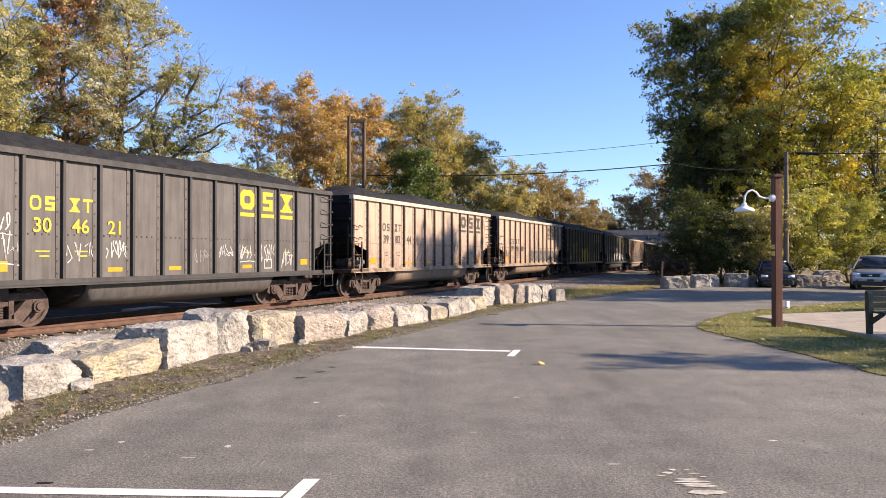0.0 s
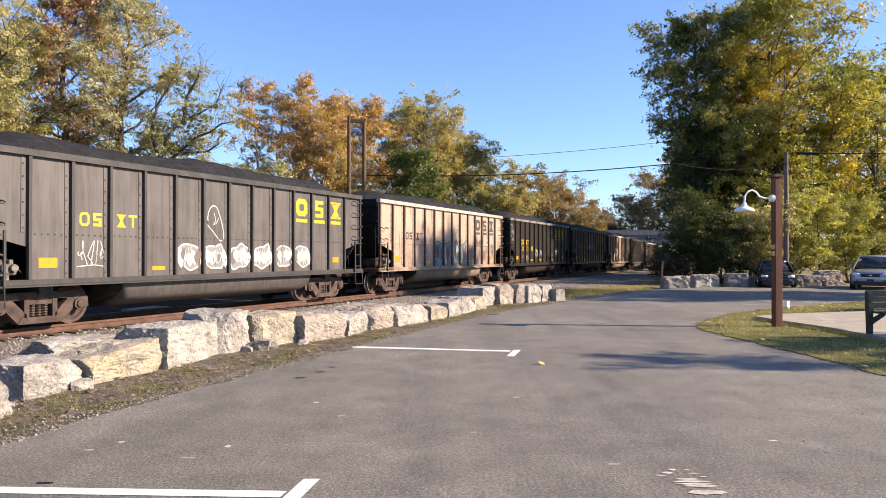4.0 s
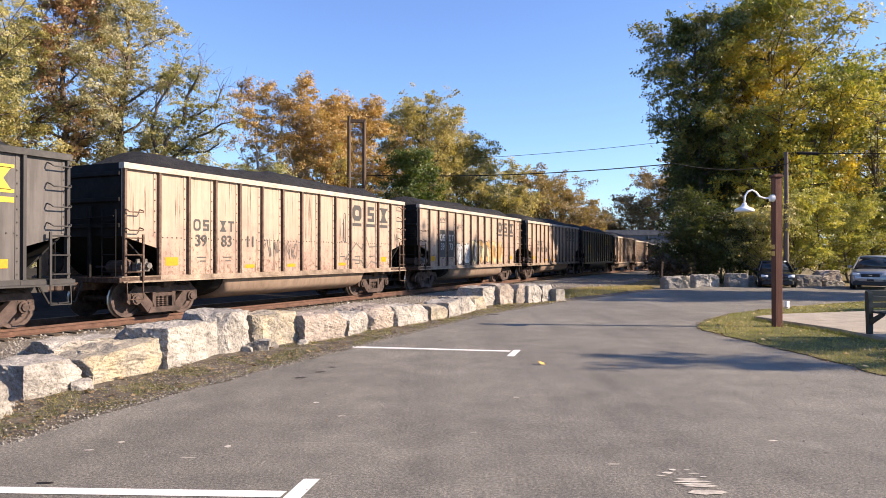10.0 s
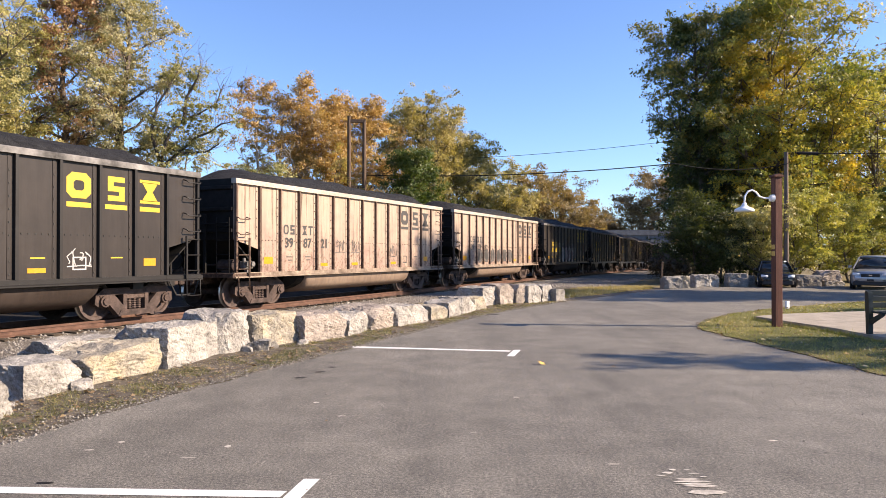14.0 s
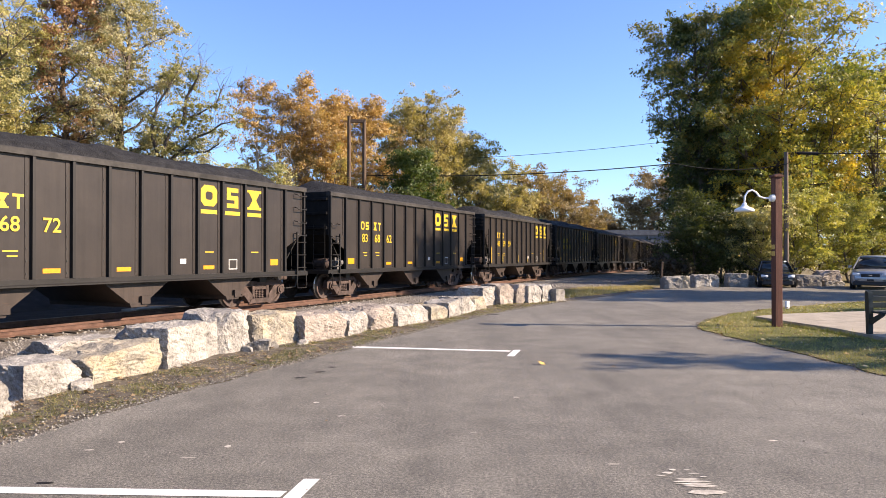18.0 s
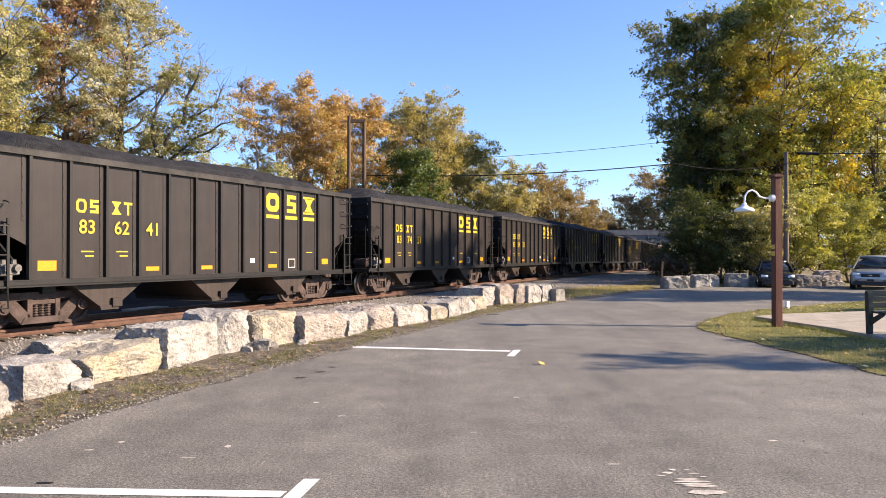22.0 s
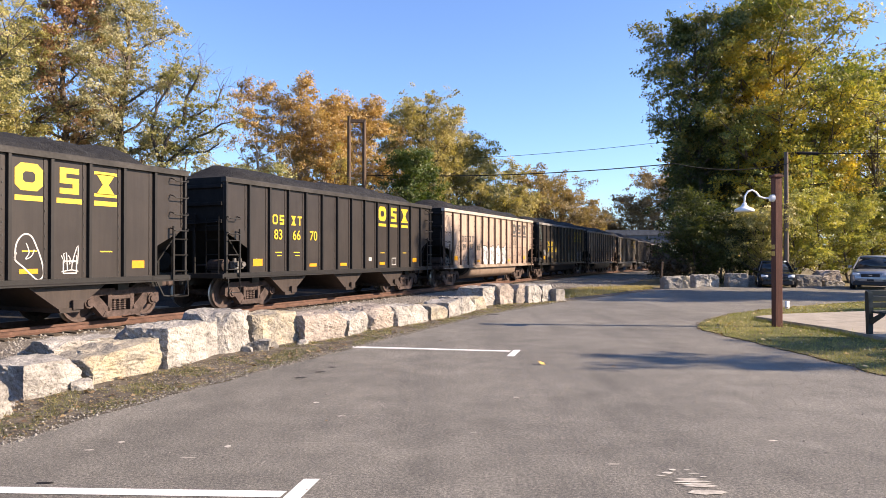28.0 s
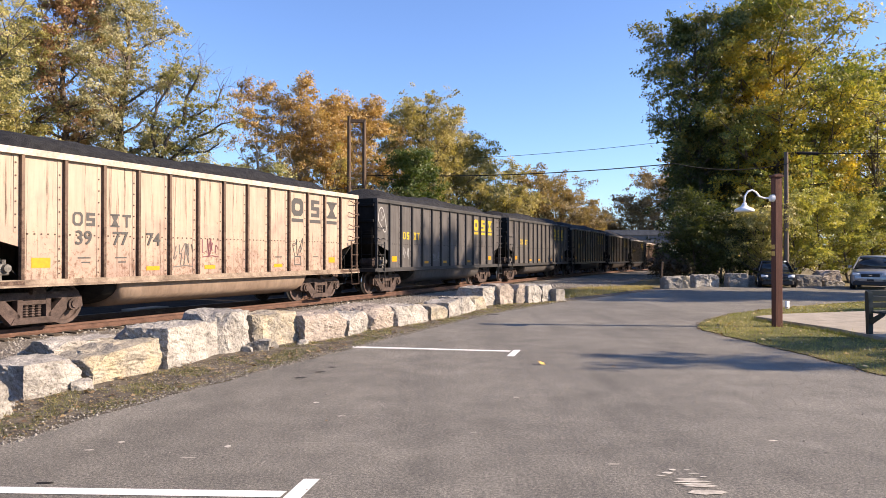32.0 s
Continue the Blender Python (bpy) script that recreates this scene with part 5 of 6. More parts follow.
    """A flat brush line through the points."""
    n = len(pts)
    left, right = [], []
    for i, (x, y) in enumerate(pts):
        ax, ay = pts[max(0, i - 1)]
        bx_, by_ = pts[min(n - 1, i + 1)]
        dx, dy = bx_ - ax, by_ - ay
        d = math.hypot(dx, dy) or 1
        left.append(bm.verts.new((x - dy / d * w / 2, y + dx / d * w / 2, 0)))
        right.append(bm.verts.new((x + dy / d * w / 2, y - dx / d * w / 2, 0)))
    for i in range(n - 1):
        bm.faces.new((left[i], right[i], right[i + 1], left[i + 1]))


def curved(pts, steps=4):
    """A smooth line through the points."""
    out = []
    n = len(pts)
    for i in range(n - 1):
        p = [Vector(pts[max(0, min(n - 1, i + k))]) for k in (-1, 0, 1, 2)]
        for j in range(steps):
            t = j / steps
            q = 0.5 * (2 * p[1] + (p[2] - p[0]) * t + (2 * p[0] - 5 * p[1] + 4 * p[2] - p[3]) * t * t + (3 * p[1] - p[0] - 3 * p[2] + p[3]) * t ** 3)
            out.append((q.x, q.y))
    return out + [tuple(pts[-1])]


def scrawl_shape(w, h, seed, loops, thick):
    """Looping spray strokes without letters."""
    def make(bm):
        rng = random.Random(seed)
        n = max(3, int(w / 0.13))
        for i in range(n):
            x0 = -w / 2 + w * (i + 0.5) / n
            pts = []
            for k in range(rng.choice((4, 5, 6))):
                pts.append((x0 + rng.uniform(-0.6, 0.6) * w / n, h * rng.uniform(-0.5, 0.5)))
            ribbon(bm, curved(pts, 4) if rng.uniform(0, 1) < 0.6 else pts, thick * 0.72)
        if rng.uniform(0, 1) < 0.5:
            ribbon(bm, [(-w * 0.5, -h * 0.52), (w * 0.1, -h * 0.46), (w * 0.5, -h * 0.52)], thick * 0.7)
        return bm
    return make


def hood_shape(w, h, thick):
    """A lopsided rounded outline with two short strokes in it."""
    def make(bm):
        pts = curved([(-0.5, -0.05), (-0.45, 0.28), (-0.22, 0.48), (0.05, 0.45), (0.25, 0.2), (0.42, -0.1), (0.48, -0.38), (0.3, -0.5), (0.05, -0.38), (-0.2, -0.22), (-0.5, -0.05), (-0.45, 0.1)])
        ribbon(bm, [(x * w, y * h) for x, y in pts], thick)
        ribbon(bm, curved([(-0.12 * w, 0.30 * h), (-0.02 * w, 0.10 * h), (-0.14 * w, -0.04 * h), (0.06 * w, 0.02 * h), (0.16 * w, 0.16 * h)], 4), thick * 0.7)
        return bm
    return make


def puffy_line(w, h, seed):
    """The swollen, uneven outline of a sprayed block."""
    rng = random.Random(seed * 7 + 1)
    lean, pts = rng.uniform(-0.12, 0.12), []
    for k in range(12):
        a = k * math.tau / 12
        r = 1.0 / max(abs(math.cos(a)) ** 5 + abs(math.sin(a)) ** 5, 1e-3) ** 0.2
        r *= rng.uniform(0.74, 1.06)
        y = h / 2 * r * math.sin(a)
        pts.append((w / 2 * r * math.cos(a) * 0.94 + lean * y, y))
    return curved(pts + pts[:2], 3)[:36]


def puffy_shape(w, h, seed):
    def make(bm):
        flat(bm, puffy_line(w, h, seed))
        return bm
    return make


def puffy_rim(w, h, seed):
    def make(bm):
        line = puffy_line(w, h, seed)
        ribbon(bm, line + line[:1], 0.05)
        return bm
    return make


ACCENTS = {("charcoal", "silver_spray"): ("charcoal", "grey_spray", "charcoal"), ("white", "pink"): ("pink", "rose", "rose", "cyan", "grey_spray", "silver_spray"), ("cyan", "charcoal"): ("charcoal", "white", "cyan", "pink"),
           ("bright", "grey_spray"): ("bright", "silver_spray", "white"), ("cream_spray", "grey_spray"): ("gold_spray", "white", "grey_spray"),
           ("bright", "charcoal"): ("bright", "bright", "silver_spray", "white"), ("yellow", "yellow"): ("yellow",), ("white", "charcoal"): ("silver_spray", "white", "bright", "rose"), ("gold_spray", "charcoal"): ("cream_spray", "charcoal", "gold_spray")}


def drop_shape(w, h, seed):
    """A leaning, pointed lobe of spray."""
    def make(bm):
        rng = random.Random(seed * 5 + 3)
        lean, bulge = rng.uniform(-0.25, 0.25), rng.uniform(0.7, 1.1)
        left = [(-w / 2 * bulge * math.sin(math.pi * k / 7) ** 0.8 + lean * h * (k / 7 - 0.5), h * (k / 7 - 0.5)) for k in range(8)]
        right = [(w / 2 * math.sin(math.pi * k / 7) ** 0.6 + lean * h * (k / 7 - 0.5), h * (k / 7 - 0.5)) for k in range(6, 0, -1)]
        flat(bm, left + right)
        return bm
    return make


def loops_shape(w, h, seed):
    """Curling inner lines of fat sprayed shapes."""
    def make(bm):
        rng = random.Random(seed + 17)
        for k in range(3):
            x = (k - 1) * w * 0.30 + rng.uniform(-0.06, 0.06) * w
            y0, y1 = h * rng.uniform(0.18, 0.46), -h * rng.uniform(0.15, 0.46)
            a, b = rng.uniform(-0.16, 0.16) * w, rng.uniform(-0.16, 0.16) * w
            ribbon(bm, curved([(x + b, y0), (x + a, y0 * 0.5), (x - a * 0.6, 0.0), (x + b * 0.8, y1 * 0.6), (x - b, y1)], 4), 0.03)
        y = rng.uniform(-0.2, 0.2) * h
        ribbon(bm, curved([(-w * 0.35, y), (-w * 0.1, y + 0.08 * h), (w * 0.12, y - 0.05 * h), (w * 0.3, y + 0.04 * h)], 4), 0.028)
        return bm
    return make


def star_shape(w, h, thick):
    """A wide jagged star of spray strokes."""
    def make(bm):
        ribbon(bm, [(x * w / 2, y * h / 2) for x, y in ((-1.0, -0.4), (-0.45, 0.5), (-0.15, 0.15), (0.05, 1.0), (0.25, 0.3), (0.95, 0.35), (0.5, -0.2), (1.0, -0.9), (0.35, -0.55), (0.05, -1.0), (-0.2, -0.5), (-1.0, -0.4))], thick)
        return bm
    return make


def pane_shape(w, h, seed):
    """A tall streaky frame of spray round a bare middle."""
    def make(bm):
        rng = random.Random(seed + 60)
        n = 20
        for k in range(n):
            x = -w / 2 + w * (k + 0.5) / n
            top, foot = h / 2 - rng.uniform(0, 0.03) * h, -h / 2 + rng.uniform(0, 0.05) * h
            if k < 4 or k > n - 6:
                rect(bm, x, (top + foot) / 2, w / n, top - foot)
            else:
                lid, sole = rng.uniform(0.10, 0.13) * h, rng.uniform(0.24, 0.31) * h
                rect(bm, x, top - lid / 2, w / n, lid)
                rect(bm, x, foot + sole / 2, w / n, sole)
        return bm
    return make


def drips_shape(w, h, seed):
    """Grime that has run down in narrow, uneven streaks."""
    def make(bm):
        rng = random.Random(seed + 200)
        x = -w / 2
        while x < w / 2:
            t, top, foot = rng.uniform(0.015, 0.07), h * rng.uniform(0.1, 0.5), -h * rng.uniform(0.0, 0.5)
            mid_ = (top + foot) / 2
            flat(bm, [(x, foot), (x + t * 0.4, foot), (x + t, mid_), (x + t * 0.7, top), (x + t * 0.2, top)])
            x += t + rng.uniform(0.005, 0.10)
        return bm
    return make


def mark(wagon, name, key, make, material, x, z, lift=0.006, label=""):
    ob = part(name, shared(key + (material,), name, make), M[material], wagon, label)
    ob.matrix_basis = on_side(x, z, lift)
    return ob


OWNER = (("ring", ring_shape(0.25, 0.30, 0.055)), ("stack", stack_shape(0.22, 0.30)), ("glass", hourglass_shape(0.25, 0.30)), ("post", post_shape(0.24, 0.30, 0.06)))
KINDS = {"tub": (TUB_L, 0.675), "hopper": (HOP_L, 0.69), "long_hopper": (HOP_L, 0.69)}


def wagon(kind, colour, number, marks, spray, short=0.0, seed=0):
    """A loaded coal wagon at the origin, standing on the rails, its near side towards -y."""
    length = KINDS[kind][0] - short
    tone = {"black": "black", "grey": "weathered grey", "beige": "rust-streaked cream"}[colour]
    what = "bathtub coal gondola" if kind == "tub" else "three-bay coal hopper"
    seen = "with sprayed graffiti" if spray else "with painted numbers" if number else "with dark streaks"
    w = thing("coal_wagon", "%s %s %s, heaped with coal" % (tone, what, seen), "train car", "coal train")
    body, rib = M[colour], M["rib_" + colour]
    cut = (1.98, 1.70) if kind == "tub" else (2.22, 1.72) if kind == "hopper" else (2.85, 1.55)
    k = (kind, short, colour)
    for i in range(PANELS):
        panel = shared(k + ("panel", i), "side_panel", panel_mesh(length, i, cut))
        if not panel.materials:
            panel.materials.append(body), panel.materials.append(M["rivet_" + colour])
        part("side_panel", panel, None, w)
    for i in range(PANELS + 1):
        part("side_post", shared(k + ("rib", i), "side_post", rib_mesh(length, i)), rib, w)
    for y in (-1, 1):
        part("top_chord", shared(k + ("chord", y), "top_chord", chord_mesh(length, y)), M["chord_" + (colour if kind == "tub" else "hopper")], w)
        part("side_sill", shared(k + ("sill", y), "side_sill", sill_mesh(length, y)), M["sill_" + colour], w)
    part("far_side", shared(k + ("far",), "far_side", far_side_mesh(length)), body, w)
    for i, x in enumerate(ribs_at(length)):
        part("side_post", shared(k + ("farpost", i), "side_post", far_post_mesh(x)), rib, w)
    for side in (-1, 1):
        # end parts coloured near-black for their shade, on cream wagons too
        part("end_sheet", shared(k + ("end", side), "end_sheet", end_mesh(length, side, cut[0])), M["shade_grime"], w)
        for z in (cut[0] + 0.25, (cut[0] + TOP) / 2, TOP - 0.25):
            part("end_stiffener", shared(k + ("stiff", side, z), "end_stiffener", stiffener_mesh(length, side, z)), M["shade_grime"], w)
        part("slope_sheet", shared(k + ("slope", side), "slope_sheet", slope_mesh(length, side, cut[0])), M["shade_grime"], w)
        part("air_hose", shared((kind, short, "hose", side), "air_hose", hose_mesh(length, side, KINDS[kind][1])), M["rubber"], w)
        part("end_platform", shared(k + ("deck", side), "end_platform", deck_mesh(length, side)), rib, w)
        part("coupler", shared(k + ("coupler", side), "coupler", coupler_mesh(length, side, KINDS[kind][1])), M["truck"], w)
        part("end_ladder", shared(k + ("elad", side), "end_ladder", end_ladder_mesh(length, side)), M["shade_grime"], w)
        xa, xb = side * (length / 2 - 0.04), side * (length / 2 - 0.50)
        stile = part("corner_ladder", shared(k + ("lad", side), "corner_ladder", stile_mesh(xb, cut[0])), rib, w)
        for z in (SILL + 0.22, SILL + 0.62, SILL + 1.02):
            part("rung", shared(k + ("rung", side, z), "rung", rung_mesh(xa, xb, z)), rib, stile)
        part("sill_step", shared(k + ("step", side), "sill_step", step_mesh(xa, xb)), rib, w)
        part("end_post", shared(k + ("stan", side), "end_post", stanchion_mesh(length, side, -0.45)), M["shade_grime"], w)
        if side < 0:
            part("brake_cylinder", shared(k + ("bcyl", side), "brake_cylinder", brake_cylinder_mesh(length, side)), M["truck"], w)
            part("brake_valve", shared(k + ("bval", side), "brake_valve", brake_valve_mesh(length, side)), M["valve"], w, "grey cast brake valve")
            part("brake_wheel", shared(k + ("brake", side), "brake_wheel", brake_wheel_mesh(length, side)), M["shade_grime"], w)
        for z in (2.15, 2.55, 2.98, 3.40) if side > 0 else (2.12, 2.55):
            part("grab_iron", shared(k + ("grab", side, z), "grab_iron", grab_mesh(min(xa, xb), max(xa, xb), z)), rib, w)
    part("coal_load", shared((kind, short, "coal", seed % 3), "coal_load", coal_mesh(length, seed % 3)), M["coal"], w, "heap of black coal")
    if kind == "tub":
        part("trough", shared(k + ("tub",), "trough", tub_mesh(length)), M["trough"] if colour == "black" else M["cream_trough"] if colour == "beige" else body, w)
        part("trough_end", shared((kind, short, "head"), "trough_end", trough_end_mesh(length)), M["shade_grime"], w, "black rounded end of the trough")
    else:
        for x in (-3.45, 0.0, 3.2):
            part("hopper_bay", shared(k + ("bay", x), "hopper_bay", bay_mesh(x)), M["trough"], w)
    wheels = []
    for side in (-1, 1):
        tr = part("truck", shared(("bolster",), "truck", bolster_mesh), M["truck"], w)
        tr.matrix_basis = pose(side * (length / 2 - 1.62), 0, 0)
        for y in (-1.0, 1.0):
            part("side_frame", shared(("frame", y), "side_frame", side_frame_mesh(y)), M["truck"], tr)
            for x in (-0.14, 0.0, 0.14):
                part("spring", shared(("spring", x, y), "spring", spring_mesh(x, y)), M["truck"], tr)
        for x in (-0.89, 0.89):
            x += side * (length / 2 - 1.62)
            ax = part("axle", shared(("axle",), "axle", axle_mesh), M["truck"], w)
            ax.matrix_basis = pose(x, 0, 0.457)
            for s in (-1, 1):
                disc = shared(("wheel", s), "wheel", wheel_mesh(s))
                if not disc.materials:
                    disc.materials.append(M["wheel"]), disc.materials.append(M["tread"])
                part("wheel", disc, None, ax)
            wheels.append((ax, x))
    xs = [-length / 2] + ribs_at(length) + [length / 2]
    mid = [(a + b) / 2 for a, b in zip(xs, xs[1:])]
    ink = "charcoal" if colour == "beige" else "yellow"
    low = kind == "tub" and number not in ("39 82 44", "30 46 21")
    logo = 9 if kind == "hopper" or number == "30 46 21" else 10
    patched = any(s[0] == "patch" for s in spray)
    if number:
        for i, pair in enumerate(number.split()):
            ob = part("number", text_mesh(pair, 0.30), None, w)
            if not ob.data.materials:
                ob.data.materials.append(None)
            ob.material_slots[0].link = "OBJECT"
            ob.material_slots[0].material = M["white" if patched else ink]
            ob.matrix_basis = on_side(mid[2 + i] - 0.02, 1.78 if low else 2.02, 0.019)
    if marks:
        first = 2
        for i, n in enumerate((2, 2) if kind != "long_hopper" else (2, 1)):
            for j in range(n):
                nm, shape = OWNER[(i * 2 + j) if kind != "long_hopper" else (2, 3, 0)[i * 2 + j]]
                mark(w, "owner_mark", ("small", nm), shape, "white" if patched else ink, mid[first + i] + (j - 0.5) * 0.32, 2.33 if low else 2.62, 0.014 if patched else 0.006)
        for i, (nm, shape) in enumerate((("ring", ring_shape(0.60, 0.56, 0.17)), ("stack", stack_shape(0.46, 0.56)), ("glass", hourglass_shape(0.60, 0.56)))):
            mark(w, "emblem", (nm,), shape, ink, mid[logo + i] - 0.02, 3.06 if low else 3.13)
            mark(w, "emblem_bar", ("ebar",), rect_shape(0.60, 0.11), ink, mid[logo + i] - 0.02, 2.64 if low else 2.70)
    if kind != "long_hopper":
        mark(w, "reflector", ("refl",), rect_shape(0.42, 0.21), "orange", mid[1] - 0.05, SILL + (0.46 if low else 0.40))
        for i in (4, 6, 9):
            mark(w, "reflector", ("refl_small",), rect_shape(0.40, 0.10), "orange", mid[i] - 0.02, SILL + (0.30 if low else 0.29))
        mark(w, "reflector", ("refl_end",), rect_shape(0.36, 0.18), "orange", mid[12] - 0.02, SILL + (0.45 if low else 0.40))
    else:
        for i, h in ((1, 0.86), (3, 0.45), (6, 0.40), (8, 0.2), (12, 0.75)):
            mark(w, "reflector", ("tall", h), rect_shape(0.09, h), "yellow", mid[i] - 0.2, SILL + 0.2 + h / 2)
    if number:
        for i, rows in ((2, 2), (3, 2), (9, 1), (11, 1)):
            for j in range(rows):
                mark(w, "data_line", ("line", j), rect_shape(0.32 - 0.10 * j, 0.03), ink, mid[i] + 0.04 * j, SILL + (0.56 if low else 0.70) - j * 0.10)
        mark(w, "data_panel", ("frame",), lambda bm: rect(rect(rect(rect(bm, 0, 0.13, 0.34, 0.03), 0, -0.13, 0.34, 0.03), -0.155, 0, 0.03, 0.23), 0.155, 0, 0.03, 0.23), "white" if colour != "beige" else "charcoal", mid[10], SILL + (0.44 if low else 0.36))
        if kind != "tub":
            mark(w, "label_plate", ("plate",), rect_shape(0.20, 0.13), "bright", mid[8] - 0.02, SILL + 0.46, label="small white label plate")
    for what_, material, i, z, *rest in spray:
        x = mid[int(i)] + (i % 1) * (mid[1] - mid[0])
        if what_ == "hood":
            mark(w, "spray_outline", ("hood",), hood_shape(0.62, 0.95, 0.033), material, x, z, 0.008)
        elif what_ == "scrawl":
            wd, hd, sd = rest
            mark(w, "spray_scrawl", ("scrawl", wd, hd, sd), scrawl_shape(wd, hd, sd, 4, 0.035), material, x, z, 0.009)
        elif what_ == "drips":
            wd, hd, sd = rest
            mark(w, "grime_streaks", ("drips", wd, hd, sd), drips_shape(wd, hd, sd), material, x, z, 0.0085)
        elif what_ == "patch":
            for j in (2, 3):
                mark(w, "repaint_patch", ("patch",), rect_shape(0.80, 1.25), material, mid[j], z, 0.011)
        elif what_ == "puff":
            wd, hd, count, second = rest
            for j in range(count):
                px = mid[int(i) + j]
                mark(w, "spray_block", ("puff", wd, hd, j % 5), puffy_shape(wd, hd, j % 5), material, px, z, 0.007)
                mark(w, "spray_rim", ("rim", wd, hd, j % 5), puffy_rim(wd, hd, j % 5), second, px, z, 0.009)
                pick = random.Random(j * 13 + int(i))
                inks = ACCENTS.get((material, second), (second, "grey_spray", second))
                for q in range(5):
                    mark(w, "spray_fill", ("drop", wd, hd, q + j % 2), drop_shape(wd * 0.30, hd * pick.choice((0.55, 0.8)), q + j % 2), pick.choice(inks), px + (q - 2) * wd * 0.19, z + pick.uniform(-0.1, 0.1) * hd, 0.010 + q * 0.001)
                if second == "charcoal":
                    over, ink2 = loops_shape(wd * 0.8, hd * 0.85, j % 4), second
                else:
                    over, ink2 = scrawl_shape(wd * (0.85 if second == "pink" else 0.5), hd * 0.85, j % 3 + 5, 2, 0.045), "white" if second == "pink" else second
                mark(w, "spray_stroke", ("over", second, wd, hd, j % 12), over, ink2, px, z, 0.016)
        elif what_ == "star":
            mark(w, "spray_outline", ("star",), star_shape(2.6, 1.25, 0.05), material, x, z, 0.012)
        elif what_ == "pane":
            wd, hd, count = rest
            for j in range(count):
                mark(w, "spray_block", ("pane", wd, hd, j % 3), pane_shape(wd, hd, j % 3), material, mid[int(i) + j], z, 0.007)
    return w, wheels, length


for tone_, dark_, light_ in (("black", (0.020, 0.019, 0.018), (0.27, 0.26, 0.25)), ("grey", (0.03, 0.03, 0.03), (0.07, 0.068, 0.066)), ("beige", (0.30, 0.245, 0.20), (0.47, 0.41, 0.35))):
    M["sill_" + tone_] = M["rib_" + tone_] if tone_ != "beige" else rough_mat("stained_sill", (0.10, 0.070, 0.052), (0.34, 0.27, 0.21), 2.5, 22.0, 0.7, 0.2)
    M["chord_" + tone_] = rough_mat("chord_" + tone_, dark_, light_, 1.5, 14.0, 0.6, 0.15)
M["chord_hopper"] = rough_mat("chord_hopper", (0.015, 0.0145, 0.014), (0.050, 0.046, 0.043), 1.5, 14.0, 0.6, 0.15)

S = "scrawl"
CARS = [
    ("tub", "grey", "30 46 21", 1, [(S, "white", 1, 1.7, 0.8, 0.7, 1), (S, "white", 3, 1.6, 0.7, 0.5, 2), (S, "white", 4, 1.65, 0.7, 0.5, 3), (S, "silver_spray", 7, 1.5, 0.5, 0.4, 4), (S, "white", 8, 1.65, 0.55, 0.4, 5), (S, "white", 11, 1.45, 0.6, 0.6, 6), (S, "white", 1, 2.2, 0.5, 0.5, 61), (S, "white", 9, 1.6, 0.7, 0.5, 62), (S, "white", 10, 1.6, 0.7, 0.6, 63)], 0.95),
    ("tub", "beige", "39 82 44", 1, [(S, "grey_spray", 9, 1.9, 0.6, 0.7, 7), (S, "grey_spray", 5, 1.4, 0.7, 0.3, 8)]),
    ("tub", "beige", "39 86 80", 1, [("hood", "grey_spray", 7, 2.5), (S, "grey_spray", 1, 1.7, 0.8, 0.6, 9), (S, "grey_spray", 3, 1.6, 0.8, 0.5, 10), ("puff", "charcoal", 6, 1.5, 0.9, 0.78, 7, "silver_spray")]),
    ("tub", "black", "30 29 57", 1, [("puff", "yellow", 5, 1.62, 1.0, 1.15, 3, "yellow"), (S, "silver_spray", 2, 1.35, 0.6, 0.2, 97), (S, "white", 10, 1.7, 0.5, 0.5, 11)]),
    ("tub", "grey", "", 1, [("puff", "silver_spray", 5, 1.5, 0.8, 0.7, 6, "white"), (S, "white", 2, 1.6, 0.7, 0.6, 12), ("hood", "white", 6, 2.4)]),
    ("tub", "beige", "", 1, [("puff", "cyan", 5, 1.6, 0.95, 1.2, 4, "charcoal"), (S, "grey_spray", 9, 1.8, 0.7, 0.7, 13), (S, "pink", 10, 2.2, 0.6, 0.4, 14), (S, "charcoal", 12, 1.75, 0.7, 0.8, 15), (S, "charcoal", 11, 1.6, 0.5, 0.7, 16)]),
    ("tub", "black", "30 12 98", 1, [("hood", "white", 0, 2.85), (S, "white", 5, 1.6, 0.6, 0.6, 17), (S, "white", 6, 1.65, 0.6, 0.5, 18), (S, "white", 10, 1.7, 0.5, 0.4, 19), (S, "white", 3, 1.4, 0.7, 0.35, 20)]),
    ("tub", "black", "30 20 01", 1, [("hood", "white", 1, 2.3), (S, "silver_spray", 0, 2.9, 0.7, 0.9, 21), ("pane", "silver_spray", 4, 2.75, 0.62, 1.45, 5), (S, "white", 5, 1.5, 0.5, 0.5, 22), (S, "white", 6, 1.5, 0.5, 0.5, 23), (S, "cream_spray", 7, 1.5, 0.5, 0.4, 81)]),
    ("tub", "beige", "39 81 61", 1, [("hood", "charcoal", 0, 3.05), ("puff", "white", 5, 1.52, 0.60, 0.66, 5, "charcoal"), (S, "grey_spray", 1, 1.5, 0.7, 0.3, 24)]),
    ("tub", "grey", "30 54 30", 1, [("hood", "white", 0, 2.85), (S, "silver_spray", 8, 1.5, 0.3, 0.2, 71)], 0.62),
    ("tub", "beige", "39 83 11", 1, [("star", "grey_spray", 10.5, 1.65), (S, "grey_spray", 13, 2.15, 0.4, 0.5, 98), (S, "grey_spray", 5, 1.75, 0.8, 0.6, 25), (S, "grey_spray", 6, 1.7, 0.8, 0.6, 26), (S, "charcoal", 9, 2.5, 0.4, 1.0, 27)]),
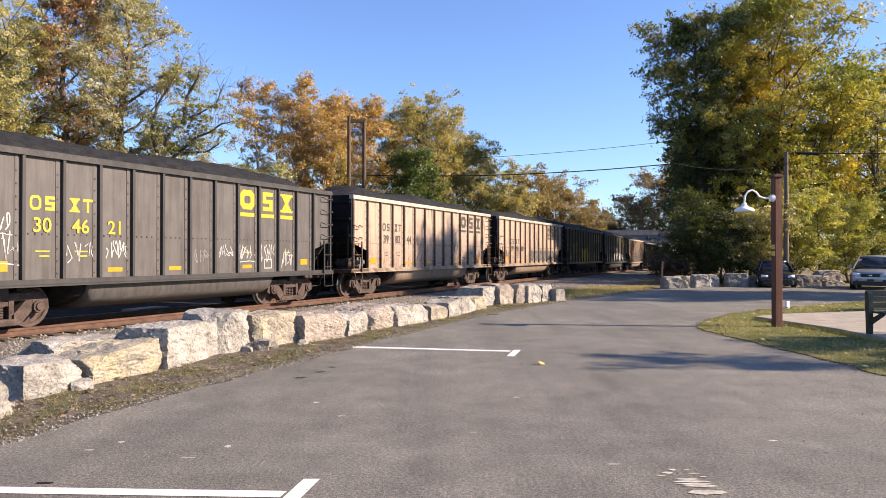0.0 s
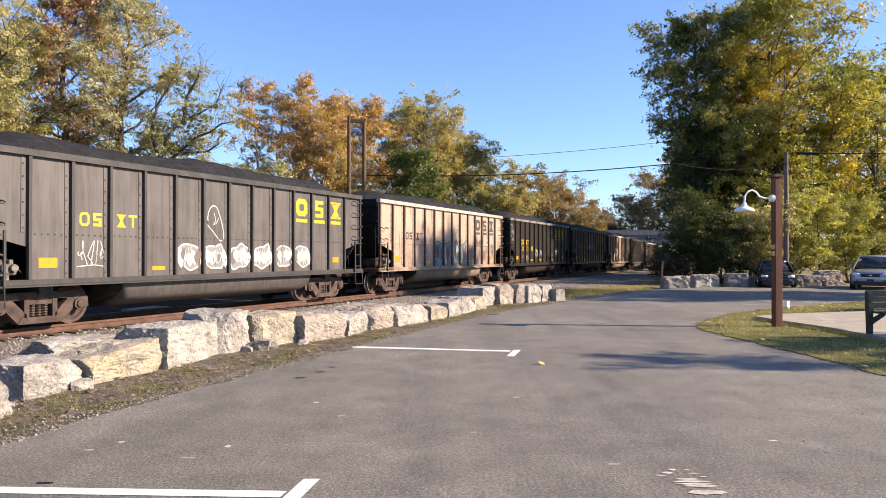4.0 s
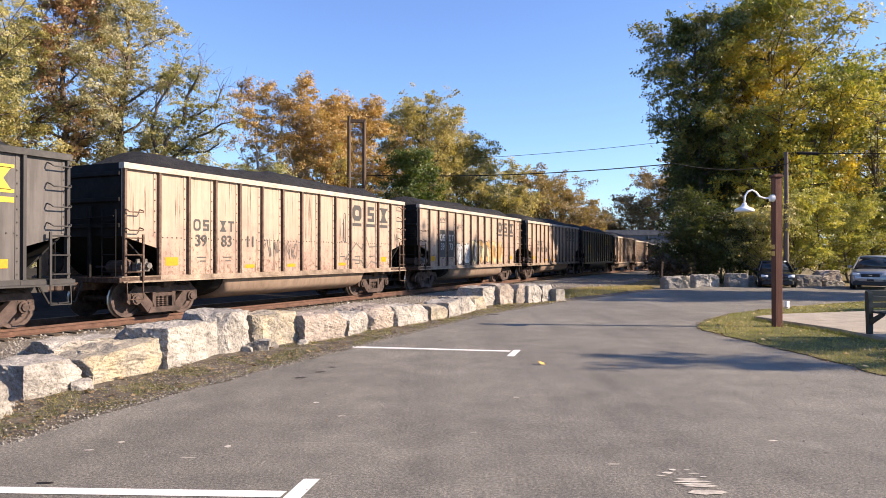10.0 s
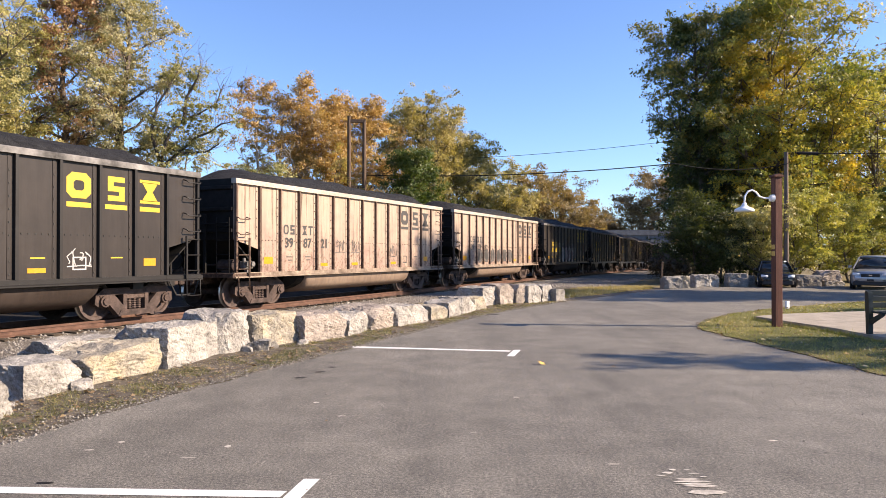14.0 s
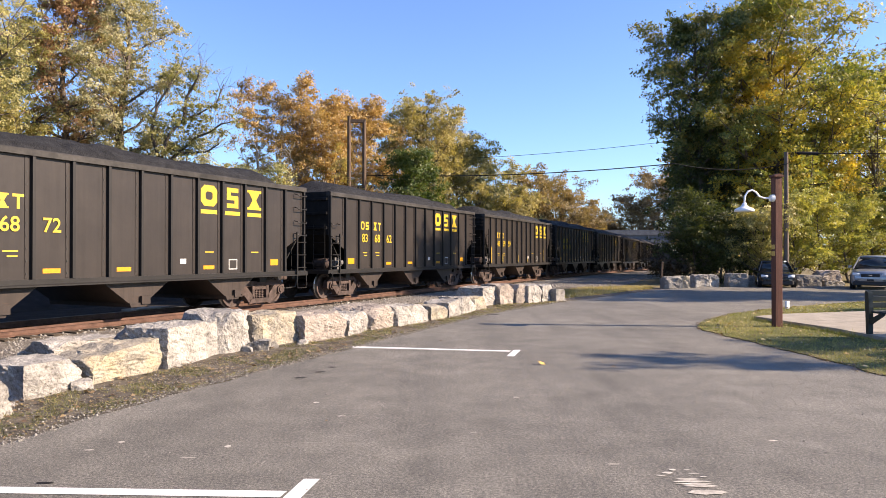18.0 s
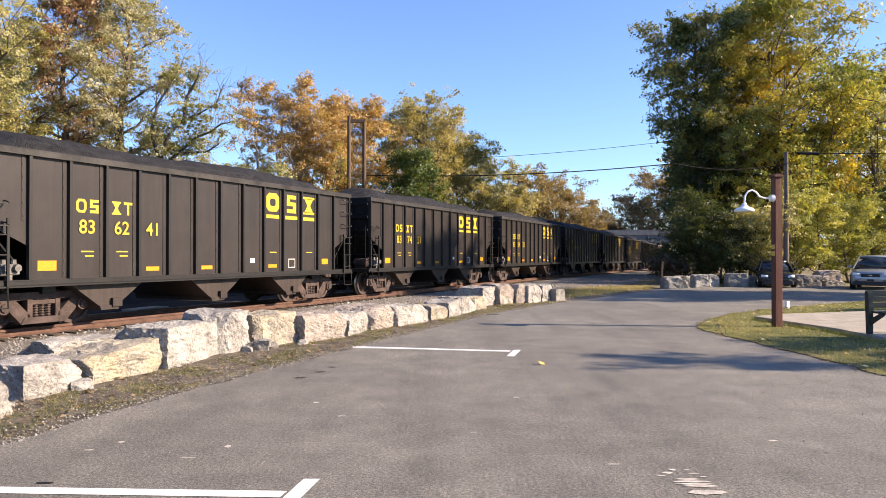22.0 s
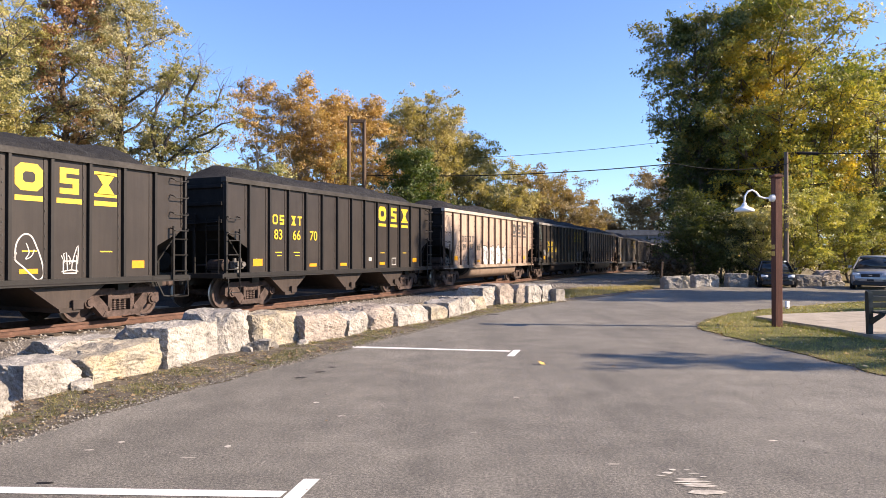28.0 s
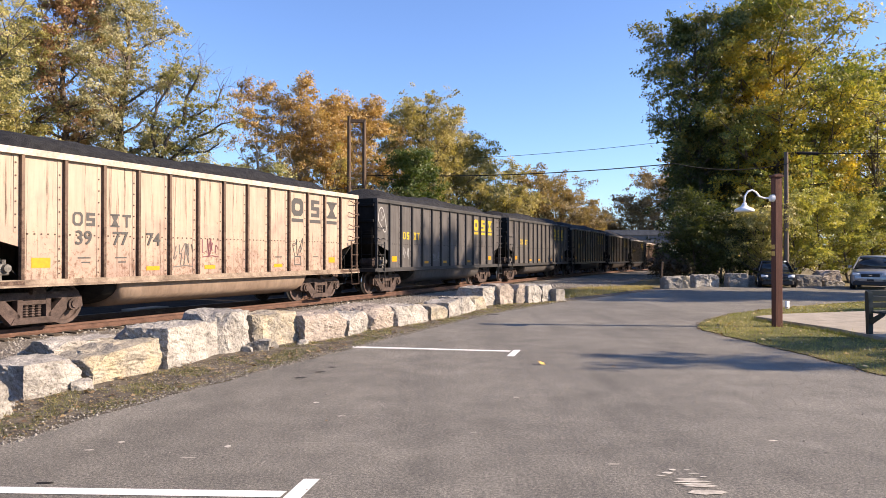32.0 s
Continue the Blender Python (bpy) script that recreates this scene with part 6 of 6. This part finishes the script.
    ("tub", "beige", "39 73 09", 1, [("patch", "charcoal", 0, 2.06), ("puff", "bright", 4, 1.6, 0.9, 1.1, 2, "charcoal"), ("puff", "cream_spray", 6, 1.7, 1.0, 1.3, 1, "grey_spray"), ("puff", "gold_spray", 7, 1.72, 0.85, 1.3, 2, "charcoal"), ("puff", "cream_spray", 9, 1.7, 0.85, 1.25, 2, "gold_spray"), (S, "charcoal", 2, 3.15, 0.6, 0.25, 28), (S, "charcoal", 4, 2.9, 0.5, 0.25, 29)]),
    ("tub", "beige", "39 82 26", 1, [("drips", "charcoal", 4.6, 1.95, 0.75, 1.5, 3), ("drips", "grey_spray", 5.5, 1.8, 0.6, 1.3, 4), ("drips", "charcoal", 8, 1.9, 0.6, 1.7, 5), ("drips", "grey_spray", 10, 1.6, 0.7, 0.9, 6), (S, "charcoal", 3.4, 3.0, 0.3, 0.2, 99)]),
    ("tub", "black", "30 07 77", 1, [("hood", "white", 1, 2.55), (S, "white", 1, 1.75, 0.8, 0.7, 30), (S, "white", 2, 1.35, 0.8, 0.4, 31), (S, "silver_spray", 5, 1.7, 0.7, 0.7, 32), (S, "silver_spray", 6, 1.7, 0.7, 0.5, 33), (S, "white", 7, 1.6, 0.6, 0.4, 34), (S, "white", 10, 1.5, 0.6, 0.4, 35)]),
    ("tub", "beige", "39 87 21", 1, [(S, "grey_spray", 5, 1.85, 0.9, 0.45, 36), (S, "grey_spray", 6, 1.85, 0.6, 0.45, 37), (S, "grey_spray", 9, 1.7, 0.6, 0.5, 38)], 0.1),
    ("tub", "beige", "39 73 82", 1, [("puff", "grey_spray", 3, 1.5, 0.8, 0.7, 6, "charcoal"), (S, "charcoal", 10, 1.7, 0.7, 0.7, 39)], 0.1),
    ("tub", "black", "30 08 17", 1, [("puff", "white", 5, 1.62, 1.0, 1.22, 4, "pink"), (S, "white", 4, 2.35, 0.5, 0.35, 40), (S, "white", 9, 1.75, 0.7, 0.9, 41), (S, "white", 4, 1.35, 0.8, 0.5, 42), (S, "white", 5, 2.35, 0.7, 0.2, 91), (S, "white", 8, 2.35, 0.6, 0.25, 92), (S, "white", 11, 1.75, 0.35, 0.5, 93)], 0.1),
    ("hopper", "black", "83 68 72", 1, []),
    ("hopper", "black", "83 68 62", 1, []),
    ("long_hopper", "black", "48 39 59", 1, []),
    ("hopper", "black", "83 74 70", 1, []),
    ("hopper", "black", "83 62 41", 1, []),
    ("hopper", "black", "83 74 51", 1, []),
    ("hopper", "black", "83 54 32", 1, [(S, "pink", 1, 1.7, 0.7, 0.35, 43)]),
    ("long_hopper", "black", "49 15 08", 1, []),
    ("hopper", "black", "", 1, []),
    ("hopper", "black", "83 59 74", 1, [("hood", "white", 9, 1.5), (S, "white", 8, 1.7, 0.4, 0.5, 45), (S, "white", 3, 1.3, 0.7, 0.25, 46), (S, "white", 10, 1.5, 0.4, 0.6, 47)]),
    ("hopper", "black", "83 66 70", 1, []),
    ("tub", "beige", "39 87 65", 1, [("puff", "bright", 5, 1.52, 1.10, 1.12, 4, "charcoal"), (S, "charcoal", 8, 1.6, 0.7, 0.6, 94), (S, "charcoal", 1, 1.8, 0.8, 0.5, 95), (S, "grey_spray", 2, 1.4, 0.7, 0.3, 96), (S, "charcoal", 10, 2.35, 0.6, 0.4, 48), (S, "pink", 11, 1.6, 0.6, 0.5, 49), ("hood", "grey_spray", 0, 2.9)], 0.1),
    ("tub", "black", "30 03 23", 1, [("hood", "cyan", 0, 2.95), (S, "white", 1, 1.7, 0.8, 0.6, 50), (S, "silver_spray", 2, 1.5, 0.8, 0.5, 51), ("puff", "white", 11, 1.5, 0.55, 0.7, 2, "charcoal"), (S, "white", 8, 1.6, 0.5, 0.6, 52), (S, "silver_spray", 6, 1.5, 0.6, 0.5, 53)], 0.1),
    ("tub", "beige", "39 77 74", 1, [(S, "grey_spray", 5, 1.55, 0.7, 0.6, 54), (S, "pink", 6, 1.75, 0.6, 0.5, 55), (S, "charcoal", 10, 1.8, 0.5, 0.6, 56)], 0.1),
    ("tub", "grey", "", 1, [("hood", "white", 0, 2.9), (S, "white", 2, 1.6, 0.6, 0.5, 57), (S, "silver_spray", 5, 1.5, 0.7, 0.4, 58)]),
    ("tub", "grey", "", 1, []),
    ("tub", "black", "", 1, []),
    ("tub", "black", "", 1, []),
    ("tub", "black", "", 1, []),
    ("tub", "beige", "", 1, []),
    ("tub", "black", "", 1, []),
    ("tub", "grey", "", 1, []),
    ("tub", "black", "", 1, []),
    ("tub", "black", "", 1, []),
]
TRAIN = []
tail = 20.23
for k, (kind, colour, number, marks, spray, *short) in enumerate(CARS):
    w_, wheels_, len_ = wagon(kind, colour, number, marks, spray, short[0] if short else 0.0, k)
    reach_ = KINDS[kind][1]
    if k:
        tail += len_ + reach_ + KINDS[CARS[k - 1][0]][1]
    TRAIN.append((w_, wheels_, tail - len_ / 2))


def travel(t):
    """Metres the train has gone since the start, slowing gently."""
    return 14.78 * t - 0.033 * t * t


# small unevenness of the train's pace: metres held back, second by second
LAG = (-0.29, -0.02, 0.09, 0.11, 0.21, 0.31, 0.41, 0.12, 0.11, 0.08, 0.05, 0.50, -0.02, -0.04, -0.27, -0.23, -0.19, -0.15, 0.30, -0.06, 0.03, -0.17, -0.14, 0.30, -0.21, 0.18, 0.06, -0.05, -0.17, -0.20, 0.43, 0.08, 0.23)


def motions():
    for w_, wheels_, s0 in TRAIN:
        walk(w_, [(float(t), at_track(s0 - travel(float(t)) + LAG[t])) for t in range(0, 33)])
    # wheels turn while a wagon rolls through the near stretch
    for w_, wheels_, s0 in TRAIN[:34]:
        steps = [i for i in range(0, 961) if -9.0 < s0 - travel(i / 30) < 36.0]
        if not steps:
            continue
        for ws, x in wheels_:
            go = travel(steps[0] / 30)
            rows = [(0.0, pose(x, 0, 0.457))] if steps[0] > 0 else []
            rows += [(i / 30, pose(x, 0, 0.457) @ Matrix.Rotation(-(travel(i / 30) - go) / 0.457, 4, "Y")) for i in steps]
            if steps[-1] < 960:
                rows.append((32.0, rows[-1][1]))
            walk(ws, rows)


# ---- lamp post ----
post = thing("lamp_post", "red-brown stained timber lamp post with a white gooseneck lamp", "lamp post", at=pose(8.05, 16.9, 0.0, 0, 0, 7))
part("timber", box(bmn(), -0.092, 0.092, -0.092, 0.092, -0.1, 3.62, 0.012), M["post"], post)
part("cap", prism(prism(bmn(), [(-0.12, 3.62), (0.12, 3.62), (0.12, 3.66), (-0.12, 3.66)], -0.12, 0.12), [(-0.10, 3.66), (0.10, 3.66), (0, 3.70)], -0.10, 0.10), M["post"], post)
for z in (1.72, 1.88):
    part("tag", box(bmn(), -0.101, -0.094, -0.075, 0.06, z, z + 0.11), M["tag"], post, "yellow warning tag")
lamp = part("wall_plate", tube(bmn(), (-0.092, -0.02, 3.11), (-0.17, -0.02, 3.11), 0.09, 0.08, 14), M["enamel"], post)
arc = [(-0.17, -0.02, 3.11), (-0.34, -0.02, 3.11), (-0.46, -0.02, 3.15), (-0.54, -0.02, 3.25), (-0.64, -0.02, 3.30), (-0.75, -0.02, 3.26), (-0.83, -0.02, 3.14), (-0.84, -0.02, 2.96)]
part("gooseneck", rod(bmn(), arc, 0.022, 8), M["enamel"], post, "white gooseneck arm")
bm = bmn()
prof = [(0.045, 2.99), (0.06, 2.93), (0.09, 2.90), (0.185, 2.86), (0.222, 2.83), (0.228, 2.78), (0.218, 2.78), (0.20, 2.82), (0.07, 2.88)]
rings = [[bm.verts.new((-0.84 + r * math.cos(k * math.tau / 24), -0.02 + r * math.sin(k * math.tau / 24), z)) for k in range(24)] for r, z in prof]
for a, b in zip(rings, rings[1:]):
    for k in range(24):
        bm.faces.new((a[k], a[(k + 1) % 24], b[(k + 1) % 24], b[k])).smooth = True
bm.faces.new(rings[0][::-1]), bm.faces.new(rings[-1])
bmesh.ops.recalc_face_normals(bm, faces=bm.faces)
part("shade", bm, M["enamel"], post, "white enamel lamp shade")

bm = box(bmn(), -0.065, 0.065, -0.04, 0.04, 0.0, 0.24, 0.012)
tagged(move(part("utility_box", bm, M["enamel"], None), pose(10.95, 22.3, 0.03, 0, 0, 15)), "small white outlet box in the grass", "outlet box")

# ---- bench ----
bench = thing("bench", "dark green metal bench on the concrete pad", "bench", at=pose(10.12, 14.5, 0.11, 0, 0, 180))
for x in (-0.55, 1.25):
    leg = prism(bmn(), [(-0.06, 0.0), (0.04, 0.0), (0.05, 0.55), (0.02, 0.86), (-0.07, 0.90), (-0.10, 0.84)], x, x + 0.09, "x")
    part("leg", leg, M["green"], bench)
    part("brace", prism(bmn(), [(0.04, 0.20), (0.04, 0.30), (0.42, 0.47), (0.46, 0.42)], x + 0.01, x + 0.08, "x"), M["green"], bench)
for k in range(3):
    part("back_board", box(bmn(), -0.50, 1.30, -0.07, -0.02, 0.54 + k * 0.125, 0.65 + k * 0.125, 0.008), M["green"], bench)
for k in range(3):
    part("seat_board", box(bmn(), -0.50, 1.30, 0.06 + k * 0.15, 0.19 + k * 0.15, 0.44, 0.48, 0.008), M["green"], bench)

# ---- H-frame pole and wires ----
hpole = thing("utility_pole", "weathered wooden twin-pole frame with cross timbers", "utility pole", at=pose(-5.9, 44.0, -0.1))
for x, top in ((0.0, 10.55), (0.95, 10.2)):
    part("pole", tube(bmn(), (x, 0, 0), (x, 0, top), 0.16, 0.115, 10), M["oldpole"], hpole)
for z in (10.15, 6.0):
    part("cross_timber", box(bmn(), -0.1, 1.05, -0.08, 0.08, z, z + 0.2, 0.01), M["oldpole"], hpole)


def wire(p0, p1, sag, r, label):
    bm = bmn()
    p0, p1 = Vector(p0), Vector(p1)
    pts = [p0.lerp(p1, i / 16) - Vector((0, 0, sag * 4 * (i / 16) * (1 - i / 16))) for i in range(17)]
    rod(bm, pts, r, 5)
    return tagged(part("cable", bm, M["wire"], None), label, "cable", "overhead cables")


wire((-4.95, 44.0, 6.75), (13.4, 40.5, 7.02), 0.30, 0.030, "thick black overhead cable across the track")
wire((13.4, 40.5, 7.02), (19.9, 40.4, 7.0), 0.35, 0.026, "thick black overhead cable into the trees")
wire((-5.9, 44.0, 6.0), (-7.6, 43.0, 5.7), 0.05, 0.025, "short black cable at the poles")
wire((1.6, 48.0, 8.35), (13.6, 42.0, 8.55), 0.12, 0.014, "thin grey overhead wire")
wire((20.0, 40.3, 7.6), (32.0, 38.5, 7.55), 0.10, 0.024, "black overhead cable among the trees")
tpole = thing("utility_pole", "grey weathered utility pole standing among the leaves", "utility pole", at=pose(19.9, 40.6, 0.0))
part("pole", tube(bmn(), (0, 0, -0.1), (0, 0, 7.7), 0.14, 0.11, 12), M["greypole"], tpole)
part("cable_sleeve", tube(bmn(), (0.50, -0.3, 7.60), (1.60, -0.45, 7.55), 0.085, 0.10, 10), M["wire"], tpole, "black cable sleeve")
stake = part("stake", box(bmn(), -0.05, 0.05, -0.05, 0.05, 0.0, 1.4, 0.01), M["oldpole"], None)
tagged(move(stake, pose(12.45, 40.0, -0.08, 0, 3, 0)), "dark leaning wooden stake by the track", "post")


# slab added to make the bright spot beyond the far rail
p_, a_ = track(16.3, 3.1)
slab = part("slab", box(bmn(), -0.75, 0.75, -0.28, 0.28, 0.0, 0.09, 0.02), M["concrete"], None)
tagged(move(slab, Matrix.Translation((p_.x, p_.y, -0.04)) @ Matrix.Rotation(a_ + 0.1, 4, "Z")), "pale flat slab added for a bright spot beside the far rail", "slab")


# ---- parked cars ----
def loft(bm, sections):
    """Skins closed outlines of equal count, given as lists of points."""
    rings = [[bm.verts.new(p) for p in sec] for sec in sections]
    n = len(rings[0])
    for a, b in zip(rings, rings[1:]):
        for k in range(n):
            bm.faces.new((a[k], b[k], b[(k + 1) % n], a[(k + 1) % n]))
    bm.faces.new(rings[0]), bm.faces.new(rings[-1][::-1])
    bmesh.ops.recalc_face_normals(bm, faces=bm.faces)
    for f in bm.faces:
        f.smooth = True
    return bm


def section(x, w, z0, z1, crown):
    """A rounded cross section of a car body at x."""
    return [(x, -w * 0.92, z0), (x, -w, z0 + 0.12), (x, -w, z1 - 0.16), (x, -w * 0.93, z1 - 0.03), (x, -w * 0.6, z1 + crown * 0.7), (x, 0, z1 + crown),
            (x, w * 0.6, z1 + crown * 0.7), (x, w * 0.93, z1 - 0.03), (x, w, z1 - 0.16), (x, w, z0 + 0.12), (x, w * 0.92, z0), (x, 0, z0 - 0.02)]


def road_car(label, at, paint, high, long, wide, suv):
    """A parked car that faces -x; its length lies along x."""
    c = thing("car", label, "car", at=at)
    h, l2, w = high, long / 2, wide / 2
    belt = h * 0.60
    g = 0.22 if suv else 0.17
    hood = belt - 0.04
    secs = [section(-l2, w * 0.72, g + 0.12, hood - 0.26, 0.02), section(-l2 + 0.10, w * 0.88, g, hood - 0.14, 0.03), section(-l2 + 0.5, w * 0.97, g, hood - 0.05, 0.04), section(-l2 + 1.15, w, g, hood + 0.02, 0.03),
            section(0, w, g, belt, 0.02), section(l2 - 0.5, w, g, belt + 0.02, 0.02), section(l2 - 0.08, w * 0.93, g + 0.05, belt, 0.02), section(l2, w * 0.82, g + 0.14, belt - 0.12, 0.0)]
    body = part("body", loft(bmn(), secs), M[paint], c)
    back = l2 - (0.25 if suv else 0.55)
    f0 = -l2 + 1.05
    def ring(x, ww, z):
        return [(x[0], -ww, z), (x[0] - 0.06, 0, z), (x[0], ww, z), (x[1], ww, z), (x[1] + 0.03, 0, z), (x[1], -ww, z)]
    part("cabin", loft(bmn(), [ring((f0, back), w * 0.92, belt - 0.03), ring((f0 + 0.80, back - 0.28), w * 0.68, h - 0.10)]), M["carglass"], c, "dark tinted windows")
    part("roof", loft(bmn(), [ring((f0 + 0.76, back - 0.25), w * 0.70, h - 0.115), ring((f0 + 0.86, back - 0.34), w * 0.64, h - 0.045), ring((f0 + 1.1, back - 0.6), w * 0.42, h)]), M[paint], c)
    for s in (-1, 1):
        part("windscreen_pillar", tube(bmn(), (f0 - 0.02, s * w * 0.91, belt - 0.02), (f0 + 0.79, s * w * 0.69, h - 0.09), 0.035, 0.035, 6), M[paint], c)
        part("mirror", box(bmn(), f0 + 0.28, f0 + 0.42, s * (w + 0.08) - 0.09, s * (w + 0.08) + 0.09, belt + 0.02, belt + 0.16, 0.03), M[paint], c)
        part("headlight", loft(bmn(), [[(-l2 + 0.05, s * w * 0.50, hood - 0.30), (-l2 + 0.05, s * w * 0.50, hood - 0.18), (-l2 + 0.16, s * w * 0.86, hood - 0.13), (-l2 + 0.16, s * w * 0.86, hood - 0.29)],
                                       [(-l2 - 0.02, s * w * 0.52, hood - 0.29), (-l2 - 0.02, s * w * 0.52, hood - 0.19), (-l2 + 0.06, s * w * 0.86, hood - 0.14), (-l2 + 0.06, s * w * 0.86, hood - 0.28)]]), M["lampglass"], c, "clear headlight")
        part("fog_trim", box(bmn(), -l2 + 0.0, -l2 + 0.10, s * w * 0.62 - 0.09, s * w * 0.62 + 0.09, g + 0.12, g + 0.30, 0.02), M["chrome"] if not suv else M["trimblack"], c)
        for x in (-l2 + 0.85, l2 - 0.85):
            r = 0.36 if suv else 0.33
            tyre = part("wheel", tube(bmn(), (x, s * (w - 0.20), r), (x, s * (w + 0.005), r), r, r, 24), M["rubber"], c)
            part("rim", tube(bmn(), (x, s * (w - 0.02), r), (x, s * (w + 0.015), r), r * 0.64, r * 0.58, 18), M["chrome"], tyre, "alloy rim")
            part("wheel_arch", tube(bmn(), (x, s * (w - 0.10), r + 0.02), (x, s * (w - 0.0), r + 0.02), r + 0.07, r + 0.06, 24), M["trimblack"], c)
    part("grille", box(bmn(), -l2 - 0.03, -l2 + 0.08, -w * 0.44, w * 0.44, hood - 0.36, hood - 0.20, 0.02), M["trimblack"], c)
    part("badge", box(bmn(), -l2 - 0.045, -l2 - 0.03, -0.08, 0.08, hood - 0.31, hood - 0.25, 0.01), M["chrome"], c)
    part("bumper", box(bmn(), -l2 - 0.02, -l2 + 0.16, -w * 0.80, w * 0.80, g - 0.02, g + 0.22, 0.04), M["trimblack"], c)
    part("plate", box(bmn(), -l2 - 0.05, -l2 - 0.03, -0.15, 0.15, g + 0.22, g + 0.30), M["trimblack"], c)
    return c


road_car("silver sport utility vehicle parked at the lot's edge", pose(22.6, 36.7, 0.0, 0, 0, 54), "silver", 1.72, 4.6, 1.88, True)
road_car("glossy black sedan parked between boulders", pose(18.45, 39.15, 0.0, 0, 0, 70), "gloss", 1.45, 4.8, 1.85, False)

leaf = bmn()
flat(leaf, [(-0.055, -0.02), (-0.03, -0.05), (0.0, -0.035), (0.045, -0.055), (0.04, -0.01), (0.065, 0.02), (0.02, 0.025), (0.005, 0.06), (-0.025, 0.03), (-0.06, 0.035)])
tagged(move(part("maple_leaf", leaf, M["tag"], None), pose(1.57, 11.15, 0.03, 28, 10, 30)), "single yellow leaf lying on the asphalt", "leaf")

motions()
